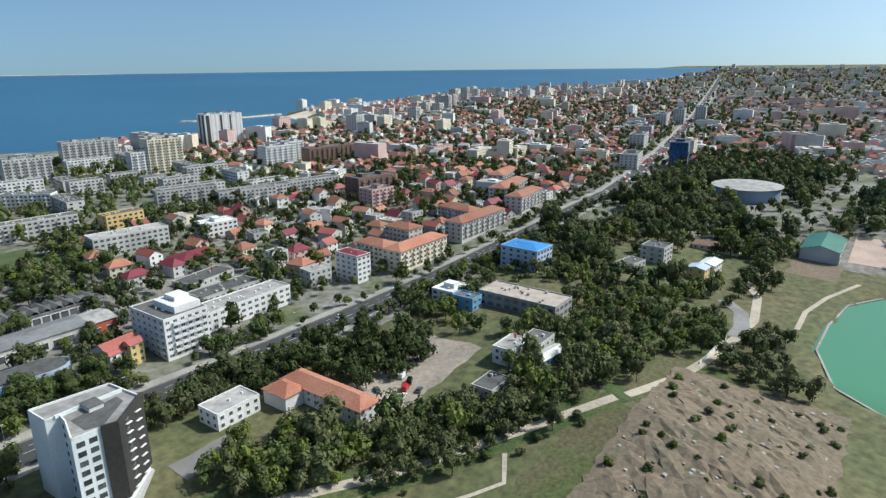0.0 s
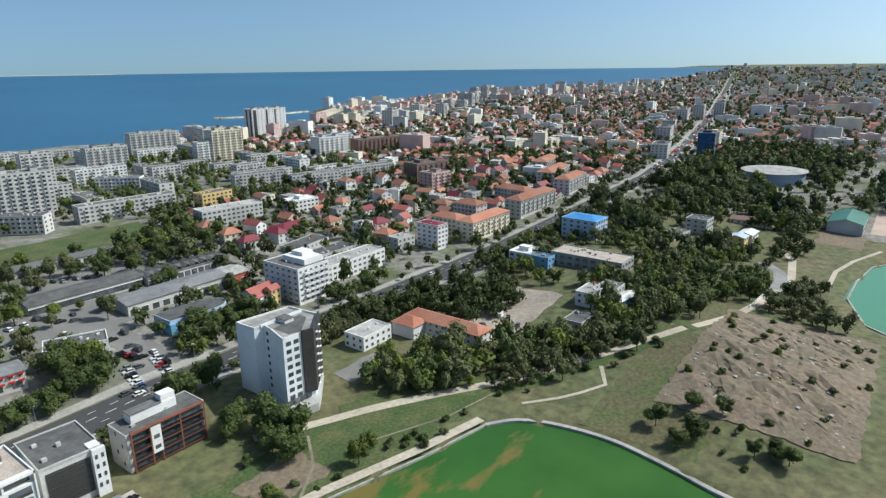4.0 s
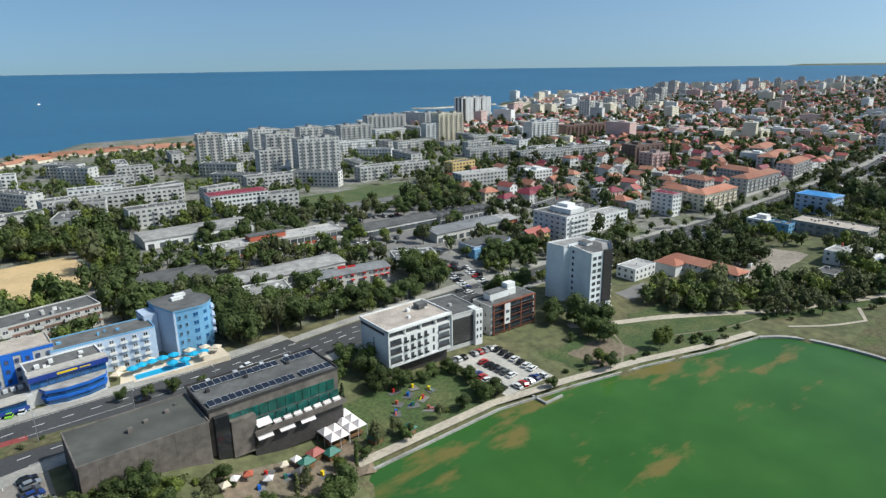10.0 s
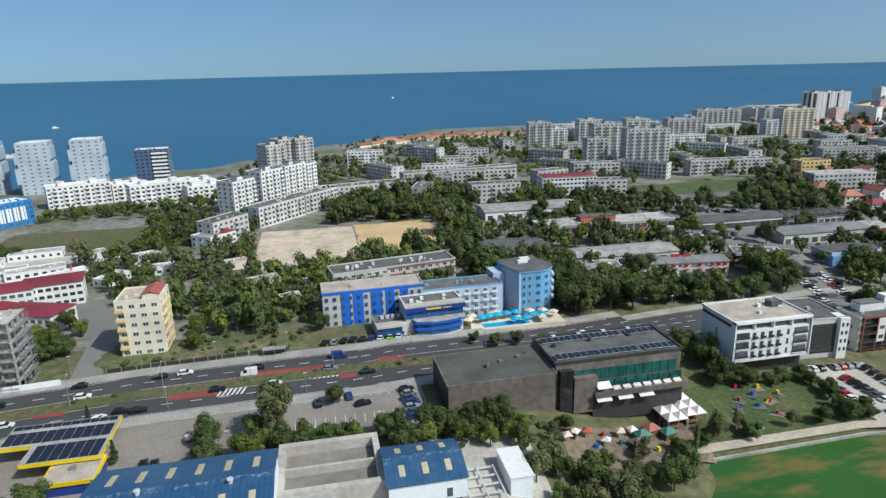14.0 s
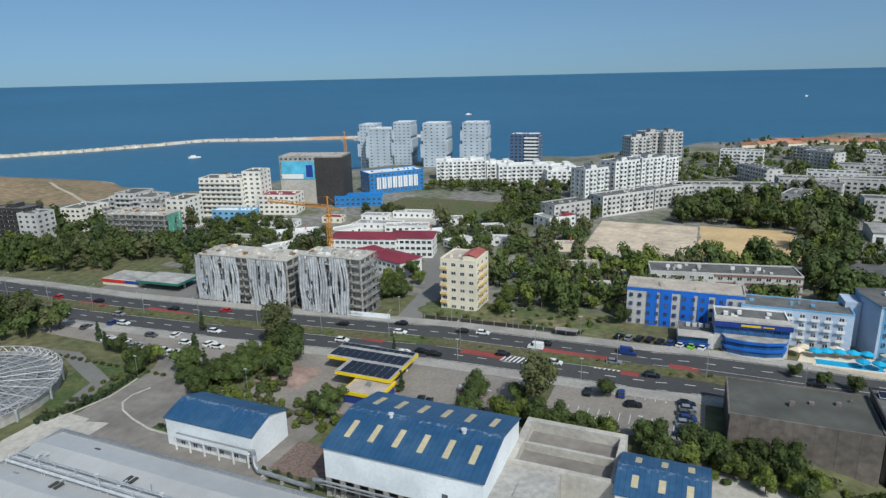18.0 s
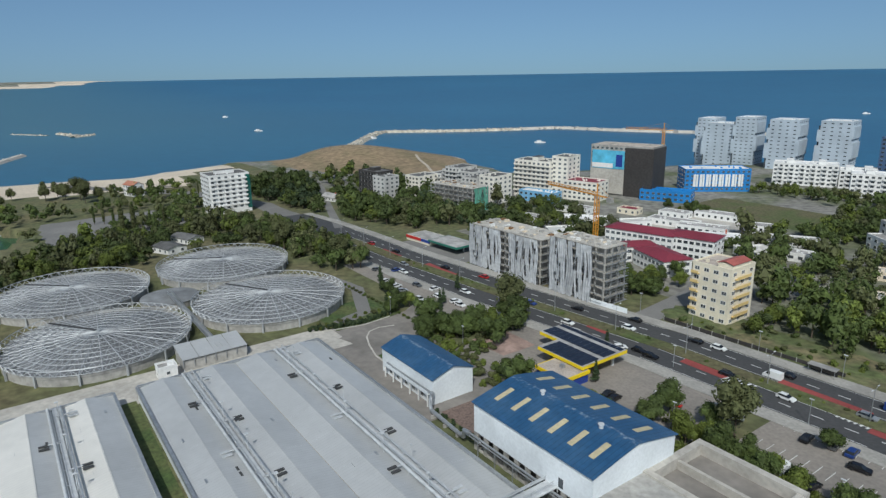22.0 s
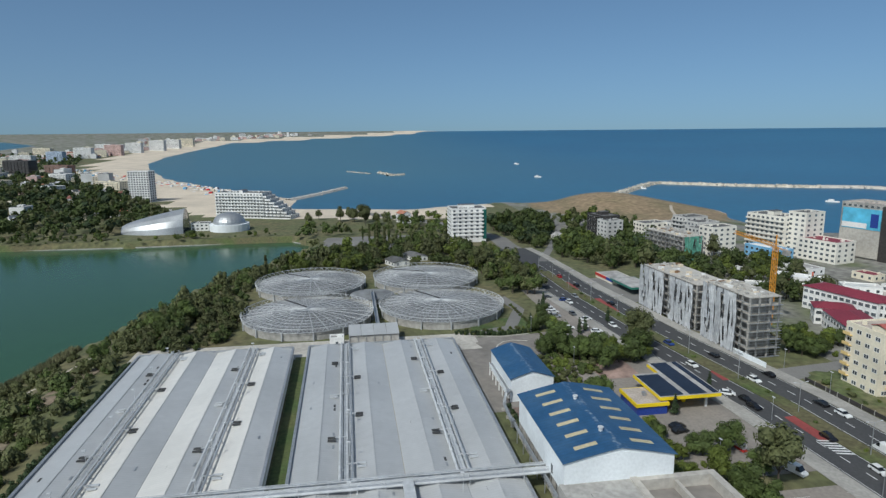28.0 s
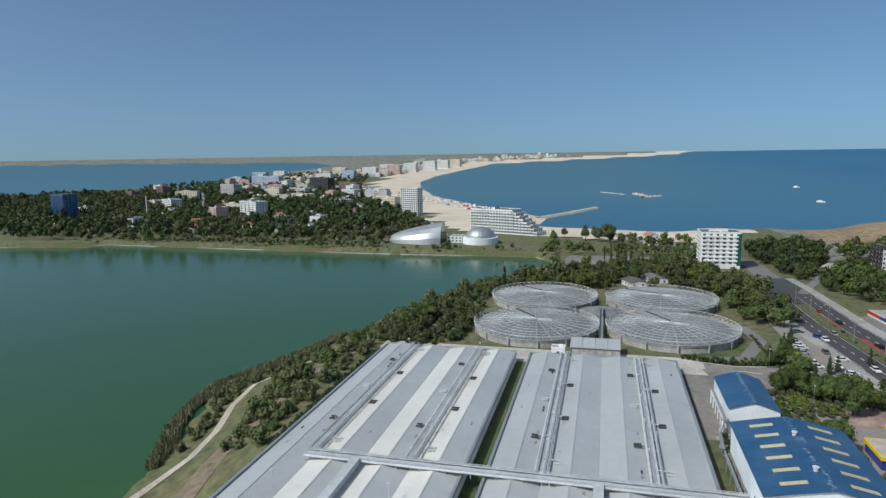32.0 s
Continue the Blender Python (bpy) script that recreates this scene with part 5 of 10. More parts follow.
part("bridge", Shape().box(0, -0.7, 4.2, 62, 0.7, 4.4, 0, True).box(0, -0.7, 4.4, 62, -0.62, 5.4, 0, True).box(0, 0.62, 4.4, 62, 0.7, 5.4, 0, True), STEEL, hub, "steel footbridge to the pump house")
pump = thing("pump_house", -300.5, 66, 12.3, 0, "grey pump house with a sloping sheet roof", "pump house")
part("wall", Shape().box(-4.5, -9, -3, 4.5, 9, 4.0), CONCRETE, pump)
for k in range(4):
    part("roof_sheet", Shape().face([(-5, -9.2 + k * 4.65, 5.6), (5, -9.2 + k * 4.65, 4.4), (5, -9.2 + k * 4.65 + 4.5, 4.4), (-5, -9.2 + k * 4.65 + 4.5, 5.6)]).face([(5, -9.2 + k * 4.65, 4.3), (-5, -9.2 + k * 4.65, 5.5), (-5, -4.7 + k * 4.65, 5.5), (5, -4.7 + k * 4.65, 4.3)]), SHEET_A, pump)
s = Shape()
for y in np.linspace(-9, 9, 7):
    s.box(-4.9, y - 0.1, 4.0, -4.7, y + 0.1, 5.5).box(4.7, y - 0.1, 2, 4.9, y + 0.1, 4.3)
part("roof_frame", s, STEEL, pump)
apartment("gatehouse", -296, 52.5, 0, 4, 5, 1, WHITE, "small white flat-roofed service hut", roof=PALE_ROOF, heads=0, category="hut", win=(0.9, 0.8))


def blue_hall(x0, y0, x1, y1, zb, ze, rise, lights, label, front="bays"):
    """A white sheet-walled hall under a low-arched blue roof, with roof lights and a front of open bays or of windows."""
    ob = thing("blue_roofed_hall", (x0 + x1) / 2, (y0 + y1) / 2, zb, 0, label, "industrial hall", "blue-roofed halls")
    a, b = (x1 - x0) / 2, (y1 - y0) / 2
    H = ze - zb
    claim((x0 + x1) / 2, (y0 + y1) / 2, 0, a, b)
    arc = [(v * b, H + rise * (1 - abs(v) ** 1.15)) for v in (-1.04, -0.8, -0.5, -0.22, 0.0, 0.22, 0.5, 0.8, 1.04)]
    low = 5.2 if front == "bays" else -4
    s = Shape().box(-a, -b, low, a, b, H - 0.1, 0, True)
    for x in (-a, a):
        f = [(x, -b, H - 0.1), (x, b, H - 0.1)] + [(x, y, z - 0.2) for y, z in arc[7:0:-1]]
        s.face(f if x > 0 else f[::-1])
    part("wall", s, WALL_SHEET, ob)
    r = Shape()
    for (ya, za), (yb, zb_) in zip(arc, arc[1:]):
        r.face([(-a - 0.4, ya, za), (a + 0.4, ya, za), (a + 0.4, yb, zb_), (-a - 0.4, yb, zb_)])
        r.face([(-a - 0.4, yb, zb_ - 0.18), (a + 0.4, yb, zb_ - 0.18), (a + 0.4, ya, za - 0.18), (-a - 0.4, ya, za - 0.18)])
        for x, t in ((-a - 0.4, -1), (a + 0.4, 1)):
            f = [(x, ya, za - 0.18), (x, yb, zb_ - 0.18), (x, yb, zb_), (x, ya, za)]
            r.face(f if t > 0 else f[::-1])
    for k in (0, -1):
        y, z = arc[k]
        f = [(-a - 0.4, y, z - 0.18), (a + 0.4, y, z - 0.18), (a + 0.4, y, z), (-a - 0.4, y, z)]
        r.face(f if k == 0 else f[::-1])
    part("roof", r, BLUE_ROOF, ob, "blue sheet roof with a weathered ridge")
    SKYL = MESHES.setdefault("skylight", mat("yellowed_roof_light", (0.48, 0.42, 0.27), 0.6, grain=0.1))
    slope = math.degrees(math.atan2(arc[3][1] - arc[1][1], 0.58 * b))
    pl = Shape().box(-0.62, -b * 0.21, 0, 0.62, b * 0.21, 0.10).mesh("roof_light", SKYL)
    zl = H + rise * (1 - 0.52 ** 1.15) - 0.02
    for k in range(lights):
        x = -a + 2 * a * (k + 0.65) / (lights + 0.3)
        for sgn in (-1, 1):
            part("roof_light", pl, None, ob, "yellowed translucent roof light", at=pose(x, sgn * b * 0.52, zl, -sgn * slope))
    if lights > 4:
        for x, y in ((-a * 0.42, -0.8), (a * 0.55, -1.2)):
            part("roof_vent", Shape().tube((0, 0, -0.2), (0, 0, 0.5), 0.45, 10).tube((0, 0, 0.5), (0, 0, 0.75), 0.62, 10), WHITE_STEEL, ob, at=pose(x, y, H + rise))
    if front == "bays":
        # a near-black box puts the shade inside the open bays into its colour
        part("back_wall", Shape().box(-a + 0.3, -b + 1.6, -4, a - 0.3, b - 0.3, low), DARKP, ob, "dark wall coloured like the shade inside the open bays")
        n = int(2 * a / 3.3)
        pier = Shape().box(-0.5, -0.25, -4.6, 0.5, 0.4, low).mesh("pier", CONCRETE)
        for k in range(n + 1):
            part("pier", pier, None, ob, "grey concrete pier", at=pose(-a + 0.5 + (2 * a - 1.0) * k / n, -b + 0.26, 0))
        for x, sg in ((-a, 1), (a, -1)):
            part("end_wall", Shape().box(min(x, x + sg * 0.3), -b + 0.7, -4, max(x, x + sg * 0.3), b, low), WALL_SHEET, ob)
        part("sill", Shape().box(-a, -b + 0.1, -0.2, a, -b + 1.5, 1.0), CONCRETE, ob)
        for z, q in ((5.0, 0.24), (4.2, 0.17)):
            part("pipe", Shape().tube((-a - 2, -b - 1.2, z), (a, -b - 1.2, z), q, 8), STEEL, ob)
        for k in range(6):
            part("pipe_stand", Shape().box(-0.1, -0.1, -4, 0.1, 0.1, 4.9), STEEL, ob, at=pose(-a + 2 * a * (k + 0.5) / 6, -b - 1.2, 0))
        part("door", Shape().box(-0.6, -0.05, 0, 0.6, 0.03, 2.0), GLASS, ob, "dark steel door", at=pose(a * 0.55, -b, low + 0.6))
    else:
        for k in range(6):
            part("window", window_mesh(1.3, 1.2), None, ob, at=pose(-a * 0.62 + k * a * 0.29 + (k // 2) * 0.5, -b - 0.004, 1.9))
        part("ledge", Shape().box(-a * 0.72, -b - 1.5, 3.9, a, -b, 4.1, 0, True).box(-a * 0.72, -b - 1.5, 4.1, a, -b - 1.42, 4.9), WALL_SHEET, ob, "white pipe ledge along the wall")
        part("pipe", Shape().tube((-a * 0.7, -b - 0.7, 4.45), (a + 0.6, -b - 0.7, 4.45), 0.32, 8), STEEL, ob)
        for k in range(6):
            part("ledge_post", Shape().box(-0.15, -0.15, -3, 0.15, 0.15, 3.9), WHITE, ob, at=pose(-a * 0.7 + k * a * 0.335, -b - 1.3, 0))
        part("door", Shape().box(-0.7, -0.06, -0.3, 0.7, 0.03, 2.1), DARKP, ob, "dark steel door", at=pose(a * 0.9, -b, 0.3))
    return ob


blue_hall(-217, 99, -183.3, 122.5, 12.3, 24.7, 2.4, 6, "large white hall with a faded blue sheet roof and open bays")
blue_hall(-262.6, 102.3, -238, 115, 12.5, 20.2, 2.0, 0, "small white hall with a plain blue sheet roof", "windows")
blue_hall(-161.5, 110, -145.5, 124, 10.5, 20.5, 1.8, 3, "short white hall with a blue sheet roof")
duct = thing("pipe_bridge", -228, 100, 12.3, 0, "fat grey insulated pipe bending between the two blue-roofed halls", "pipe")
part("pipe", Shape().sweep([(-9.5, 2, 4.6), (-8.2, 0.6, 4.4), (-7.6, 0, 2.6), (-6.6, -0.4, 1.9), (6.5, -1.2, 1.9), (8.2, -1.8, 2.6), (9.0, -2.2, 4.8), (11, -2.2, 5.0)], 0.5, 8), STEEL, duct)
for x_ in (-5, 0, 5):
    part("saddle", Shape().box(x_ - 0.3, -1.5, -1, x_ + 0.3, 0.2, 1.5), CONCRETE, duct)
pit = thing("settling_pit", -171, 127, 18.0, 0, "open rectangular concrete basin, drained and stained", "basin")
claim(-172, 117, 0, 13, 19)
for b in ((-12.6, -14, -8, 9.4, -12.6, 2.2), (-12.6, 3, -8, 9.4, 4.6, 2.0), (-12.6, -12.6, -8, -11, 3, 2.0), (-11, -5, -2, 8, -4.2, 1.4), (8, -12.6, -8, 9.4, 3, 1.8)):
    part("basin_wall", Shape().box(*b), PALE_CONCRETE, pit)
part("platform", Shape().box(-12.6, -29, -8, -1, -14, 1.8).box(-8, -24, 1.8, -5, -20, 2.2), CONCRETE, pit, "broken concrete platform beside the hall")
part("basin_floor", Shape().box(-11, -12.6, -2, 8, 3, -0.4), DRIVE, pit, "dark stained floor")
for x, y, w, d, h in ((-132.5, 119, 5, 11, 6.0),):
    ob = thing("white_tank_house", x, y, 9.5, 0, "plain white flat-roofed box building", "hut")
    part("wall", Shape().box(-w / 2, -d / 2, -3, w / 2, d / 2, h), WALL_SHEET, ob)
    part("roof", Shape().box(-w / 2 - 0.2, -d / 2 - 0.2, h, w / 2 + 0.2, d / 2 + 0.2, h + 0.3, 0, True), WHITE, ob)
    claim(x, y, 0, w / 2, d / 2)
fr = thing("steel_frame", -140.5, 116, 9.5, 0, "bare white steel frame beside the hall", "frame")
for k in range(5):
    part("beam", Shape().box(-4, -6 + 3 * k - 0.15, 3.5, 4, -6 + 3 * k + 0.15, 3.9, 0, True), WHITE_STEEL, fr)
for x in (-3.8, 0, 3.8):
    part("beam", Shape().box(x - 0.15, -6.2, 3.9, x + 0.15, 6.2, 4.2, 0, True).box(x - 0.15, -6.2, -2, x + 0.15, -5.9, 3.9).box(x - 0.15, 5.9, -2, x + 0.15, 6.2, 3.9), WHITE_STEEL, fr)

# ---- filling station ----
gs = thing("filling_station", -236, 150, 12.6, 0, "filling station canopy with yellow edge and solar roof", "filling station")
claim(-236, 147, 0, 14, 16)
part("canopy", Shape().prism([(-12, -1.5), (-4.5, -1.5), (-4.5, -9.5), (12.5, -9.5), (12.5, 8.5), (-12, 8.5)], 4.3, 5.3, 0, 1, True), [YELLOW, PALE_ROOF], gs, "yellow canopy edge with pale roof")
pan = Shape().box(-1.0, -0.8, 0, 1.0, 0.8, 0.08).mesh("solar_panel", SOLAR)
for i in range(11):
    for j in range(10):
        x, y = -10.6 + i * 2.15, -8.4 + j * 1.72
        if x < -4 and y < -0.6:
            continue
        if j in (4, 8):
            continue
        part("solar_panel", pan, None, gs, at=pose(x, y, 5.36, 4))
for x in (-9, 2, 10):
    for y in (-6.5, 5.5):
        if x > -5 or y > 0:
            part("column", Shape().box(x - 0.3, y - 0.3, -1, x + 0.3, y + 0.3, 4.3), WHITE_STEEL, gs)
for x in (-6, 0, 6):
    part("fuel_pump", Shape().box(x - 0.5, 0.6, 0, x + 0.5, 1.4, 1.9).box(x - 2, 0.2, -0.2, x + 2, 1.8, 0.2), [YELLOW], gs)
kiosk = thing("filling_station_shop", -228.6, 138.2, 12.6, 0, "small flat-roofed shop with a yellow fascia", "shop")
part("wall", Shape().box(-5.2, -4.4, -2, 5.2, 4.4, 3.0), DEEP_BLUE, kiosk)
part("roof", Shape().box(-5.6, -4.8, 3.0, 5.6, 4.8, 3.9, 0, True).box(-5.2, -4.4, 3.9, 5.2, 4.4, 3.95, 1), [YELLOW, GRAVEL_ROOF], kiosk)
part("shop_front", Shape().box(-4.5, 4.4, 0.3, 4.5, 4.46, 2.6), GLASS, kiosk)
part("roof_unit", Shape().box(-0.6, -0.5, 3.95, 0.6, 0.5, 4.9), STEEL, kiosk)
g2 = thing("filling_station", -364, 193, 11.6, 4, "second filling station with a green and blue canopy", "filling station")
claim(-356, 193, 0, 20, 9)
part("canopy", Shape().box(0, -7, 4.4, 21, 6, 5.3, 0, True).box(0.4, -6.6, 5.3, 20.6, 5.6, 5.34, 1), [GREEN_ROOF, PALE_ROOF], g2)
part("shop", Shape().box(-20, -5, -2, -1, 7, 4.0).box(-19.6, -4.6, 4.0, -1.4, 6.6, 4.05, 1), [CREAM, PALE_ROOF], g2)
part("sign_band", Shape().box(-20.1, -5.2, 2.6, -8, -5, 4.0), RED, g2)
part("sign_band", Shape().box(-8, -5.2, 2.6, -1, -5, 4.0), DEEP_BLUE, g2)
for x in (3, 18):
    part("column", Shape().box(x - 0.3, -0.3, -1, x + 0.3, 0.3, 4.4), WHITE_STEEL, g2)
wr = thing("billboard_wall", -335, 204, 12, 6, "blue advertising hoarding with a white emblem", "hoarding")
part("board", Shape().box(-9, -0.2, 0, 9, 0.2, 4.2), BRIGHT_BLUE, wr)
part("emblem", Shape().box(-2, -0.26, 1.2, 2, -0.2, 2.8), WHITE, wr)

# ---- blocks under construction ----


def net_panel(w, h, seed, net):
    """A hanging net in crumpled folds: torn short at its foot, narrowing, with open bays where it has slipped aside."""
    rnd, s = random.Random(seed), Shape()
    nx, nz = 12, 16
    wide, ph, amp = w * rnd.uniform(0.90, 1.06), rnd.uniform(0, 6), rnd.uniform(0.08, 0.22)
    lean = rnd.uniform(-0.45, 0.45)
    foot = [rnd.uniform(0, 3.5) if rnd.random() < 0.4 else rnd.uniform(0, 0.8) for _ in range(nx + 1)]
    g = [[(wide * (i / nx - 0.5) + lean * math.sin(j * 0.4 + ph) + rnd.uniform(-0.05, 0.05), -0.12 - amp * (1 + math.sin(i * 1.9 + ph + 0.9 * math.sin(j * 0.55 + ph))) - rnd.uniform(0, 0.14), h * (j / nz) + (foot[i] if j == 0 else 0) * (h / nz > 3.6 or 0.3)) for i in range(nx + 1)] for j in range(nz + 1)]
    slit = set()
    for _ in range(2):
        i, j0, n = rnd.randrange(nx), rnd.randrange(0, nz - 4), rnd.randrange(2, 8)
        wander = rnd.choice((-0.2, 0, 0, 0.2))
        for j in range(j0, min(nz, j0 + n)):
            c = int(i + wander * (j - j0))
            slit |= {(c, j), (c + 1, j)} if rnd.random() < 0.75 else {(c, j)}
    for j in range(nz):
        for i in range(nx):
            if (i, j) not in slit:
                s.face([g[j][i], g[j][i + 1], g[j + 1][i + 1], g[j + 1][i]])
    return s.mesh("netting", net)


NETS = [net_panel(4.0, 19.5, k, MESH_GREY) for k in range(9)]
GREEN_NETS = [net_panel(4.0, 19.5, 20 + k, NET_GREEN) for k in range(3)]


def unfinished(x, y, rz, L, W, floors, label, nets=NETS, bare=6):
    z = gz(x, y)
    ob = thing("unfinished_block", x, y, z, rz, label, "building site", "blocks under construction")
    claim(x, y, rz, L / 2 + 1, W / 2 + 1)
    fh = 3.0
    part("core", Shape().box(-L / 2 + 2.4, -W / 2 + 2.4, -3, L / 2 - 2.4, W / 2 - 2.4, floors * fh - 0.6), CONCRETE, ob)
    for f in range(floors + 1):
        part("floor_slab", Shape().box(-L / 2, -W / 2, f * fh - 0.3, L / 2, W / 2, f * fh, 0, True), PALE_CONCRETE, ob)
    n = int(L / 4)
    for k in range(n + 1):
        u = -L / 2 + 0.4 + (L - 0.8) * k / n
        for sgn in (-1, 1):
            part("column", Shape().box(u - 0.25, sgn * (W / 2 - 0.4) - 0.25, -2, u + 0.25, sgn * (W / 2 - 0.4) + 0.25, floors * fh - 0.3), CONCRETE, ob)
    m = int(W / 4)
    for k in range(1, m):
        v = -W / 2 + W * k / m
        for sgn in (-1, 1):
            part("column", Shape().box(sgn * (L / 2 - 0.4) - 0.25, v - 0.25, -2, sgn * (L / 2 - 0.4) + 0.25, v + 0.25, floors * fh - 0.3), CONCRETE, ob)
    for k in range(int(L / 4)):
        if k % bare != bare - 1:
            part("netting", nets[(k * 3 + k // 2) % len(nets)], None, ob, "sagging grey safety netting" if bare > 3 else "torn green safety netting", at=pose(-L / 2 + (k + 0.5) * L / int(L / 4), -W / 2 - 1.45, 0.2) @ Matrix.Diagonal((L / int(L / 4) / 4.0, 1, floors * fh / 19.5, 1)))
    if bare < 4:
        for k in range(int(W / 4)):
            part("netting", nets[(k * 2) % len(nets)], None, ob, "torn green safety netting", at=pose(L / 2 + 1.45, -W / 2 + (k + 0.5) * 4, 0.2, 0, 0, 90) @ Matrix.Diagonal((1, 1, floors * fh / 19.5, 1)))
    sc = Shape()
    for k in range(int(L / 2.5) + 1):
        sc.box(-L / 2 + 2.5 * k - 0.04, -W / 2 - 1.3, -1, -L / 2 + 2.5 * k + 0.04, -W / 2 - 1.22, floors * fh + 1)
    for f in range(floors):
        sc.box(-L / 2, -W / 2 - 1.3, f * fh + 1.2, L / 2, -W / 2 - 0.4, f * fh + 1.26, 0, True)
        for q in (0.1, 1.2, 2.1):
            sc.box(L / 2 + (0.3 if q == 0.1 else 1.22), -W / 2, f * fh + q, L / 2 + 1.3, W / 2, f * fh + q + 0.08, 0, True)
    for k in range(int(W / 2.5) + 1):
        sc.box(L / 2 + 1.22, -W / 2 + 2.5 * k - 0.04, -1, L / 2 + 1.3, -W / 2 + 2.5 * k + 0.04, floors * fh + 1)
    tagged(part("scaffolding", sc, STEEL, ob), kind="stuff")
    rnd = random.Random(int(abs(x)))
    for k in range(46):
        u, v = rnd.uniform(-L / 2 + 1, L / 2 - 2), rnd.uniform(-W / 2 + 1, W / 2 - 2)
        q = rnd.uniform(0.5, 1.8)
        part("building_material", Shape().box(u, v, floors * fh, u + q, v + rnd.uniform(0.6, 2.4), floors * fh + rnd.uniform(0.2, 1.0)), rnd.choice((WOOD, CONCRETE, CONCRETE, BEIGE_CANVAS, GREYP, PALE_CONCRETE, PALE_CONCRETE, WHITE)), ob)
    return ob


unfinished(-310.2, 195.2, 3, 40, 15, 6, "six-storey block under construction behind torn grey netting")
unfinished(-271.8, 195.6, 2, 24.5, 12, 7, "six-storey block under construction with scaffolding and netting")
for x, y, w in ((-262, 189, 14), (-252, 190, 6)):
    part("fence_panel", Shape().box(-w / 2, -0.1, 0, w / 2, 0.1, 2.0), WALL_SHEET, tagged(thing("site_fence", x, y, gz(x, y), 5, "white sheet fence round the building site", "fence")))


def crane(x, y, zb, h, jib, rz, label):
    ob = thing("tower_crane", x, y, zb, rz, label, "crane", "tower cranes")
    col = MESHES.setdefault("crane_paint", mat("crane_orange", (0.62, 0.27, 0.03), 0.6))
    s = Shape()
    for dx in (-0.7, 0.7):
        for dy in (-0.7, 0.7):
            s.box(dx - 0.12, dy - 0.12, -1, dx + 0.12, dy + 0.12, h)
    for k in range(int(h / 1.8)):
        z = k * 1.8
        for d in (-0.7, 0.7):
            s.tube((-0.7, d, z), (0.7, d, z + 1.8), 0.08, 4).tube((d, 0.7, z), (d, -0.7, z + 1.8), 0.08, 4)
    part("mast", s, col, ob)
    s = Shape()
    for d in (-0.55, 0.55):
        s.box(-9, d - 0.1, h, jib, d + 0.1, h + 0.25, 0, True)
    s.box(-2, -0.1, h + 1.3, jib, 0.1, h + 1.5, 0, True)
    for k in range(int(jib / 2)):
        for d in (-0.55, 0.55):
            s.tube((2 * k, d, h + 0.1), (2 * k + 1, 0, h + 1.4), 0.07, 4).tube((2 * k + 1, 0, h + 1.4), (2 * k + 2, d, h + 0.1), 0.07, 4)
    part("jib", s, col, ob)
    part("apex", Shape().tube((0, 0, h), (0, 0, h + 5), 0.3, 5).tube((0, 0, h + 5), (jib * 0.6, 0, h + 1.4), 0.05, 4).tube((0, 0, h + 5), (-8, 0, h + 0.2), 0.05, 4), col, ob)
    part("counterweight", Shape().box(-9, -0.9, h - 1.6, -6.5, 0.9, h + 0.3, 0, True), CONCRETE, ob)
    part("cab", Shape().box(0.8, -1.6, h - 1.8, 2.4, -0.4, h + 0.2, 0, True), WHITE_STEEL, ob)
    return ob


crane(-292, 222, 12, 32, 34, 172, "yellow-orange tower crane over the building site")
crane(-386, 394, 12, 42, 26, 200, "orange tower crane behind the unfinished hotel")

# ---- cream block with the red penthouse ----
yb = apartment("apartment_block", -229.5, 213.5, 0, 13.5, 14, 6, CREAM, "cream and yellow block of flats with a red rooftop room", near=True, ground_z=12.3, bays=4, heads=0, roof=GRAVEL_ROOF, fh=3.15)
part("penthouse", Shape().box(1.5, -6, 19.4, 6.6, 4, 21.2).gable(1.5, -6, 6.6, 4, 21.2, 0.8, 0.3, 1, along="y"), [CREAM, RED_TILE], yb, "red-roofed rooftop room")
for f in range(1, 6):
    part("balcony", Shape().box(6.75, -4.5, f * 3.15 + 0.2, 7.8, 3.5, f * 3.15 + 0.35, 0, True).box(7.7, -4.5, f * 3.15 + 0.35, 7.8, 3.5, f * 3.15 + 1.25), YELLOW_P, yb, "yellow balcony")
    part("balcony", Shape().box(-6.7, -8.0, f * 3.15 + 0.2, -4.0, -7.0, f * 3.15 + 0.35, 0, True).box(-6.7, -8.1, f * 3.15 + 0.35, -4.0, -8.0, f * 3.15 + 1.25), YELLOW_P, yb, "yellow balcony")

# ---- blue hotel with its pool ----
hb = thing("hotel", -154, 220.8, 12.3, 2, "long hotel wing banded in bright blue and grey", "hotel")
claim(-138, 216, 2, 36, 14)
part("wall", Shape().box(-18, -5.5, -3, 18, 5.5, 13.5), GREYP, hb)
part("roof", flat_roof(36, 11, 13.5, 0.4, 3, 3), [GRAVEL_ROOF, PALE_CONCRETE], hb)
for u, w in ((-10, 3.2), (-5.6, 3.6), (1.0, 4.0), (5.8, 3.2), (11, 3.0)):
    part("blue_band", Shape().box(u - w / 2, -5.72, 0, u + w / 2, -5.5, 12.4, 0, True), BRIGHT_BLUE, hb, "bright blue facade band")
part("blue_band", Shape().box(-18.2, -5.6, 12.4, 18.2, -5.45, 13.5, 0, True), BRIGHT_BLUE, hb, "bright blue cornice")
for f in range(4):
    for b in range(13):
        part("window", window_mesh(1.1, 1.3, DEEP_BLUE), None, hb, at=pose(-18 + 36 * (b + 0.5) / 13, -5.74, 1.9 + f * 3.0))
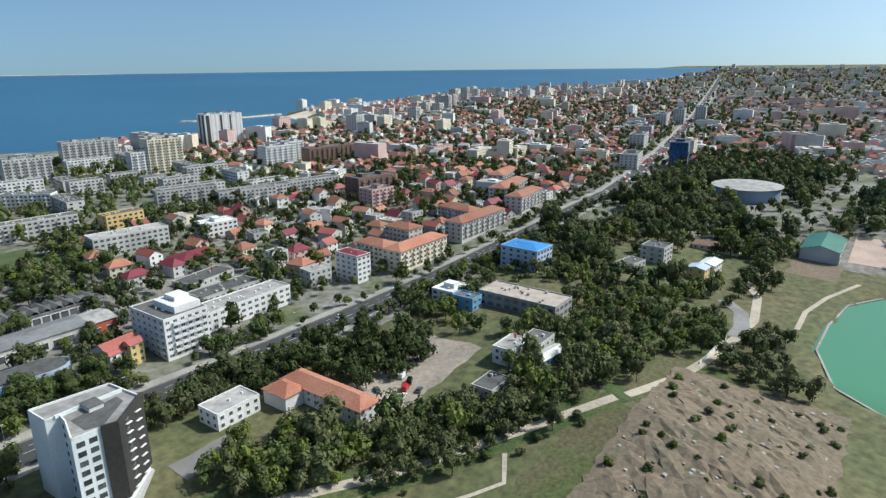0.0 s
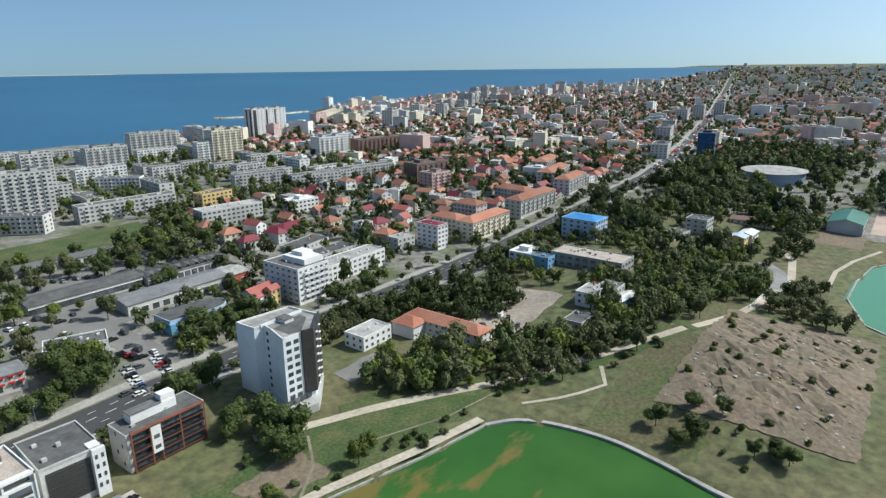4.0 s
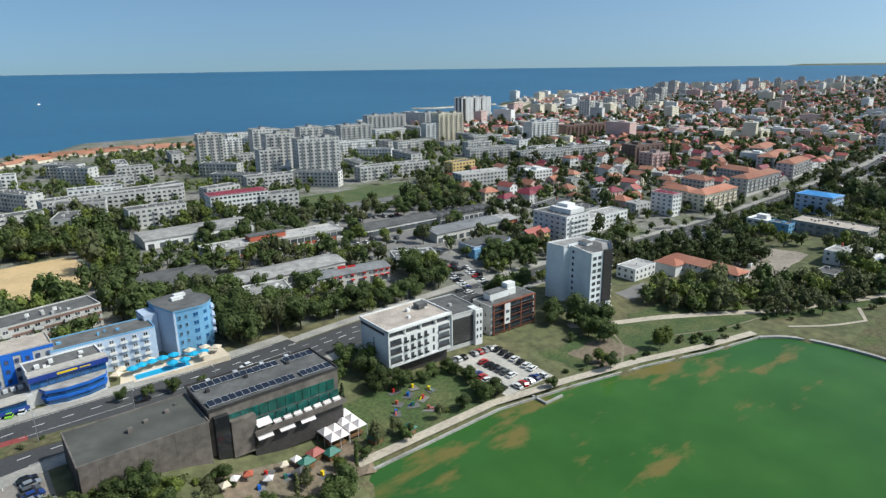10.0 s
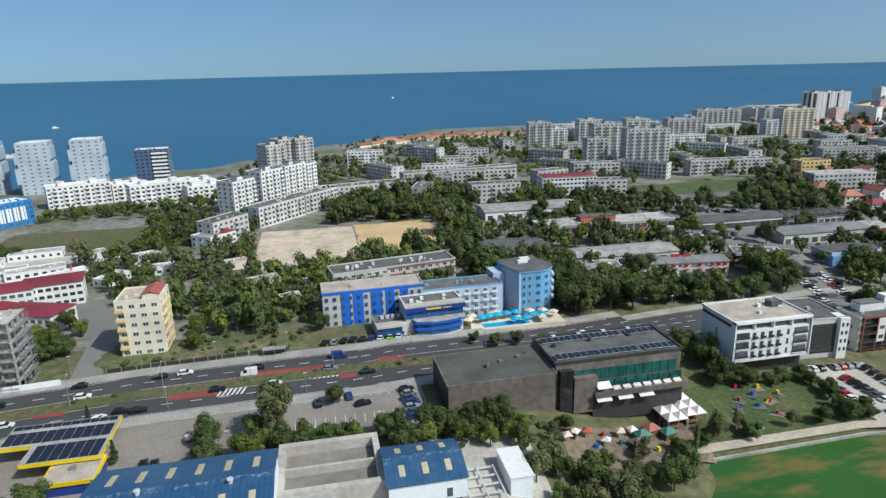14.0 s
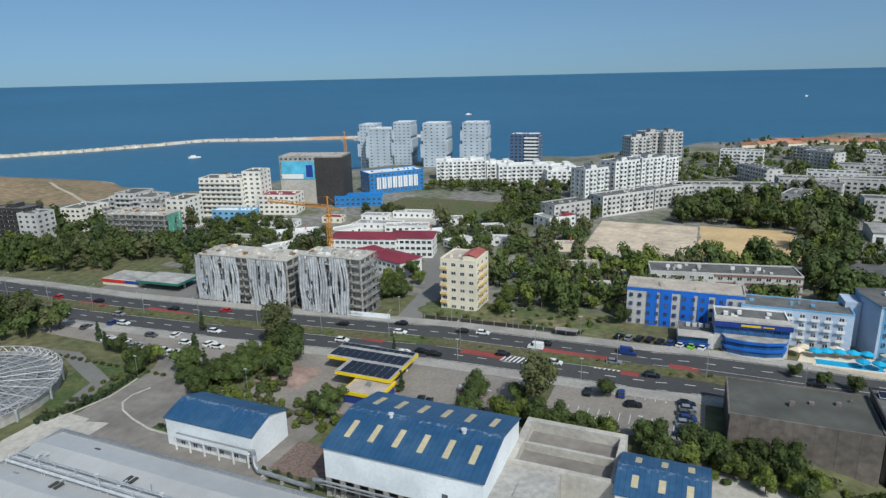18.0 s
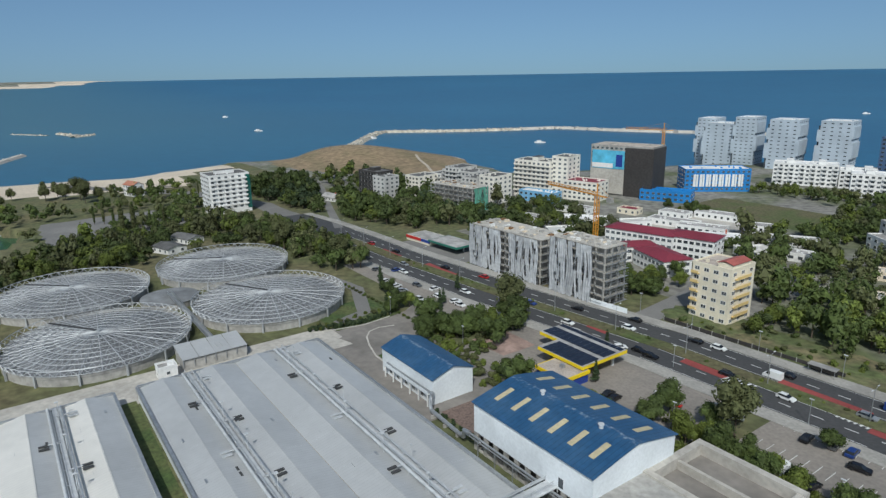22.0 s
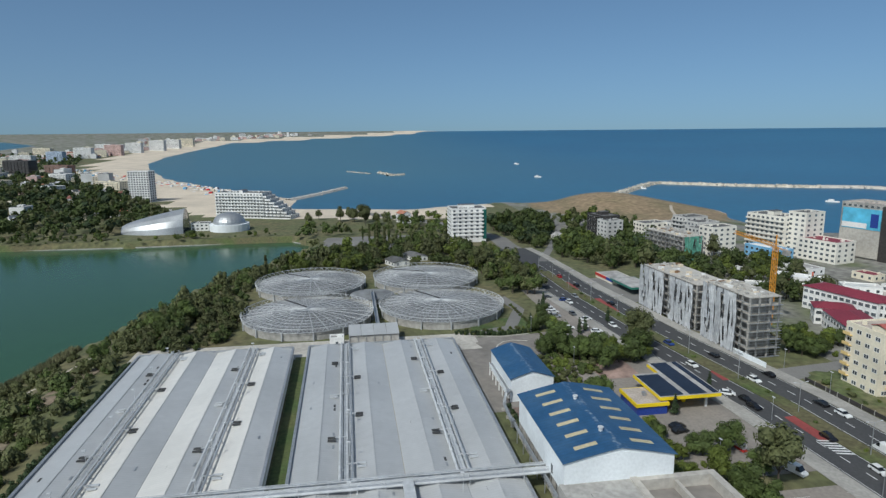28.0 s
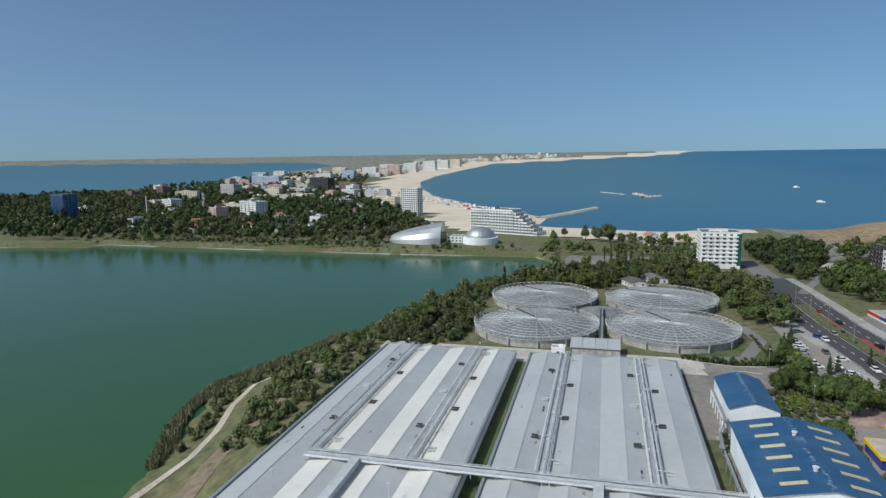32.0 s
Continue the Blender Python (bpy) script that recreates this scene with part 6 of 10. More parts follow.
for f in range(4):
    for b in range(3):
        part("window", window_mesh(1.2, 1.3), None, hb, at=pose(-18.02, 3.2 - 3.2 * b, 1.9 + f * 3.0, 0, 0, 270))
hw = thing("hotel", -121.5, 221, 10.6, 1, "pale blue hotel wing with small white balconies", "hotel")
part("wall", Shape().box(-15.5, -5.5, -3, 15.5, 5.5, 12.6), PALE_BLUE, hw)
part("roof", flat_roof(31, 11, 12.6, 0.3, 4, 9), [BITUMEN, SKY_BLUE], hw)
bal = Shape().box(-1.1, -0.9, -0.15, 1.1, 0, 0, 0, True).box(-1.1, -0.96, 0, 1.1, -0.88, 0.9).mesh("balcony", WHITE)
for f in range(4):
    for b in range(8):
        x = -14 + 28 * (b + 0.5) / 8
        part("window", window_mesh(1.5, 1.5), None, hw, at=pose(x, -5.504, 1.9 + f * 2.95))
        if f:
            part("balcony", bal, None, hw, at=pose(x, -5.5, 0.9 + f * 2.95))
ht = thing("hotel", -94, 224, 8.2, 4, "round-fronted pale blue hotel tower with strip windows", "hotel")
claim(-94, 222, 0, 11, 10)
foot = [(-6.5, -9)] + [(1.5 + 7.5 * math.cos(a), -1.5 + 8.0 * math.sin(a)) for a in np.linspace(-1.75, 0.9, 12)] + [(7, 10), (-9, 8), (-9, 2)]
part("wall", Shape().prism(foot, -3, 18.6), SKY_BLUE, ht)
part("corner_wall", Shape().prism([(-9.1, 1.6), (-6.6, -9.15), (-5.6, -9.0), (-8, 2)], -3, 18.7), PALE_BLUE, ht, "pale lilac corner")
part("roof", Shape().prism([(x * 1.03, y * 1.03) for x, y in foot], 18.6, 19.2, 1, 0), [BITUMEN, SKY_BLUE], ht)
part("roof_unit", Shape().box(-3, 1, 19.2, 1, 3, 20.2).box(-1, 4, 19.2, 3, 6, 20.2), WHITE, ht)
part("stair_tower", Shape().box(-13.5, 0, -3, -9, 8, 16.8), PALE_BLUE, ht)
for f in range(5):
    z = 3.4 + f * 3.0
    for a in np.linspace(-1.65, 0.8, 6):
        x, y = 1.5 + 7.5 * math.cos(a), -1.5 + 8.0 * math.sin(a)
        part("window", window_mesh(1.7, 1.5, SKY_BLUE, BLUE_GLASS), None, ht, at=pose(x, y, z + 0.9, 0, 0, 90 + math.degrees(a)))
    for b in range(2):
        part("window", window_mesh(0.8, 1.4, SKY_BLUE), None, ht, at=pose(-4.6 + 2.2 * b, -9.3, z + 0.9))
for f in range(2, 6):
    s = Shape()
    arc = [(1.5 + 8.6 * math.cos(a), -1.5 + 9.1 * math.sin(a)) for a in np.linspace(-0.6, 0.6, 9)] + [(1.5 + 7.4 * math.cos(a), -1.5 + 7.9 * math.sin(a)) for a in np.linspace(0.6, -0.6, 9)]
    part("balcony", s.prism(arc, f * 3.0 + 0.2, f * 3.0 + 1.1, 0, None, True), PALE_BLUE, ht)
pv = thing("pavilion", -136.5, 206.8, 12.0, 4, "blue and white hotel pavilion with a curved glass front", "pavilion")
claim(-137, 206, 0, 15, 8)
part("wall", Shape().box(-8, -3.2, -3, 12.5, 8, 10.0), GREYP, pv)
part("roof", flat_roof(20.5, 11.2, 10.0, 0.45, 6, 4), [BITUMEN, WHITE], pv, at=pose(2.25, 2.4, 0))
part("roof_edge", Shape().box(-8.4, -4.2, 9.9, 13, -0.6, 10.5, 0, True), PALE_CONCRETE, pv, "pale roof overhang")
part("sign_band", Shape().box(-8.4, -4.3, 8.3, 13.0, -3.2, 9.9, 0, True).box(12.5, -4.3, 8.3, 13.0, 3, 9.9, 0, True), DEEP_BLUE, pv, "deep blue sign band")
part("sign_bar", Shape().box(-1.0, -4.4, 8.8, 4.4, -4.3, 9.4).box(5.0, -4.4, 8.9, 8.0, -4.3, 9.2), YELLOW, pv, "yellow lettering bar")
for k in range(9):
    part("window", Shape().box(-8 + k * 2.28, -3.5, 5.9, -5.85 + k * 2.28, -3.2, 8.1, 0, True), BLUE_GLASS, pv, "blue-tinted glazing")
def bow(g):
    return [(-5.5 - g, -3.2), (-4.6 - g, -5.6 - g), (0, -7.2 - g), (6, -7.2 - g), (10.8 + g, -5.6 - g), (11.8 + g, -3.2)]
part("glass_front", Shape().prism(bow(0), -1, 5.0, 0, None, True), BLUE_GLASS, pv, "curved blue glass front")
for z0, z1, g, m in ((0.0, 0.7, 0.25, GREYP), (2.3, 3.1, 0.45, BRIGHT_BLUE), (4.6, 5.5, 0.55, BRIGHT_BLUE)):
    part("curved_band", Shape().prism(bow(g), z0, z1, 0, None, True), m, pv, "bright blue curved band" if m is BRIGHT_BLUE else "")
part("front_roof", Shape().prism(bow(0.5), 5.5, 5.75, 0, 0, True), PALE_ROOF, pv)
part("wing", Shape().box(-18.5, -4.6, -3, -8, 6, 5.0).box(-18.3, -1.5, 5.0, -8, 5.8, 5.06, 1), [GREYP, BITUMEN], pv, "low dark-roofed side wing")
part("awning", Shape().box(-18.6, -6.4, 4.7, -9.4, -1.6, 5.15, 0, True), PALE_CONCRETE, pv, "pale flat awning")
part("glass_front", Shape().box(-18.2, -5.4, -1, -9.8, -4.6, 4.6), BLUE_GLASS, pv, "blue-tinted glazing")
part("sign_band", Shape().box(-18.6, -6.5, 2.0, -9.4, -6.2, 3.0).box(-18.6, -6.5, -0.2, -15.0, -6.2, 1.2), DEEP_BLUE, pv)
for k in range(4):
    part("roof_unit", Shape().box(-16 + k * 1.9, 1.5, 5.06, -14.8 + k * 1.9, 2.5, 6.1), WHITE_STEEL, pv, "white cooling unit")
deck = thing("pool_terrace", -104, 207.4, 9.6, 0, "raised hotel pool terrace with a beige wall", "terrace")
claim(-104, 207, 0, 19, 6)
part("terrace", Shape().box(-18.5, -4.5, -2, 18, 5.5, 1.6), BEIGE_CANVAS, deck)
part("pool", Shape().box(-12, -3.8, 1.6, 5, 0.4, 1.68), POOL_BLUE, deck, "bright blue swimming pool")
part("pool_rim", Shape().box(-12.4, -4.2, 1.6, 5.4, -3.8, 1.9).box(-12.4, 0.4, 1.6, 5.4, 0.8, 1.9), WHITE, deck)


def parasol(x, y, z, r, m, label, square=False):
    ob = thing("parasol", x, y, z, random.Random(int(x * 10)).uniform(0, 90), label, "parasol", "terrace parasols")
    n = 4 if square else 8
    s = Shape()
    for k in range(n):
        a, b = 2 * math.pi * k / n, 2 * math.pi * (k + 1) / n
        s.face([(r * math.cos(a), r * math.sin(a), 2.3), (r * math.cos(b), r * math.sin(b), 2.3), (0, 0, 3.2)])
        s.face([(r * math.cos(b), r * math.sin(b), 2.05), (r * math.cos(b), r * math.sin(b), 2.3), (r * math.cos(a), r * math.sin(a), 2.3), (r * math.cos(a), r * math.sin(a), 2.05)][::-1])
    part("canopy", s, m, ob)
    part("pole", Shape().tube((0, 0, 0), (0, 0, 3.2), 0.05, 6), STEEL, ob)


for x, y in ((-113, 211.5), (-109.6, 212), (-106, 212.4), (-102.4, 212.6), (-104.5, 206.6), (-100.6, 206.4), (-97, 209), (-93.6, 208.6), (-116, 210.6)):
    parasol(x, y - 1.6, 11.2, 1.9, POOL_BLUE, "bright blue terrace parasol by the pool")
for x, y in ((-121, 209.5), (-119, 212.5), (-110, 214), (-97, 212.8), (-92, 212), (-89, 209.5), (-94.5, 206)):
    parasol(x, y - 1.6, 11.2, 2.2, BEIGE_CANVAS, "beige canvas terrace parasol", True)

# ---- restaurant hall with solar roof ----
RZ = 5.6
r1 = thing("event_hall", -126.5, 157.2, RZ, 0.5, "dark bronze windowless hall with a grey roof", "hall")
claim(-107, 157, 0.5, 36, 11)
part("wall", Shape().prism([(-15, -9.2), (15, -9.2), (15, 9.3), (-15, 9.3)], -3, 14.8), BRONZE, r1)
part("roof", flat_roof(30.4, 18.9, 14.8, 0.3, 4, 2), [mat("dark_felt_roof", (0.090, 0.091, 0.080), 0.92, grain=0.12, scale=0.4, big=0.2, big_scale=0.1), BRONZE], r1, at=pose(0, 0.05, 0))
for k in range(7):
    part("cladding_panel", Shape().box(-14.9 + k * 4.26, -9.42, -2.8, -10.68 + k * 4.26, -9.2, 14.6, 0, True), BRONZE, r1)
for k in range(5):
    part("cladding_panel", Shape().box(-15.25, -9.1 + k * 3.7, -2.8, -15, -5.44 + k * 3.7, 14.6, 0, True), DARKP, r1)
r2 = thing("event_hall", -91.6, 159.3, RZ, 0.5, "dark bronze restaurant hall with green glazing and solar roof", "hall")
part("wall", Shape().box(-19, -8.5, -3, 19, 9, 16.2), BRONZE, r2)
part("roof", flat_roof(38.6, 18, 16.2, 0.5, 3, 6), [BITUMEN, DARKP], r2, at=pose(0, 0.25, 0))
sp = Shape().box(-0.85, -1.3, 0, 0.85, 1.3, 0.07).box(-0.9, -1.36, -0.05, 0.9, -1.3, 0.1, 1).box(-0.9, 1.3, -0.05, 0.9, 1.36, 0.1, 1).box(-0.9, -1.3, -0.05, -0.85, 1.3, 0.1, 1).mesh("solar_panel", [SOLAR, WHITE_STEEL])
for k in range(19):
    for y in (-5.6, 5.6):
        if k != 13:
            part("solar_panel", sp, None, r2, "dark solar panel in a pale frame", at=pose(-17.3 + k * 1.92, y, 16.75, 8))
for k in range(4):
    part("roof_unit", Shape().box(-14 + k * 8, 7, 16.2, -12.8 + k * 8, 8, 17.3), WHITE_STEEL, r2)
for k in range(13):
    part("glazing", Shape().box(-16 + k * 2.6, -8.72, 10.2, -13.6 + k * 2.6, -8.5, 13.4, 0, True), TEAL_GLASS, r2, "green-tinted glazing")
part("terrace_floor", Shape().box(-8.5, -12, 6.2, 19.5, -8.5, 7.0, 0, True).box(-8.5, -12.1, 7.0, 19.5, -11.9, 7.9), BRONZE, r2)
for k in range(8):
    part("terrace_glazing", Shape().box(-8 + k * 3.4, -8.74, 7.1, -4.9 + k * 3.4, -8.5, 9.7, 0, True), TEAL_GLASS, r2, "green-tinted glazing")
part("ground_floor", Shape().box(-8.5, -10.6, -2, 19, -8.5, 6.2), DARKP, r2)
part("side_block", Shape().prism([(-14.2, -10.6), (-7.4, -10.6), (-7.4, -8.5), (-14.2, -8.5)], 1.4, 12.0), BRONZE, r2)
part("glass_tower", Shape().box(-18.2, -10.2, -3, -14.4, -8.4, 14.4), CAR_GLASS, r2, "dark glass lift tower")
part("awning", Shape().face([(-7.6, -11.8, 8.6), (-3.4, -11.8, 8.6), (-3.4, -9.4, 9.6), (-7.6, -9.4, 9.6)]).face([(-7.6, -9.4, 9.5), (-3.4, -9.4, 9.5), (-3.4, -11.8, 8.5), (-7.6, -11.8, 8.5)]), CANVAS, r2, "white terrace awning")
for k in range(7):
    part("terrace_sofa", Shape().box(-2.6 + k * 3.1, -11.2, 7.0, -0.4 + k * 3.1, -10.2, 7.9, 0, True).box(-2.6 + k * 3.1, -10.3, 7.9, -0.4 + k * 3.1, -10.1, 8.3), CANVAS, r2, "white terrace seating")
for k in range(3):
    part("awning", Shape().face([(-8 + k * 6.4, -12.6, 5.2), (-3.6 + k * 6.4, -12.6, 5.2), (-3.6 + k * 6.4, -11.2, 5.9), (-8 + k * 6.4, -11.2, 5.9)]).face([(-8 + k * 6.4, -11.2, 5.8), (-3.6 + k * 6.4, -11.2, 5.8), (-3.6 + k * 6.4, -12.6, 5.1), (-8 + k * 6.4, -12.6, 5.1)]), CANVAS, r2, "white awning")
for cx, cy in ((-78.2, 147.0), (-71.6, 148.4)):
    ob = thing("party_tent", cx, cy, gz(cx, cy), 2, "white peaked canvas party tent on the lawn", "tent", "party tents")
    s = Shape()
    for i in (-1, 1):
        for j in (-1, 0, 1):
            x0, x1, y0, y1 = i * 1.6 - 1.6, i * 1.6 + 1.6, j * 4 - 2, j * 4 + 2
            p = ((x0 + x1) / 2, (y0 + y1) / 2, 4.9)
            for a, b in (((x0, y0), (x1, y0)), ((x1, y0), (x1, y1)), ((x1, y1), (x0, y1)), ((x0, y1), (x0, y0))):
                s.face([(*a, 3.3), (*b, 3.3), p])
    part("canopy", s, CANVAS, ob)
    for x in (-3.1, 0, 3.1):
        for y in (-5.9, -2, 2, 5.9):
            part("pole", Shape().tube((x, y, -0.3), (x, y, 3.3), 0.07, 6), WHITE_STEEL, ob)
    for k in range(5):
        part("table", Shape().box(-2.4, -5 + k * 2.2, 0.3, 2.4, -4 + k * 2.2, 1.0, 0, True), WOOD, ob)
for x, y, m in ((-86, 141.5, RED_TILE), (-82, 139.5, GREEN_ROOF), (-90, 139, GREEN_ROOF), (-68, 138.5, GREEN_ROOF), (-58, 136, GREEN_ROOF), (-93, 135.5, BITUMEN)):
    ob = thing("garden_hut", x, y, gz(x, y), 12, "small wooden garden hut with a pitched roof", "hut", "garden huts")
    part("wall", Shape().box(-1.7, -1.4, -0.5, 1.7, 1.4, 2.2), WOOD, ob)
    part("roof", Shape().hip(-1.7, -1.4, 1.7, 1.4, 2.2, 1.2, 0.5), m, ob)
PLAY = [RED, BRIGHT_BLUE, YELLOW, ORANGE_RED, GREEN_ROOF]
rnd = random.Random(3)
for k, (x, y) in enumerate(((-49, 157), (-46, 153), (-42, 156), (-52, 151), (-48, 147.5), (-43, 149), (-55, 147), (-38, 152), (-45, 143), (-97, 137), (-101, 140), (-105, 135), (-88, 134))):
    ob = thing("play_equipment", x, y, gz(x, y), 40 * k, "colourful playground slide and climbing set on a mat", "playground", "playground sets")
    part("mat", Shape().box(-2.2, -1.6, 0.1, 2.2, 1.6, 0.2), (BITUMEN, BITUMEN, OLD_ASPHALT)[k % 3], ob)
    part("tower", Shape().box(-0.5, -0.4, 0.2, 0.3, 0.4, 1.5), PLAY[k % 5], ob)
    part("slide", Shape().face([(0.3, -0.25, 1.2), (1.7, -0.25, 0.3), (1.7, 0.25, 0.3), (0.3, 0.25, 1.2)]), PLAY[(k + 2) % 5], ob)

# ---- white hotel with black window frames ----
BLACKF = mat("black_frame", (0.02, 0.02, 0.02), 0.5)
WH = 4.0
wh = thing("hotel", -32.8, 171.8, WH, 0, "white five-storey hotel with black windows and pale gravel roof", "hotel")
claim(-24, 173, 0, 24, 11)
part("wall", Shape().box(-13.5, -8.8, 4.7, 13.5, 8.8, 15.0, 0, True).box(-13.5, -7.4, 15.0, 13.5, 8.8, 17.4), WHITE, wh)
part("roof", flat_roof(27.6, 18.2, 17.6, 0.55, 4, 5), [GRAVEL_ROOF, WHITE], wh)
part("roof_unit", Shape().box(6.5, 1.0, 17.6, 10.5, 4.4, 19.6), BITUMEN, wh)
part("side_fin", Shape().box(-13.9, -9.3, 4.5, -13.5, -7, 17.9, 0, True).box(13.5, -9.3, 4.5, 13.9, -7, 17.9, 0, True).box(-13.9, -9.3, 17.3, 13.9, -7.4, 17.9, 0, True).box(-13.5, -9.1, 4.4, 13.5, -8.8, 5.0, 0, True), WHITE, wh)
part("plinth", Shape().box(-13.0, -6.6, -4, 13.2, 8.6, 4.7), DARKP, wh, "dark recessed ground floor")
part("terrace_glazing", Shape().box(-13, -7.55, 15.1, 13, -7.4, 17.0), GLASS, wh)
rail = Shape().box(-0.8, -0.45, -0.05, 0.8, 0, 0.03, 0, True).box(-0.8, -0.5, 0, 0.8, -0.45, 0.75).mesh("balcony", BLACKF)
for f in range(3):
    z = 6.7 + f * 3.2
    for b, x in enumerate((-6.6, -3.7, -0.8, 2.1, 5.6)):
        part("window", window_mesh(1.3 if b < 4 else 0.8, 1.9, BLACKF), None, wh, at=pose(x, -8.804, z))
        if b < 4:
            part("balcony", rail, None, wh, "black balcony rail", at=pose(x + 0.3, -8.85, z - 1.0))
    for x, w in ((-10.6, 4.6), (10.2, 5.0)):
        part("loggia", Shape().box(x - w / 2, -8.84, z - 1.0, x + w / 2, -8.8, z + 1.2, 0).box(x - w / 2, -9.2, z - 1.35, x + w / 2, -8.8, z - 0.95, 1, True).box(x - w / 2, -9.2, z - 0.95, x + w / 2, -9.14, z - 0.15, 2), [GLASS, WHITE, DARKP], wh, "recessed balcony with dark rail")
for x in (-6.5, 0.2, 6.8):
    part("terrace_pier", Shape().box(x - 0.25, -8.8, 15.0, x + 0.25, -7.4, 17.3), WHITE, wh)
part("side_band", Shape().box(-13.56, -8.0, 15.6, -13.5, 8.6, 16.6), DARKP, wh, "dark slot under the roof")
part("wall_slot", Shape().box(-13.56, 0.2, 4, -13.5, 0.6, 13), GLASS, wh)
wa = thing("hotel_annex", -8.3, 177.5, WH, -4, "grey stair block with slatted screen and white tower", "hotel")
part("wall", Shape().box(-7.4, -9, -2, 8.2, 10, 13.2), GREYP, wa)
part("roof", flat_roof(15.8, 19.2, 13.2, 0.4, 3, 1), [BITUMEN, GREYP], wa, at=pose(0.4, 0.5, 0))
for k in range(13):
    part("screen_slat", Shape().box(-6.2, -9.3, 1.6 + k * 0.75, 4.6, -9.0, 1.75 + k * 0.75, 0, True), DARKP, wa)
part("screen", Shape().box(-6.2, -9.08, 1, 4.8, -9.0, 11.5), mat("dark_glass_screen", (0.06, 0.062, 0.06), 0.3), wa)
part("white_tower", Shape().box(5.0, -10.4, -2, 8.4, -5, 13.6), WHITE, wa)
for f in range(4):
    for x in (5.9, 7.5):
        part("window", window_mesh(0.7, 1.3, BLACKF), None, wa, at=pose(x, -10.404, 2.6 + f * 2.9))

# ---- brown office building ----
FRAME_BROWN = mat("rust_brown_frame", (0.20, 0.065, 0.035), 0.7)
bo = thing("office_building", 18.8, 174.6, 3.6, 0, "brown-framed office building with long balconies and a white rooftop room", "office building")
claim(18.8, 174, 0, 14, 7)
part("wall", Shape().box(-13.8, -7.2, -2, 13.8, 8.4, 11.8), GREYP, bo)
part("roof", flat_roof(27.8, 15.8, 11.8, 0.3, 3, 8), [BITUMEN, GREYP], bo, at=pose(0, 0.6, 0))
part("rooftop_room", Shape().box(-9, 0, 11.8, 7, 6, 14.6).box(2, 0.5, 14.6, 7, 5.5, 16.8).box(-9.2, -0.2, 14.6, 1.9, 6.2, 14.9, 1), [WHITE, BITUMEN], bo)
for f in range(4):
    z = 0.3 + f * 2.95
    part("balcony_slab", Shape().box(-12.6, -9.0, z - 0.25, 13.4, -7.2, z, 0, True), FRAME_BROWN, bo, "rust-brown balcony edge")
    if f < 4:
        part("balcony_rail", Shape().box(-12.6, -9.0, z + 0.1, 13.4, -8.94, z + 0.95), CAR_GLASS, bo)
    if f < 4 and z < 11:
        part("glazing", Shape().box(-12.4, -7.32, z + 0.1, 13.2, -7.2, z + 2.5), GLASS, bo)
part("balcony_slab", Shape().box(-12.6, -9.0, 11.8, 13.4, -7.2, 12.2, 0, True), FRAME_BROWN, bo)
for x in (-12.6, -6.4, -3.0, 4.2, 13.0):
    part("pillar", Shape().box(x - 0.25, -9.05, -2, x + 0.25, -8.6, 12.0), FRAME_BROWN, bo)
part("white_panel", Shape().box(-6.2, -9.1, 3.0, -2.8, -8.7, 11.6), WHITE, bo)
for z in (4.8, 8.2):
    part("window", window_mesh(2.0, 1.2, BLACKF), None, bo, at=pose(-4.5, -9.104, z))
for f in range(4):
    part("window", window_mesh(1.0, 1.3, BLACKF), None, bo, at=pose(-13.804, -3 + (f % 2) * 5, 1.8 + f * 2.9, 0, 0, 270))
bo.scale = (0.9, 0.66, 1.0)

# ---- white and black tower ----
TZ = 3.2
tw = thing("tower_block", 0, 0, TZ, 0, "ten-storey white tower with a black patterned side", "tower block")
A, A2, A3, A4 = (57.2, 187), (57.6, 177.2), (61.2, 176.6), (60.6, 172.2)      # step in the west side
E, D, D2, C, B = (57.4, 161.6), (64.2, 161.0), (68.4, 159.6), (80, 169.6), (78.6, 184)
RING = [A, A2, A3, A4, E, D, D2, C, B]
claim(68, 172, 0, 12, 15)
part("wall", Shape().prism(RING, -4, 25.2), WALL_SHEET, tw)
part("roof", Shape().prism([(68 + (x - 68) * 0.97, 173 + (y - 173) * 0.97) for x, y in RING], 25.2, 25.3), PALE_ROOF, tw)


def parapet_along(pts, z0, z1, t, m, parent, name="parapet"):
    s = Shape()
    for p, q in zip(pts, pts[1:] + pts[:1]):
        d = math.hypot(q[0] - p[0], q[1] - p[1])
        nx, ny = -(q[1] - p[1]) / d * t, (q[0] - p[0]) / d * t
        s.prism([p, q, (q[0] + nx, q[1] + ny), (p[0] + nx, p[1] + ny)], z0, z1)
    part(name, s, m, parent)


parapet_along(RING, 25.2, 25.9, 0.4, WHITE, tw)
part("rooftop_room", Shape().box(67, 172, 25.3, 71, 177, 26.6).box(66.8, 171.8, 26.6, 71.2, 177.2, 26.8, 1), [WHITE, BITUMEN], tw)
part("roof_wall", Shape().box(60, 176.4, 25.3, 78.5, 176.9, 26.3), WALL_SHEET, tw)
part("dark_roof", Shape().prism([(62, 164), (66, 162.5), (76, 171), (76, 175), (62, 172)], 25.3, 25.36), BITUMEN, tw)


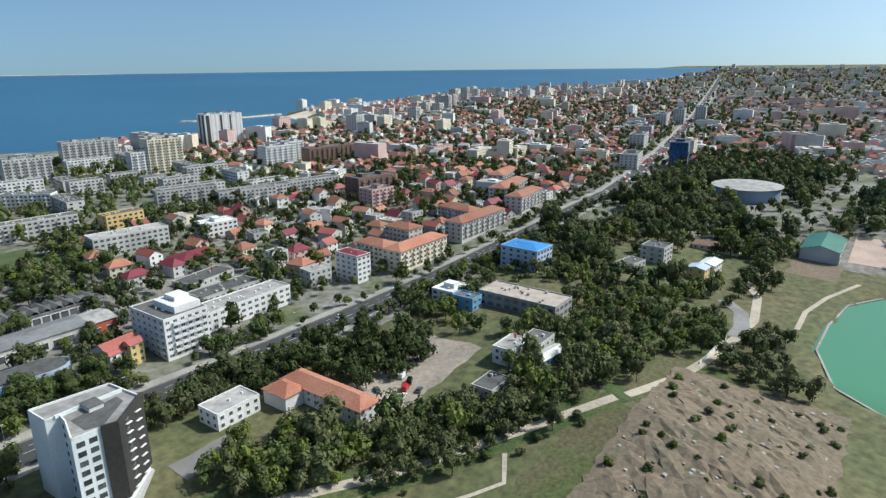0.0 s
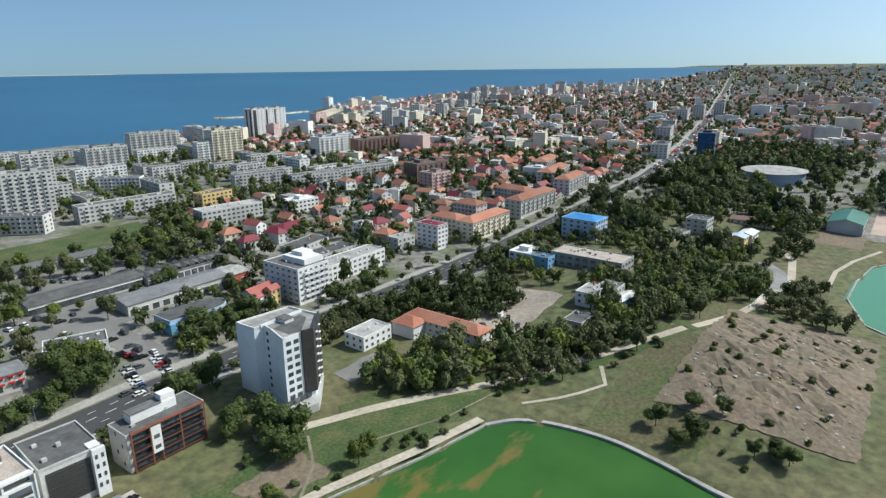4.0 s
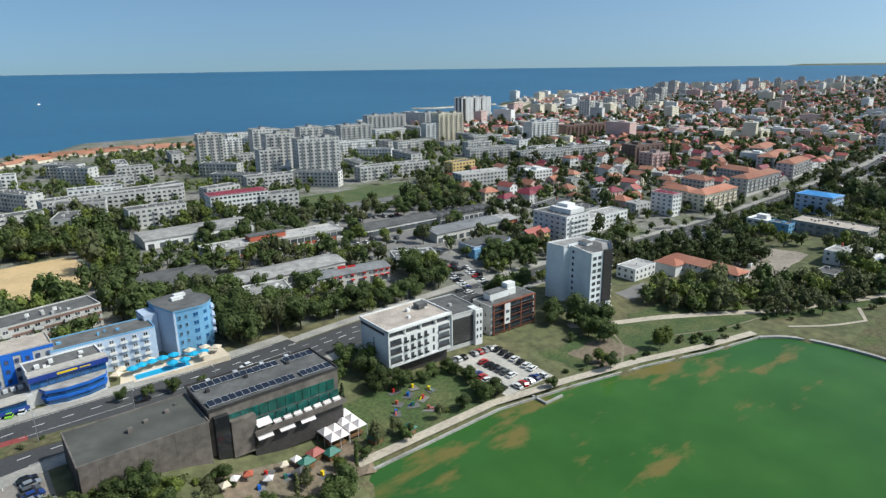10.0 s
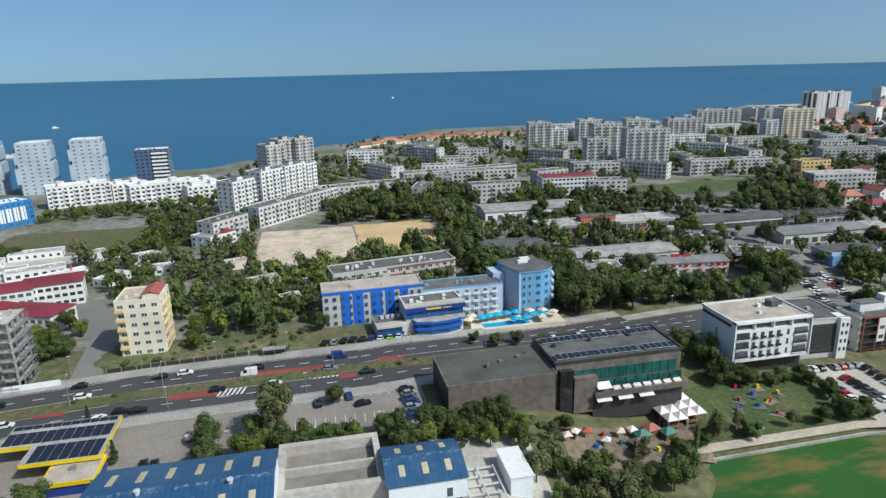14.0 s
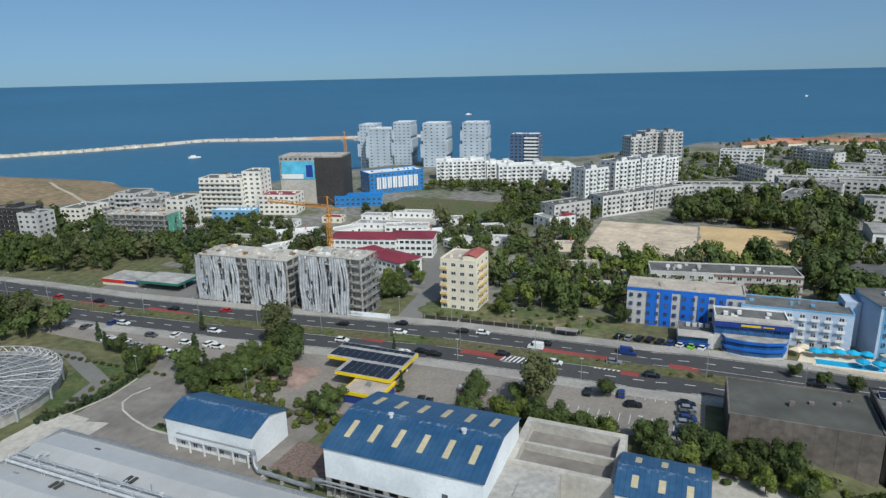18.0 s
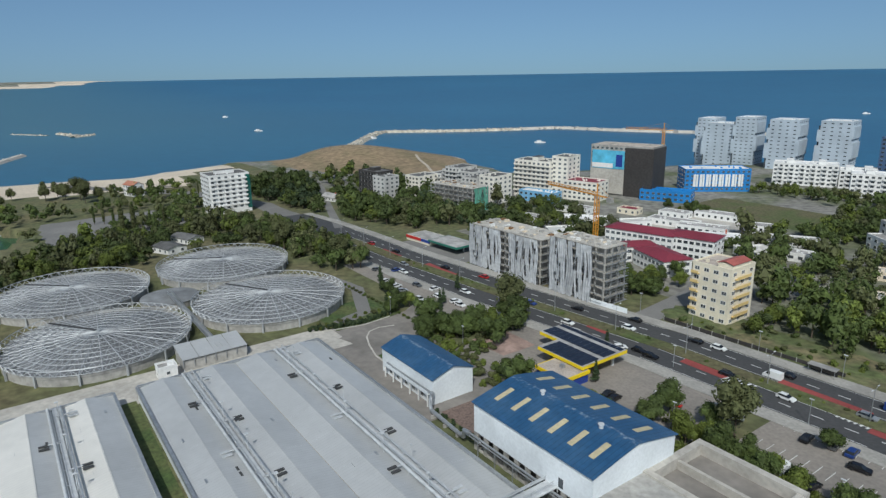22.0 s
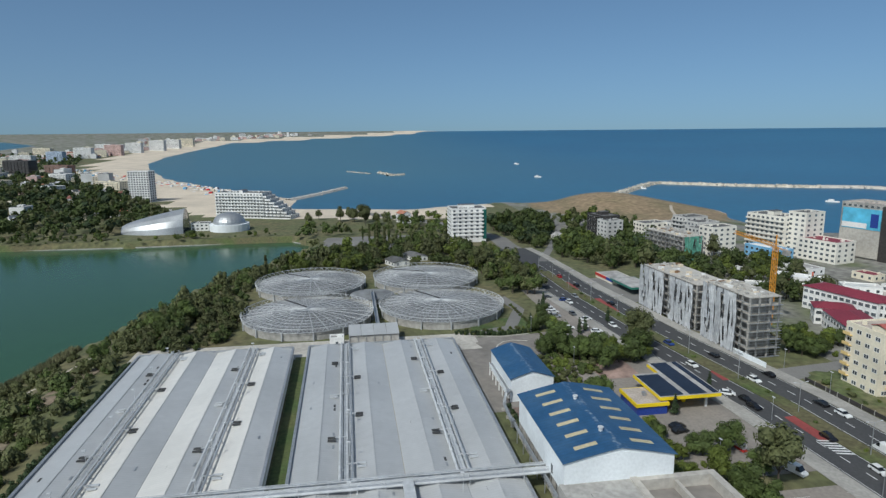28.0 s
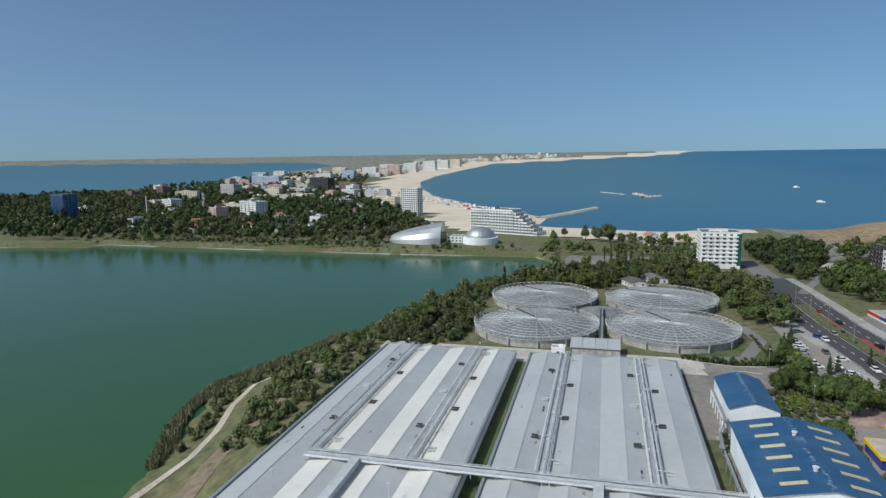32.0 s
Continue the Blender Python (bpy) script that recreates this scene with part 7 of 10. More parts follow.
def wall_windows(parent, p, q, z0, floors, fh, n, w, h, frame_mat=None, u0=0.0, u1=1.0, name="window", mesh=None):
    turn = math.degrees(math.atan2(q[1] - p[1], q[0] - p[0]))
    for f in range(floors):
        for b in range(n):
            u = u0 + (u1 - u0) * (b + 0.5) / n
            x, y = p[0] + (q[0] - p[0]) * u, p[1] + (q[1] - p[1]) * u
            part(name, mesh or window_mesh(w, h, frame_mat), None, parent, at=pose(x, y, z0 + f * fh, 0, 0, turn) @ pose(0, -0.01, 0))


wall_windows(tw, E, D, 3.4, 8, 2.85, 2, 2.0, 1.5, BLACKF, 0.08, 0.98)
wall_windows(tw, A3, A4, 3.4, 8, 2.85, 1, 1.2, 1.3, BLACKF)
part("black_side", Shape().prism([(64.6, 161.0), (64.5, 160.4), (68.5, 158.9), (80.6, 169.2), (80, 169.6), (68.4, 159.6)], 3.0, 26.6), DARKP, tw, "black clad side wall")
ct = math.degrees(math.atan2(C[1] - D2[1], C[0] - D2[0]))
fin = Shape().box(-1.7, -0.6, -0.14, 1.7, 0, 0.14, 0, True).mesh("balcony_fin", WHITE)
for f in range(8):
    for b in range(2):
        u = 0.3 + 0.42 * b
        x, y = D2[0] + (C[0] - D2[0]) * u, D2[1] + (C[1] - D2[1]) * u
        part("window", window_mesh(2.2, 1.4, BLACKF), None, tw, at=pose(x, y, 4.4 + f * 2.85, 0, 0, ct) @ pose(0, -0.62, 0))
        part("balcony_fin", fin, None, tw, "slanting pale balcony edge", at=pose(x, y, 3.2 + f * 2.85, 0, 0, ct) @ pose(0, -0.6, 0, 0, 14))
part("plinth", Shape().prism([(56.8, 172), (55.4, 160.2), (57.6, 157.0), (65.4, 155.2), (68.9, 158.0), (80.8, 169.2), (79, 176)], -5, 0.6), GREYP, tw, "grey plinth")
for k in range(4):
    part("ground_window", Shape().box(-1.3, -0.12, -1.0, 1.3, 0.05, 0.9), GLASS, tw, at=pose(58.2 + k * 2.6, 161.0 - k * 0.25, 1.9))

# ---- town beside the boulevard ----


def house(x, y, rz, L, W, floors, wall, roof, label, style="hip", rise=2.2, category="house", group="houses", z=None, claimed=True, win=True):
    z = gz(x, y) if z is None else z
    ob = thing("house", x, y, z, rz, label, category, group)
    if claimed:
        claim(x, y, rz, L / 2, W / 2)
    H = floors * 2.9 + 0.3
    s = Shape().box(-L / 2, -W / 2, -3, L / 2, W / 2, H)
    if style == "gable":
        for xx in (-L / 2, L / 2):
            f = [(xx, -W / 2, H), (xx, W / 2, H), (xx, 0, H + rise - 0.1)]
            s.face(f if xx > 0 else f[::-1])
    part("wall", s, wall, ob)
    if style == "hip":
        r = Shape().hip(-L / 2, -W / 2, L / 2, W / 2, H, rise)
    elif style == "gable":
        r = Shape().gable(-L / 2, -W / 2, L / 2, W / 2, H, rise)
    else:
        r = flat_roof(L, W, H + 0.01, 0.35, 2, int(abs(x + y * 3)))
    part("roof", r, [roof, wall], ob)
    if win:
        j = Shape()
        for side, n in (("s", max(2, int(L / 3.4))), ("w", max(1, int(W / 3.6))), ("e", max(1, int(W / 3.6)))):
            facade(ob, L, W, side, 0.2, floors, 2.9, n, 1.3, 1.3, None, None, j)
        tagged(part("glazing", j, [WHITE, GLASS], ob), kind="stuff")
    if rise > 2 and int(x * 3 + y) % 3 == 0:
        part("chimney", Shape().box(L * 0.2, -0.4, H + rise * 0.4, L * 0.2 + 0.7, 0.3, H + rise + 0.7), ORANGE_RED, ob)
    return ob


h8 = apartment("hotel", 133.5, 245, 0, 20, 26, 6, WHITE, "white seven-storey hotel with stacked balconies and roof terrace", near=True, ground_z=4.2, bays=6, heads=0, category="hotel", balconies=(1, 2, 3, 4, 5), roof=BITUMEN)
part("upper_storey", Shape().box(-3, -10, 18, 9, 6, 20.8).box(1, -4, 20.8, 8, 4, 22.6), WHITE, h8)
for f in range(1, 6):
    for b in range(2):
        part("balcony", Shape().box(-11.1, -12 + b * 4.6, f * 2.9 + 0.2, -10, -8.4 + b * 4.6, f * 2.9 + 0.35, 0, True).box(-11.1, -12 + b * 4.6, f * 2.9 + 0.35, -11.0, -8.4 + b * 4.6, f * 2.9 + 1.3), WHITE, h8)
apartment("school_building", 171, 250, 0, 53, 14, 3, WHITE, "white three-storey wing with a long grey roof", near=True, ground_z=4.4, bays=14, heads=0, category="school", roof=PALE_ROOF, win=(2.2, 1.5))
apartment("school_building", 178, 271, 0, 34, 14, 2, GREYP, "grey two-storey wing with a flat roof", category="school", heads=0)
house(111, 247, 8, 15, 12, 2, WHITE, RED_TILE, "white and yellow villa with a red tiled roof", "gable", 3.4)
v = house(114.5, 241, 8, 6, 5, 3, YELLOW_P, RED_TILE, "yellow bay of the villa with arched balconies", "gable", 1.6, claimed=False)
cv = thing("office_building", 79, 251, 6.5, 0, "low blue and white office with a curved front", "office building")
claim(79, 251, 0, 16, 8)
arc = [(-15, -6), (-4, -7)] + [(6 + 9 * math.cos(a), -1 + 7 * math.sin(a)) for a in np.linspace(-1.6, 0.9, 8)] + [(8, 7), (-15, 7)]
part("wall", Shape().prism(arc, -3, 6.4), PALE_BLUE, cv)
part("white_band", Shape().prism([(x * 1.01, y * 1.01) for x, y in arc], 3.0, 3.7, 0, None, True), WHITE, cv)
part("roof", Shape().prism([(x * 0.97, y * 0.95) for x, y in arc], 6.4, 6.5), BITUMEN, cv)
for a in np.linspace(-1.4, 0.7, 7):
    for z in (1.8, 4.8):
        part("window", window_mesh(1.5, 1.4, None, BLUE_GLASS), None, cv, at=pose(6 + 9 * math.cos(a), -1 + 7 * math.sin(a), z, 0, 0, 90 + math.degrees(a)))
part("entrance_block", Shape().box(-15.6, -7.5, -2, -9, -2, 5.0), SKY_BLUE, cv)


def long_shed(x0, y0, x1, y1, h, wall, roof, label, name="shed", saw=False, doors=6, z=None, rise=1.4):
    x, y = (x0 + x1) / 2, (y0 + y1) / 2
    z = gz(x, y) if z is None else z
    ob = thing(name, x, y, z, 0, label, "shed", "works sheds")
    a, b = (x1 - x0) / 2, (y1 - y0) / 2
    claim(x, y, 0, a, b)
    s = Shape().box(-a, -b, -3, a, b, h)
    for xx in (-a, a):
        f = [(xx, -b, h), (xx, b, h), (xx, 0, h + rise - 0.1)]
        s.face(f if xx > 0 else f[::-1])
    part("wall", s, wall, ob)
    part("roof", Shape().gable(-a, -b, a, b, h, rise, 0.5), roof, ob)
    n = doors
    dm = Shape().box(-1.6, -0.08, 0, 1.6, 0.02, 2.8).box(-1.8, -0.12, 2.8, 1.8, 0.02, 3.0, 1).mesh("door", [GLASS, WHITE])
    for k in range(n):
        part("door", dm, None, ob, "dark workshop door", at=pose(-a + 2 * a * (k + 0.5) / n, -b, 0.1))
    if saw:
        for k in range(int(2 * a / 5)):
            part("roof_monitor", Shape().gable(-a + k * 5 + 0.4, -b, -a + k * 5 + 4.4, b, h + rise * 0.6, 1.1, 0.1, along="y"), roof, ob)
    return ob


FACT = mat("factory_wall", (0.56, 0.54, 0.50), 0.88, grain=0.1, big=0.14)
fb = thing("factory_building", -18, 316, 9.6, -1, "long factory block with orange-red spandrels and a flat roof", "factory")
claim(-18, 316, 0, 40, 9)
part("wall", Shape().box(-38, -7.5, -3, 38, 7.5, 9.0), FACT, fb)
part("roof", flat_roof(76.6, 15.6, 9.0, 0.5, 9, 4), [PALE_ROOF, FACT], fb)
for k in range(19):
    u = -38 + 76 * (k + 0.5) / 19
    part("window_bay", Shape().box(u - 1.75, -7.62, 5.4, u + 1.75, -7.5, 7.8, 0).box(u - 1.75, -7.66, 3.8, u + 1.75, -7.5, 5.3, 1), [GLASS, ORANGE_RED if k % 3 else WHITE], fb, "window over an orange-red panel")
    part("pier", Shape().box(u - 2.05, -7.8, -1, u - 1.8, -7.5, 8.4), WHITE, fb)
part("brick_room", Shape().box(-14, -2, 9, 6, 5, 11.6).box(-14.2, -2.2, 11.6, 6.2, 5.2, 11.8, 1), [ORANGE_RED, BITUMEN], fb, "red brick rooftop room")
long_shed(-80, 259, -7, 276, 4.6, FACT, PALE_ROOF, "long low works hall with a pale felt roof", doors=14)
long_shed(-74, 356, -13, 379, 5.2, WHITE, PALE_ROOF, "white works hall with a patched pale roof", doors=10)
long_shed(-96, 276, -64, 300, 4.2, FACT, BITUMEN, "low works hall with a dark felt roof", doors=4)
long_shed(32, 303, 84, 318, 4.6, FACT, BITUMEN, "long grey garage row with a dark roof", saw=False, doors=16)
long_shed(85, 300, 132, 313, 4.4, FACT, BITUMEN, "long shed with a ribbed dark roof", saw=True, doors=12)
long_shed(60, 272, 112, 288, 5.4, FACT, DULL_SHEET, "grey depot hall with a ribbed metal roof", doors=10)
long_shed(112, 272, 124, 288, 5.8, ORANGE_RED, PALE_ROOF, "red-walled end of the depot", doors=2)
long_shed(44, 362, 100, 374, 4.0, FACT, BITUMEN, "low garage row beside the field", doors=12)
ro = long_shed(-33, 244, 9, 255, 6.2, FACT, DULL_SHEET, "two-storey works office with red awnings and a roof sign", doors=7, rise=1.0)
ro.matrix_basis = pose(-12.5, 250.2, gz(-12, 248), 0, 0, -7.5)
for k in range(14):
    u = -19.5 + k * 3.0
    part("window", window_mesh(1.5, 1.3), None, ro, at=pose(u, -5.51, 4.7))
    if k in (4, 5, 7, 9, 11, 12, 13):
        part("awning", Shape().box(-0.9, -0.9, 0, 0.9, 0, 0.5, 0, True), RED, ro, "red window awning", at=pose(u, -5.52, 5.3))
        part("awning", Shape().box(-0.9, -0.9, 0, 0.9, 0, 0.5, 0, True), RED, ro, "red window awning", at=pose(u, -5.52, 2.7))
part("roof_sign", Shape().box(-3.5, -0.1, 7.3, 0.5, 0.1, 8.6).box(1.2, -0.1, 7.3, 5.5, 0.1, 8.2).box(-3.5, 0.1, 6.8, 5.5, 0.2, 7.2), RED, ro, "red lettering bars on a frame")
apartment("works_office", -53, 246, -10, 18, 13, 2, WHITE, "white two-storey works office", heads=0, roof=PALE_ROOF, category="office building")
apartment("works_office", 29.5, 253, -22, 22, 12, 2, WHITE, "white works office with a grey roof", heads=0, category="office building")
gb = apartment("apartment_block", -142, 258, 10, 53, 13, 3, PANEL, "grey three-storey block with enclosed balconies and roof dishes", near=True, ground_z=12.6, bays=16, heads=0, roof=BITUMEN, balconies=(0, 1, 2, 5, 6, 9, 12), group="grey blocks")
for f in range(4):
    part("spandrel", Shape().box(-4, -6.62, f * 2.9 - 0.4, 26.5, -6.5, f * 2.9 + 0.5), BROWN_P, gb, "maroon band between the windows")
for u in (-20, -16, 3, 12):
    dish = Shape().tube((u, -3, 9.2), (u, -3, 10.6), 0.07, 5)
    dish.prism([(u + 0.75 * math.cos(k * math.pi / 6), -3.2 + 0.2 * math.sin(k * math.pi / 6)) for k in range(12)], 10.2, 11.5)
    part("satellite_dish", dish, WHITE, gb, "white satellite dish")
house(113.5, 177, 0, 17, 11, 2, WHITE, PALE_ROOF, "white two-storey house with a flat roof", "flat")
oh = thing("long_house", 140, 154.5, 4.0, 0, "long white building with an orange tiled hipped roof", "building")
claim(138, 154, 0, 10, 22)
part("wall", Shape().box(-6, -20, -3, 4, 20, 5.4).box(-14, 8, -3, -6, 20, 5.0), WHITE, oh)
part("roof", Shape().hip(-6, -20, 4, 20, 5.4, 2.6, 0.6), TILE, oh)
part("roof", Shape().hip(-14, 8, -4, 20, 5.0, 2.4, 0.6), TILE, oh)
j = Shape()
for side in "wes":
    facade(oh, 10, 40, side, 0.4, 2, 2.6, 12 if side != "s" else 3, 1.1, 1.2, None, None, j, off=0)
tagged(part("glazing", j, [WHITE, GLASS], oh, at=pose(-1, 0, 0)), kind="stuff")
ru = thing("derelict_building", 251, 138, 7.6, 0, "derelict concrete building with rubble and weeds on its roof", "derelict building")
claim(251, 138, 0, 9, 21)
part("wall", Shape().box(-8.5, -20.5, -3, 8.5, 20.5, 7.4), CONCRETE, ru)
part("roof", flat_roof(17, 41, 7.4, 0.5, 14, 2), [GRAVEL_ROOF, CONCRETE], ru)
j = Shape()
facade(ru, 17, 41, "w", 0.5, 2, 3.4, 9, 2.6, 1.6, CONCRETE, None, j)
facade(ru, 17, 41, "s", 0.5, 2, 3.4, 4, 2.6, 1.6, CONCRETE, None, j)
tagged(part("glazing", j, [CONCRETE, GLASS], ru), kind="stuff")
apartment("villa", 244, 176, 0, 15, 13, 2, WHITE, "white modern villa with flat roofs", heads=1, roof=WHITE, category="villa", win=(2.4, 1.5))
apartment("shop", 236, 161, 0, 8, 12, 2, SKY_BLUE, "pale blue flat-roofed shop", heads=0, category="shop")
house(203, 117, 0, 14, 9, 2, WHITE, PALE_ROOF, "small white house with a flat roof", "flat")
house(207, 103, -8, 18, 6, 1, SKY_BLUE, SHEET_B, "low blue workshop with a sheet roof", "gable", 1.0)
house(217, 113, 0, 12, 10, 1, GREYP, BITUMEN, "low open-sided shed with a dark roof", "flat")
house(180, 112, 0, 13, 9, 1, GREYP, BITUMEN, "low grey shed with a flat roof", "flat")
bl = apartment("apartment_block", 309, 169.5, -2, 17, 24, 4, PALE_BLUE, "pale blue four-storey house with a bright blue roof", heads=0, near=False)
part("roof_cover", Shape().hip(-8.5, -12, 8.5, 12, 12.3, 1.6, 0.5), mat("bright_blue_tile", (0.05, 0.26, 0.60), 0.5, grain=0.12), bl, "bright blue hipped roof")
pk = apartment("apartment_block", 245, 245, -3, 10, 18, 5, WHITE, "narrow white five-storey block of flats with a brown roof", heads=0)
part("roof_cover", Shape().hip(-5, -9, 5, 9, 15.2, 1.4, 0.4), MAROON, pk)
for x, y, rz, L, W, fl in ((288, 234, 0, 45, 14, 4), (273, 252, 88, 22, 13, 4), (301, 254, 88, 20, 13, 5), (357, 236, 0, 54, 14, 4), (366, 256, 82, 30, 14, 4), (432, 240, 6, 42, 14, 4), (455, 268, 10, 52, 15, 4), (500, 300, 12, 46, 15, 4)):
    tb = apartment("apartment_block", x, y, rz, L, W, fl, CREAM if x < 300 else PANEL, "four-storey block with balconies and an orange tiled roof", balconies=range(1, int(L / 3.3), 2), heads=0, group="tiled blocks")
    part("roof_cover", Shape().hip(-L / 2, -W / 2, L / 2, W / 2, fl * 2.9 + 0.9, 2.8, 0.7), TILE, tb, "orange tiled hipped roof")
apartment("school_building", 186, 376, -8, 44, 14, 4, PANEL, "long white school block with square windows and pale roof", heads=0, category="school", roof=PALE_ROOF, bays=13)
apartment("apartment_block", 210, 430, 0, 26, 12, 4, YELLOW_P, "ochre four-storey block of flats", heads=0)
apartment("villa", 240, 366, -8, 24, 14, 3, WHITE, "white modern block with a stepped roof", heads=1, roof=WHITE, category="villa")
house(201, 330, 0, 26, 17, 1, GREYP, MAROON, "low hall with a brown hipped roof", "hip", 2.4)
house(184, 297, 10, 30, 14, 1, GREYP, BITUMEN, "low hall with a grey roof", "flat")
long_shed(428, 25, 468, 46, 6.0, GREYP, GREEN_ROOF, "sports hall with a green sheet roof", rise=3.0, doors=6)
apartment("house_block", 365, 113, -4, 13, 14, 3, GREYP, "grey three-storey house among trees", heads=0, category="house")
house(355, 86, -4, 9, 10, 2, YELLOW_P, PALE_BLUE, "yellow two-storey house with a pale blue roof", "gable", 1.2)
house(368, 83, -4, 14, 9, 2, IVORY, WALL_SHEET, "cream house with a white sheet roof", "gable", 1.2)
house(341, 121, -12, 20, 10, 1, GREYP, BITUMEN, "low grey building with a flat roof", "flat")
house(411, 90, 6, 13, 27, 1, CREAM, BROWN_P, "low pavilion with a brown hipped roof", "hip", 1.6)
sp = thing("sports_arena", 556, 104, 12.5, 0, "round pale sports arena with a shallow roof", "arena")
claim(556, 104, 0, 32, 32)
oval = [(26 * math.cos(k * math.pi / 20), 25 * math.sin(k * math.pi / 20)) for k in range(40)]
part("wall", Shape().prism(oval, -2, 11), mat("blue_grey_cladding", (0.26, 0.33, 0.42), 0.6, grain=0.08), sp)
s = Shape()
for k in range(40):
    a, b = oval[k], oval[(k + 1) % 40]
    s.face([(a[0] * 1.08, a[1] * 1.08, 11), (b[0] * 1.08, b[1] * 1.08, 11), (b[0] * 0.3, b[1] * 0.3, 12.4), (a[0] * 0.3, a[1] * 0.3, 12.4)])
s.face([(x * 0.3, y * 0.3, 12.4) for x, y in oval])
part("roof", s, PALE_ROOF, sp)

# school with maroon roofs, villas and low buildings beyond the building site
for x, y, rz, L, W, fl in ((-298, 262, 14, 32, 13, 3), (-277, 270, 14, 21, 14, 3), (-274, 243, -20, 22, 13, 2), (-290, 248, 60, 14, 9, 2)):
    sb = apartment("school_building", x, y, rz, L, W, fl, WHITE, "white school building with a maroon pitched roof", heads=0, category="school", group="school buildings", bays=int(L / 2.6))
    part("roof_cover", Shape().hip(-L / 2, -W / 2, L / 2, W / 2, fl * 2.9 + 1.0, 1.6, 0.5), MAROON, sb, "maroon sheet roof")
for x, y, rz, L, W in ((-262, 320, 30, 28, 8), (-300, 312, 20, 24, 9), (-244, 300, 10, 18, 8)):
    apartment("school_annex", x, y, rz, L, W, 1, WHITE, "low white building with a flat pale roof", heads=0, roof=PALE_ROOF, category="school")
for x, y, L, W in ((-196, 268, 14, 10), (-184, 284, 12, 9), (-200, 290, 10, 8), (-175, 262, 8, 6), (-182, 244, 12, 7), (-210, 300, 10, 8)):
    house(x, y, 20, L, W, 1, BEIGE_CANVAS, PALE_ROOF, "small old house with a pale flat roof", "flat", group="old houses")

for k, (x, y, L, W) in enumerate(((-346, 236, 22, 10), (-322, 232, 18, 9), (-338, 258, 26, 12), (-310, 278, 20, 9), (-352, 282, 24, 10), (-330, 296, 16, 9), (-372, 262, 14, 10), (-286, 300, 24, 10), (-262, 292, 14, 8), (-318, 314, 26, 9))):
    house(x, y, 12 + 25 * (k % 3), L, W, 1, WHITE, (PALE_ROOF, WHITE, SHEET_B)[k % 3], "low white workshop with a pale flat roof", "flat", group="low white workshops")
# hotels and towers towards the sea
bb = apartment("office_building", -366, 425, 50, 43, 18, 5, AZURE, "bright blue hall with a white arched screen", heads=0, roof=WHITE, category="hall")
for k in range(8):
    part("white_arch", Shape().box(-16 + k * 4.2, -9.6, 3.6, -14.4 + k * 4.2, -9.0, 11.8).box(-14 + k * 4.2, -9.6, 3.6, -12.9 + k * 4.2, -9.0, 11.8), WHITE, bb)
apartment("pool_hall", -363, 370, 23, 31, 14, 2, AZURE, "low blue sports building", heads=0, roof=AZURE, category="hall")
uh = apartment("unfinished_hotel", -395, 369, 15, 43, 20, 11, CONCRETE, "unfinished hotel shell half wrapped in black netting", heads=0, roof=GRAVEL_ROOF, category="building site")
part("netting", Shape().box(3, -10.7, 0, 21.9, -10.2, 31.8, 0, True).box(21.6, -10.4, 0, 22.1, 10.4, 31.8, 0, True), DARKP, uh, "black safety netting")
part("poster", Shape().box(-20, -11.0, 17.5, 2.8, -10.5, 29.5, 0, True).box(-20, -11.06, 18, -5, -11.0, 21, 1).box(-3, -11.06, 19, 1.5, -11.0, 27, 2), [mat("poster_blue", (0.10, 0.42, 0.60), 0.7, grain=0.2, scale=0.2), WHITE, DEEP_BLUE], uh, "large blue advertising poster")
part("blank_panel", Shape().box(-21, -10.9, 1, 2.9, -10.4, 17.3, 0, True), PALE_CONCRETE, uh)
apartment("hotel", -434, 325, 14, 28, 16, 8, IVORY, "cream eight-storey hotel with recessed balconies", heads=1, category="hotel", balconies=range(0, 8))
apartment("hotel", -416, 333, 14, 12, 16, 9, IVORY, "tall cream stair tower of the hotel", heads=0, category="hotel")
apartment("hotel", -399, 334, 14, 24, 16, 4, IVORY, "lower hotel wing with a dark mansard", heads=0, category="hotel", roof=MAROON)
apartment("pavilion", -414, 308, 14, 26, 10, 2, SKY_BLUE, "low blue-white pavilion with a curved roof", heads=0, roof=WHITE, category="pavilion")
for k in range(6):
    apartment("terraced_hotel", -506 + k * 13, 300 - k * 3 + (k % 2) * 4, 10, 14, 20 - k, 7 - abs(k - 2), PANEL, "grey stepped hotel with continuous balconies", heads=0, category="hotel", balconies=range(4), group="stepped hotel wings", claimed=True)
apartment("terraced_hotel", -510, 280, 10, 14, 20, 5, IVORY, "pale yellow end wing of the stepped hotel", heads=0, category="hotel", group="stepped hotel wings")
apartment("terraced_hotel", -430, 284, 10, 12, 18, 6, IVORY, "pale yellow end wing of the stepped hotel", heads=0, category="hotel", group="stepped hotel wings")
unfinished(-432, 256, 10, 36, 15, 5, "five-storey block under construction with green netting", GREEN_NETS, 1)
apartment("villa", -522, 248, 10, 22, 14, 7, DARKP, "black and white modern apartment house", heads=1, category="apartment house")
apartment("villa", -504.5, 246, 10, 13, 13, 6, GREYP, "grey modern apartment house", heads=0, category="apartment house")
fh = apartment("hotel", -555, 149.5, 0, 20, 27, 8, WHITE, "white eight-storey hotel with balconies and a green glass corner", heads=1, category="hotel", ground_z=7.0)
for f in range(1, 8):
    for b in range(6):
        part("balcony", Shape().box(10, -12.5 + b * 4.2, f * 2.9 + 0.1, 11.2, -9.6 + b * 4.2, f * 2.9 + 1.1), WHITE, fh)
part("glass_corner", Shape().box(6.5, 11, 0.2, 10.3, 13.8, 23), TEAL_GLASS, fh)
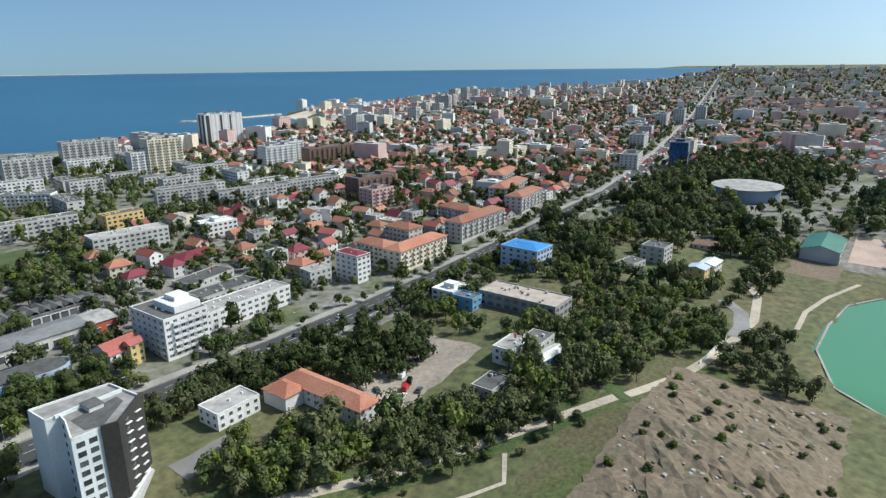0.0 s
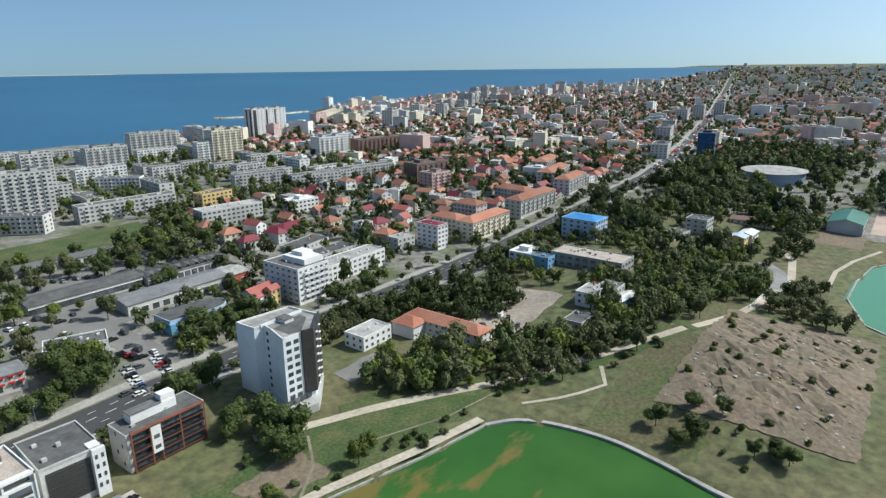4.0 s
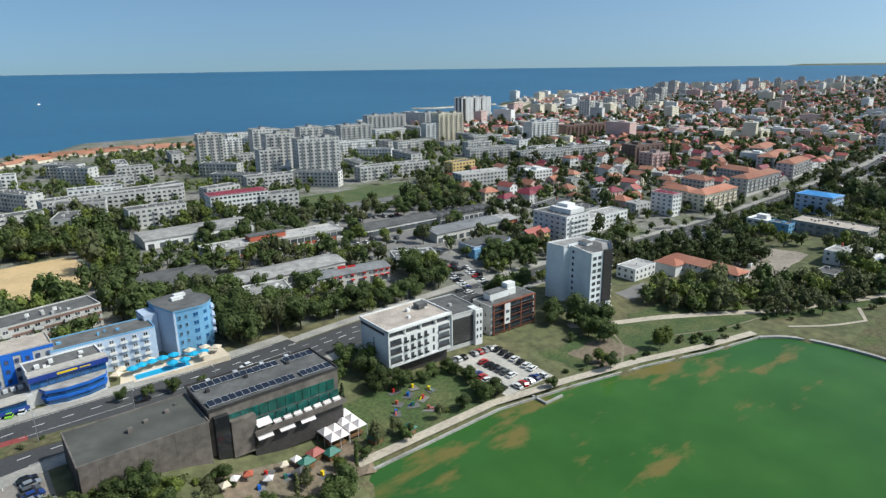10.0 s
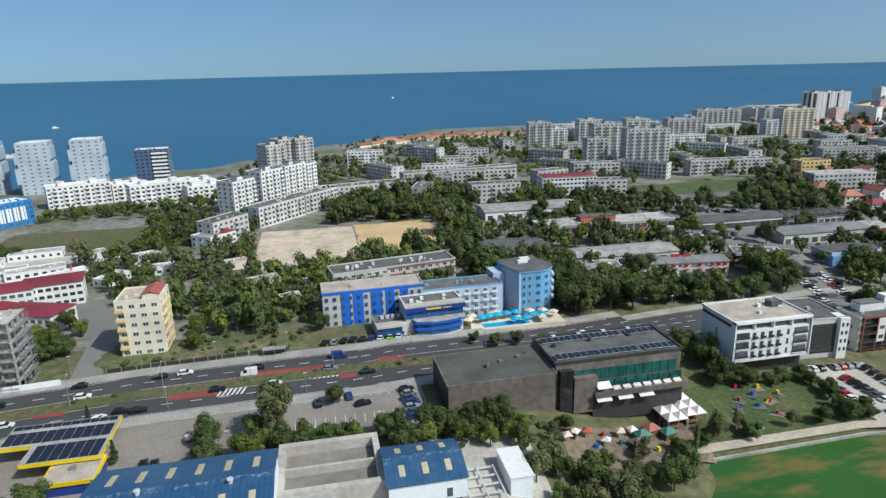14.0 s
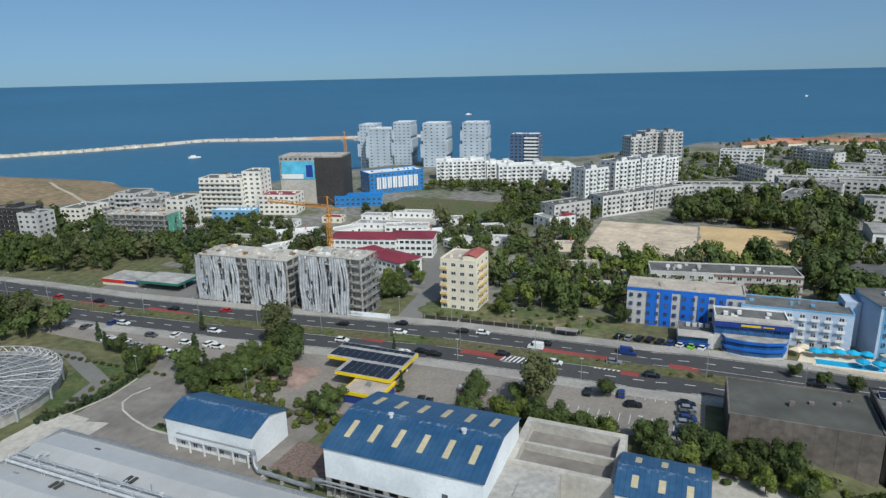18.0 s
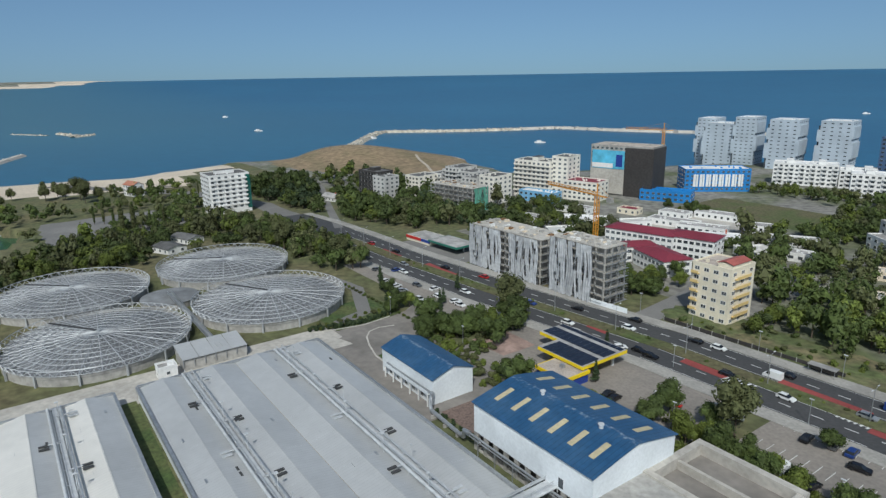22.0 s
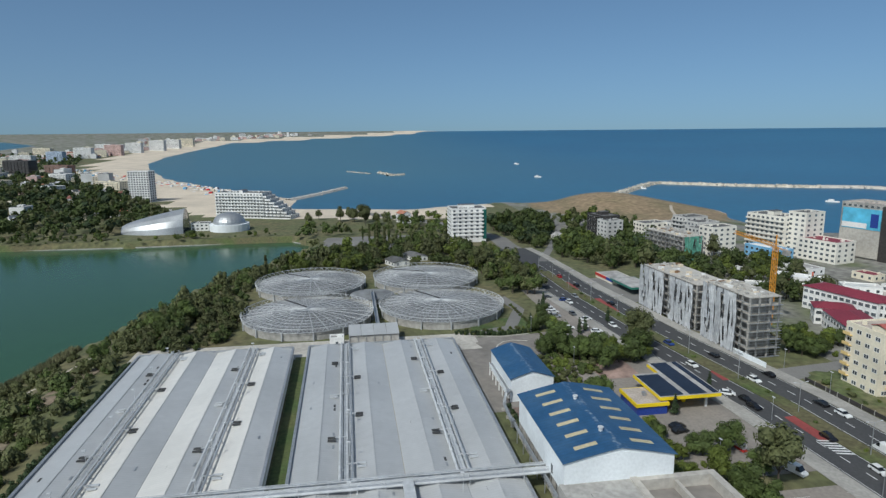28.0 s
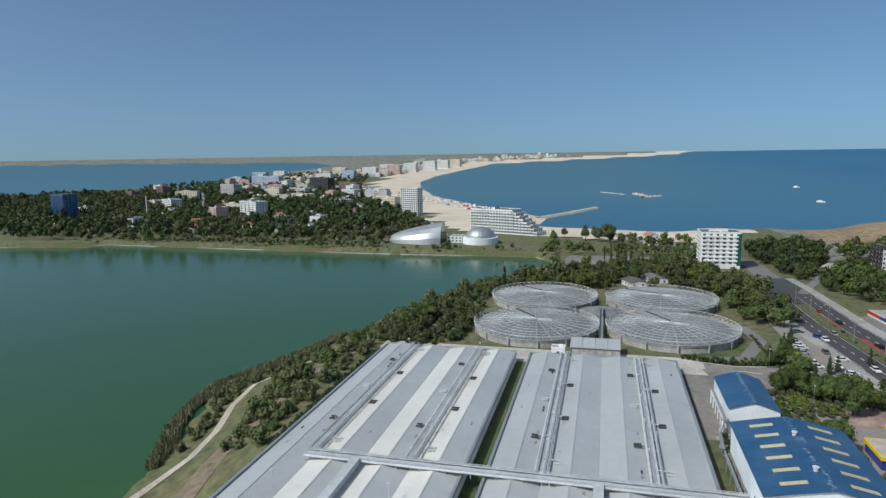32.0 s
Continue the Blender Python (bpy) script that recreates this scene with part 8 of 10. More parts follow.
TOWER_GREY = mat("pale_blue_grey_cladding", (0.44, 0.50, 0.56), 0.7, grain=0.05)
for x, y, L, W, fl in ((-464, 574, 16, 24, 13), (-444, 564, 26, 24, 12), (-422, 566, 17, 24, 14), (-385, 558, 22, 24, 14), (-350, 568, 22, 24, 14)):
    if L:
        t = apartment("tower_block", x, y, 10, L, W, fl, TOWER_GREY, "pale grey seaside tower with staggered windows", heads=0, roof=WHITE, fh=3.05, group="seaside towers", ground_z=9.5, win=(1.8, 0.7), bays=4, frame_mat=TOWER_GREY)
        for lo, hi, q, d in ((0.25, 0.55, 2.6, 0.55), (0.62, 0.86, 1.9, 0.8), (0.9, 1.0, -1, 0.4)):
            if q > 0:
                part("projecting_bay", Shape().box(-L / 2 - q, -W / 2 - 0.15, round(lo * fl) * 3.05, -L / 2, -W / 2 + W * d, round(hi * fl) * 3.05), TOWER_GREY, t)
                part("projecting_bay", Shape().box(L / 2, -W / 2 - 0.1, round((lo + 0.12) * fl) * 3.05, L / 2 + q * 0.6, W / 2 - 3, round((hi + 0.1) * fl) * 3.05), TOWER_GREY, t)
        part("balcony_bay", Shape().box(-L / 2 - 1.4, -W / 2 + 1, 4, -L / 2, W / 2 - 4, fl * 3.05 - 3), GLASS, t)
td = apartment("tower_block", -295, 541, 5, 25, 18, 12, mat("slate_cladding", (0.06, 0.11, 0.21), 0.6), "dark blue and white residential tower", heads=0, roof=WHITE, ground_z=10, group="seaside towers")
for f in range(1, 12):
    part("balcony", Shape().box(0, -10.6, f * 2.9, 11, -9, f * 2.9 + 1.2).box(11, -9, f * 2.9, 12.2, 9, f * 2.9 + 1.2), WHITE, td)
for x, y, L in ((-337, 492, 40), (-308, 505, 22), (-280, 478, 40), (-258, 500, 24), (-250, 478, 26)):
    apartment("apartment_block", x, y, 24, L, 16, 5 if L > 30 else 4, WHITE, "bright white low seaside apartment house", heads=2, roof=WHITE, group="white seaside houses", balconies=range(1, int(L / 3.3), 2))
for k, (x, y, L, fl) in enumerate(((-222, 432, 20, 7), (-205, 452, 22, 8), (-190, 472, 22, 8), (-182, 494, 24, 7))):
    apartment("apartment_block", x, y, 52, L, 14, fl, WHITE, "white stepped panel block facing the sports ground", heads=1, group="stepped panel blocks", balconies=range(1, 6, 2))
for x, y, fl in ((-206, 560, 10), (-182, 574, 11), (-196, 572, 11)):
    apartment("tower_block", x, y, 30, 17, 17, fl, PANEL, "pale panel tower with ribbed balconies", heads=1, group="twin towers", balconies=(0, 2, 4))
for x, y, rz, L in ((-222, 356, 52, 26), (-196, 394, 50, 40), (-171, 424, 48, 34), (-140, 440, 12, 62), (-60, 484, 8, 94), (-100, 420, 70, 22), (3, 454, 10, 26), (-52, 414, 0, 34), (24, 402, -10, 26)):
    apartment("apartment_block", x, y, rz, L, 12, 4, PANEL, "long four-storey panel block with weathered plaster", heads=0, roof=BITUMEN, group="four-storey blocks", balconies=range(1, int(L / 3.3), 3))
rh = apartment("sports_hall", -226, 346, 52, 18, 14, 2, WHITE, "low white hall beside the sports ground", heads=0, roof=PALE_ROOF, category="hall")
part("roof_cover", Shape().hip(1, -7, 9, 7, 6.9, 1.2, 0.3), MAROON, rh, "red sheet roof end")
wn_ = apartment("apartment_block", -2, 408, -4, 38, 14, 5, WHITE, "white five-storey block with a maroon roof", heads=0, bays=14)
part("roof_cover", Shape().hip(-19, -7, 19, 7, 15.4, 1.4, 0.4), MAROON, wn_)

# tall landmarks
for x, y, L, W, fl, m, lab in ((58, 630, 23, 16, 11, PANEL, "grey-white eleven-storey block of flats"), (98, 684, 24, 14, 7, WHITE, "white seven-storey block of flats"), (118, 642, 24, 17, 11, PANEL, "grey-white eleven-storey block of flats"),
                               (106, 500, 37, 16, 12, PANEL, "large grey-white slab tower with balcony stacks"), (98, 560, 26, 18, 12, PANEL, "grey-white panel tower block of flats"), (70, 520, 18, 16, 9, PANEL, "stepped grey panel tower block"),
                               (165, 628, 25, 16, 11, PANEL, "grey-white tower block with roof rooms"), (247, 672, 40, 16, 9, PANEL, "weathered nine-storey slab of flats"), (340, 745, 58, 16, 10, PANEL, "weathered ten-storey slab of flats"),
                               (366, 640, 36, 20, 12, CREAM, "beige twelve-storey tower of flats"), (412, 728, 36, 18, 10, PANEL, "grey ten-storey block of flats"), (346, 642, 30, 14, 8, WHITE, "white eight-storey block of flats"),
                               (456, 564, 38, 18, 8, WHITE, "white office slab with dark strip windows"), (518, 544, 70, 16, 6, BROWN_P, "brown and white six-storey block"), (392, 366, 40, 18, 6, BROWN_P, "unfinished brown block of flats"),
                               (366, 336, 22, 16, 5, PINK, "pink five-storey block of flats"), (485, 581, 34, 16, 8, WHITE, "white eight-storey block of flats")):
    apartment("tower_block", x, y, -8, L, W, fl, m, lab, heads=2 if L > 30 else 1, balconies=range(1, int(L / 3.3), 2), group="tower blocks")
st = apartment("seaside_tower", 551.5, 802, -8.6, 56, 24, 14, WHITE, "tall white and dark seaside tower with roof masts", heads=3, fh=3.05, category="tower block", win=(1.3, 1.0), bays=9)
part("dark_face", Shape().box(-28.3, -9, 2, -28, -5, 42).box(-28.3, 2, 2, -28, 6, 42).box(-26, -12.4, 2, -21, -12, 42).box(-5, -12.4, 2, -2.5, -12, 42).box(9, -12.4, 2, 11, -12, 42), DARKP, st)
for x in (-12, 0, 8, 16):
    part("mast", Shape().tube((x, 0, 43), (x, 0, 50), 0.2, 5), STEEL, st)
for x, y, rz, L, fl in ((157, 452, -6, 68, 4), (288, 470, -16, 48, 4), (313, 424, -20, 46, 4), (376, 416, -14, 48, 4), (298, 478, -12, 54, 4), (325, 425, -12, 54, 4), (-46, 546, -6, 28, 4), (-45, 468, -5, 52, 4), (-114, 520, -62, 38, 4), (-86, 452, -17, 30, 4)):
    apartment("apartment_block", x, y + 6, rz, L, 12, fl, PANEL, "long four-storey panel block with balconies", heads=0, group="four-storey blocks", balconies=range(1, int(L / 3.3), 3))
ch = thing("church", 78, 515, 13, -20, "small white church with domed towers", "church")
part("nave", Shape().box(-9, -5, -2, 9, 5, 9).gable(-9, -5, 9, 5, 9, 3, 0.3, 1), [WHITE, STEEL], ch)
for x in (-7, 7):
    part("bell_tower", Shape().box(x - 2, -2, 0, x + 2, 2, 15).tube((x, 0, 15), (x, 0, 18), 1.8, 10, 1, 0.2), [WHITE, STEEL], ch)

# ---- wide town: more blocks and houses, laid on a loose grid ----
rnd = random.Random(21)
HOUSE_WALLS, HOUSE_ROOFS = [WHITE, CREAM, PINK, GREYP, WHITE, PANEL], [RED_TILE, TILE, TILE, RED_TILE, TILE, MAROON, BITUMEN, PALE_ROOF]
count = 0
for gy_ in np.arange(240, 420, 15.5):
    for gx_ in np.arange(160, 560, 17):
        x, y = gx_ + rnd.uniform(-3, 3), gy_ + rnd.uniform(-3, 3)
        if x < 214 and y < 300 or not is_free(x, y, 9) or rnd.random() < 0.10 or count > 190:
            continue
        L, W = rnd.uniform(9, 14), rnd.uniform(8, 11)
        roof = rnd.choice(HOUSE_ROOFS)
        style = "flat" if roof in (BITUMEN, PALE_ROOF) else rnd.choice(("hip", "gable", "gable"))
        house(x, y, rnd.choice((0, 90)) + rnd.uniform(-14, 10), L, W, rnd.choice((1, 2, 2, 2, 3)), rnd.choice(HOUSE_WALLS), roof, "small town house with a %s" % {"hip": "hipped tiled roof", "gable": "pitched tiled roof", "flat": "flat roof"}[style], style, rnd.uniform(2.2, 3.6), group="town houses")
        count += 1
OLD_TILE = mat("weathered_tile", (0.33, 0.155, 0.095), 0.85, grain=0.2, scale=1.0, big=0.2, per_object=0.35)
for x, y in ((-112, 765), (-95, 778), (-84, 795), (-74, 815), (-58, 822), (-42, 830), (-25, 832), (-6, 838), (12, 836), (30, 838), (50, 834), (68, 830), (84, 818), (98, 804), (-66, 790), (-48, 805), (-20, 812), (5, 815), (35, 815), (60, 808), (116, 815), (134, 822), (150, 835)):
    house(x, y, 30 if x < -60 else 6, 17, 11, 1, CREAM, OLD_TILE, "seaside holiday house with a broad orange tiled roof", "gable", 2.2, group="seaside holiday houses", win=False, category="holiday house")
for gy_ in np.arange(470, 880, 46):
    for gx_ in np.arange(-120, 420, 54):
        x, y = gx_ + rnd.uniform(-9, 9), gy_ + rnd.uniform(-8, 8)
        L, fl = rnd.uniform(26, 46), rnd.choice((3, 4, 4, 4, 5))
        if not is_free(x, y, 18) or (y > 700 + x * 0.15) and x < 130 or y > 700 and x < -40:
            continue
        apartment("apartment_block", x, y, rnd.choice((-8, -8, 82, -48)), L, 12, fl, rnd.choice((PANEL, PANEL, WHITE, GREYP)), "four-storey panel block among trees", heads=0, group="four-storey blocks", balconies=range(1, int(L / 3.3), 3))


def far_town(name, test, step, seed, label, tall=0.1, spread=(8, 15)):
    """Distant roofs, past counting: boxes with tiled or flat roofs in one mesh."""
    r, s = random.Random(seed), Shape()
    pts = [p for p in test(r, step)]
    zs = ground(np.array([p[0] for p in pts]), np.array([p[1] for p in pts]))
    for (x, y), z in zip(pts, zs):
        z = float(z)
        a = radians(r.choice((12, 102)) + r.uniform(-12, 12))
        L, W = r.uniform(*spread), r.uniform(7, 11)
        fl = r.choice((1, 2, 2, 2, 3))
        flat = r.random() < 0.32
        if r.random() < tall:
            L, W, fl, flat = r.uniform(20, 40), r.uniform(12, 16), r.choice((4, 4, 5, 8)), True
        h = fl * 2.9
        i = len(s.v)
        q = Shape()
        wm, rm = r.choice((0, 0, 1, 1, 2, 3)), r.choice((4, 4, 4, 5, 5, 6, 8)) if not flat else r.choice((7, 8))
        q.box(-L / 2, -W / 2, -2, L / 2, W / 2, h, wm)
        if flat:
            q.m[-1] = rm
            q.box(-L * 0.2, -W * 0.2, h, L * 0.1, W * 0.2, h + 1.5, wm)
        else:
            w2 = W / 2 + 0.4
            for sg in (-1, 1):
                f = [(-L / 2 - 0.3, sg * w2, h - 0.2), (L / 2 + 0.3, sg * w2, h - 0.2), (L / 2 - 1.5, 0, h + 2.6), (-L / 2 + 1.5, 0, h + 2.6)]
                q.face(f if sg < 0 else f[::-1], rm)
                f = [(sg * (L / 2 + 0.3), -w2, h - 0.2), (sg * (L / 2 + 0.3), w2, h - 0.2), (sg * (L / 2 - 1.5), 0, h + 2.6)]
                q.face(f if sg > 0 else f[::-1], rm)
        if fl >= 2:
            n = max(2, int(L / 4))
            for f_ in range(fl):
                for k in range(n):
                    u, zz = -L / 2 + L * (k + 0.5) / n, f_ * 2.9 + 0.9
                    q.face([(u - 0.75, -W / 2 - 0.08, zz), (u + 0.75, -W / 2 - 0.08, zz), (u + 0.75, -W / 2 - 0.08, zz + 1.4), (u - 0.75, -W / 2 - 0.08, zz + 1.4)], 9)
        c, sn = math.cos(a), math.sin(a)
        s.v += [(x + vx * c - vy * sn, y + vx * sn + vy * c, z + vz) for vx, vy, vz in q.v]
        s.f += [tuple(i + k for k in f) for f in q.f]
        s.m += q.m
    return tagged(part(name, s, [WHITE, CREAM, PINK, GREYP, TILE_F, RED_F, MAROON, BITUMEN, PALE_ROOF, GLASS]), label, "houses", kind="stuff")


TILE_F = mat("mixed_tile", (0.34, 0.14, 0.09), 0.85, grain=0.15, scale=0.5, per_island=0.35)
RED_F = mat("mixed_red_roof", (0.24, 0.095, 0.078), 0.75, grain=0.15, scale=0.5, per_island=0.45)


def avenue_y(x):
    pts = BOULEVARD[12:]
    return float(np.interp(x, [p[0] for p in pts], [p[1] for p in pts]))


def town_spots(x0, x1, y0, y1):
    def gen(r, step):
        y = y0
        while y < y1:
            x = x0
            while x < x1:
                px, py = x + r.uniform(-0.35, 0.35) * step, y + r.uniform(-0.35, 0.35) * step
                if abs(py - avenue_y(px)) > 26 and is_free(px, py, 9) and not inside(SEA, np.array([px]), np.array([py]))[0] and edge_distance(SEA, np.array([px]), np.array([py]))[0] > 45:
                    if not (px < 700 and py < 215) and r.random() < 0.93:
                        yield px, py
                x += step
            y += step
    return gen


far_town("town_roofs", town_spots(420, 1100, 20, 1150), 19, 1, "close-set town houses with red and grey roofs", 0.07)
far_town("town_roofs", town_spots(1100, 2000, -250, 1400), 24, 2, "distant town houses with red and grey roofs", 0.06)
far_town("town_roofs", town_spots(2000, 3800, -900, 1350), 38, 3, "far town blocks fading towards the horizon", 0.14, (10, 20))
for x, y, fl in ((733, 712, 11), (905, 795, 10), (990, 800, 9), (1250, 930, 12), (1242, 905, 12), (1425, 1015, 14), (1530, 1050, 14), (1600, 1060, 11), (1700, 1040, 11), (1790, 1000, 12), (1880, 980, 10), (1980, 960, 12), (1120, 840, 9), (1340, 960, 11), (2100, 940, 12), (1150, 900, 8)):
    apartment("tower_block", x, y, 20, 30, 18, fl, PANEL, "grey-white seaside tower block", heads=1, group="southern tower blocks", balconies=(1, 3, 5))
for x, y, L, fl, m in ((800, 282, 44, 7, GREYP), (662, 240, 40, 5, PANEL), (688, 198, 26, 9, BLUE_GLASS), (1100, 350, 60, 8, PANEL), (1180, 345, 50, 9, PANEL), (1260, 330, 50, 9, GREYP), (930, 318, 30, 6, PANEL)):
    apartment("office_building", x, y, 12, L, 18, fl, m, "office and apartment block beside the avenue", heads=1, group="avenue blocks", category="office building")

# ---- headland, breakwaters, beach, resort ----


def mole(name, pts, width, top, m, label, lumps=0):
    s = Shape()
    pts = curve_through(pts, 5)
    r = random.Random(len(pts))
    for (x0, y0), (x1, y1) in zip(pts, pts[1:]):
        d = math.hypot(x1 - x0, y1 - y0)
        nx, ny = -(y1 - y0) / d, (x1 - x0) / d
        z = float(bowl((x0 + x1) / 2, (y0 + y1) / 2))
        a, b = width / 2, width / 2 + 4
        P = lambda x, y, o, h: (x + nx * o, y + ny * o, z + h)
        s.face([P(x0, y0, -a, top), P(x1, y1, -a, top), P(x1, y1, a, top), P(x0, y0, a, top)])
        s.face([P(x0, y0, -b, -2), P(x1, y1, -b, -2), P(x1, y1, -a, top), P(x0, y0, -a, top)])
        s.face([P(x1, y1, b, -2), P(x0, y0, b, -2), P(x0, y0, a, top), P(x1, y1, a, top)])
        for _ in range(int(lumps * d)):
            u, o = r.uniform(0, 1), r.uniform(-b, b)
            q = r.uniform(0.8, 2.0)
            x, y = x0 + (x1 - x0) * u + nx * o, y0 + (y1 - y0) * u + ny * o
            h = z + top * (1 - max(0, abs(o) - a) / 5)
            s.prism([(x - q, y - q * 0.6), (x + q * 0.5, y - q), (x + q, y + q * 0.4), (x - q * 0.4, y + q)], h - 2, h + r.uniform(0.1, 1.3))
    return tagged(part(name, s, m), label, "breakwater", kind="structure")


mole("breakwater", [(-860, 400), (-905, 430), (-990, 500), (-1052, 558), (-1030, 600), (-984, 659), (-930, 760)], 9, 3.0, ROCK, "long breakwater of pale rock and concrete", 0.35)
mole("breakwater", [(-930, 760), (-900, 821), (-808, 850), (-700, 900), (-560, 960)], 9, 3.2, PALE_CONCRETE, "long breakwater with a grey concrete wall", 0.15)
mole("groyne", [(-930, -20), (-1000, 15), (-1100, 55)], 7, 2.0, PALE_CONCRETE, "straight concrete pier from the beach", 0.1)
mole("groyne", [(-1460, 128), (-1380, 150)], 6, 2.0, ROCK, "low rock groyne in the bay", 0.3)
mole("groyne", [(-1390, 175), (-1360, 140)], 6, 2.0, ROCK, "low rock groyne in the bay", 0.3)
mole("groyne", [(-1520, 60), (-1440, 110)], 4, 0.3, ROCK, "submerged dark rock groyne", 0.2)
mole("groyne", [(1085, 1318), (980, 1318), (867, 1322), (828, 1352)], 10, 2.5, ROCK, "southern breakwater of pale stone", 0.2)
mole("groyne", [(150, 960), (170, 1010), (140, 1060)], 8, 2.0, ROCK, "small curved mole below the cliff", 0.2)
strip("footpath", [(-600, 352), (-640, 372), (-672, 384), (-700, 398)], 3.0, PATH_M, "pale track up the headland", 0.25, "path")

dl = thing("dolphinarium", -652, -109, 4.5, 4, "silver ribbed shell roof of the dolphinarium", "arena")
claim(-640, -109, 0, 36, 26)
claim(-640, -46, 0, 34, 18)
s = Shape()
n = 16
for k in range(n):
    for j in range(10):
        def sh(u, v):
            x = -26 + 52 * u
            half = 20 * math.sin(math.pi * min(1, 0.12 + 0.55 * u))
            a = math.pi * v
            return (half * math.cos(a), x, (6 + 14 * u ** 0.7) * math.sin(a))
        u0, u1, v0, v1 = k / n, (k + 1) / n, j / 10, (j + 1) / 10
        s.face([sh(u0, v0), sh(u0, v1), sh(u1, v1), sh(u1, v0)])
part("shell", s, STEEL, dl)
part("gable_wall", Shape().face([(20 * math.sin(math.pi * 0.67) * math.cos(math.pi * v / 12), 25.8, 20 * math.sin(math.pi * v / 12)) for v in range(13)]), GLASS, dl)
pl_ = thing("planetarium", -652, -46, 4.5, 0, "silver planetarium dome on a round white base", "planetarium")
part("base", Shape().prism([(17 * math.cos(k * math.pi / 16), 17 * math.sin(k * math.pi / 16)) for k in range(32)], -2, 6), WALL_SHEET, pl_)
s = Shape()
for k in range(24):
    for j in range(7):
        def dm_(a, b):
            return (14 * math.cos(a) * math.cos(b), 14 * math.sin(a) * math.cos(b), 6 + 10 * math.sin(b))
        a0, a1, b0, b1 = k * math.pi / 12, (k + 1) * math.pi / 12, j * math.pi / 14, (j + 1) * math.pi / 14
        s.face([dm_(a0, b0), dm_(a1, b0), dm_(a1, b1), dm_(a0, b1)])
part("dome", s, STEEL, pl_, "silver dome")
for x, y, L, W in ((-460, 99, 16, 9), (-440, 86, 13, 10)):
    claim(x + 14, y - 1, 0, 13, 7)
    house(x, y, 20, L, W, 1, WHITE, BITUMEN, "low white service house with a grey roof", "gable", 1.2, group="plant service houses")
apartment("pavilion", -656, -71, 90, 15, 12, 2, WHITE, "white wing between the dome and the shell", heads=0, category="pavilion")
for k in range(8):
    # a long slab whose end steps down towards the sea, floor by floor
    u, L = (26, 52) if k == 0 else (52 + 4.2 * (k - 0.5), 4.2)
    apartment("beach_hotel", -748 + 0.36 * u, -70 + 0.93 * u, 69, L, 20, 8 - k, WHITE, "white terraced beach hotel with deep balconies", heads=1 if k == 0 else 0, category="hotel", group="terraced beach hotel", balconies=range(0, 15) if k == 0 else (0,), fh=3.1)
apartment("hotel_tower", -918, -196, 74, 28, 14, 13, WHITE, "white slab hotel tower with a blue window grid", heads=0, category="hotel", win=(2.4, 1.8), frame_mat=PALE_BLUE, ground_z=4.5)
for x, y, L, fl, m in ((-1228, -681, 56, 10, GREYP), (-1180, -880, 40, 6, BROWN_P), (-1253, -862, 37, 8, BROWN_P), (-1725, -880, 105, 9, PALE_BLUE), (-850, -405, 44, 8, WHITE), (-820, -440, 20, 6, PINK), (-1470, -590, 76, 11, DARKP), (-1430, -500, 64, 8, BROWN_P),
                       (-2000, -1060, 60, 9, PALE_BLUE), (-2100, -1040, 50, 9, WHITE), (-1300, -560, 60, 6, GREYP), (-1150, -480, 50, 5, CREAM), (-1240, -420, 40, 6, WHITE), (-1050, -360, 40, 4, WHITE), (-980, -300, 36, 3, PALE_CONCRETE), (-1120, -300, 50, 4, CREAM),
                       (-1480, -600, 60, 6, WHITE), (-1900, -780, 60, 9, WHITE), (-2050, -760, 50, 10, PALE_BLUE), (-2250, -760, 60, 11, WHITE), (-2400, -720, 60, 12, PINK), (-2550, -700, 60, 12, WHITE), (-2700, -660, 60, 13, WHITE), (-2300, -900, 60, 10, CREAM), (-2600, -820, 60, 10, WHITE), (-2850, -640, 60, 12, WHITE), (-3000, -620, 60, 11, CREAM), (-1420, -1000, 50, 6, WHITE), (-960, -620, 36, 6, WHITE), (-1010, -690, 34, 4, CREAM), (-880, -560, 40, 3, WHITE), (-790, -330, 30, 3, WHITE), (-730, -260, 26, 2, WHITE)):
    apartment("resort_hotel", x, y, 60 if x > -1500 else 75, L, 18, fl, m, "resort hotel block among the trees", heads=1, category="hotel", group="resort hotels", balconies=range(1, int(L / 3.3), 3))


def north_spots(r, step):
    for x in np.arange(-3900, -1100, step):
        for _ in range(6):
            y = np.interp(-x, [1100, 1500, 1900, 2400, 3300, 3900], [-330, -620, -830, -760, -720, -160]) + r.uniform(-260, 60) * (1 if x > -2400 else 0.6)
            yield x + r.uniform(-20, 20), float(y)


def resort_spots(r, step):
    for k in range(150):
        x, y = r.uniform(-1350, -690), r.uniform(-760, -60)
        if y < -60 + (x + 690) * 0.55 and is_free(x, y, 14):
            yield x, y


far_town("resort_roofs", resort_spots, 0, 12, "white resort houses and hotels among the trees", 0.2, (12, 24))
far_town("resort_roofs", north_spots, 40, 9, "low resort buildings scattered along the beach", 0.5, (14, 26))
s, r = Shape(), random.Random(4)
for k in range(700):
    x = r.uniform(-1700, -870)
    y = float(np.interp(-x, [840, 946, 1129, 1329, 1518, 1906], [-20, -38, -145, -292, -430, -650])) - r.uniform(8, 70)
    q = r.uniform(1.5, 5)
    z = gz(x, y) if k % 7 == 0 else 2.0 + float(bowl(x, y))
    s.box(x - q, y - q * 0.5, z - 1, x + q, y + q * 0.5, z + r.uniform(1.5, 3), r.choice((0, 0, 0, 1, 2, 3)))
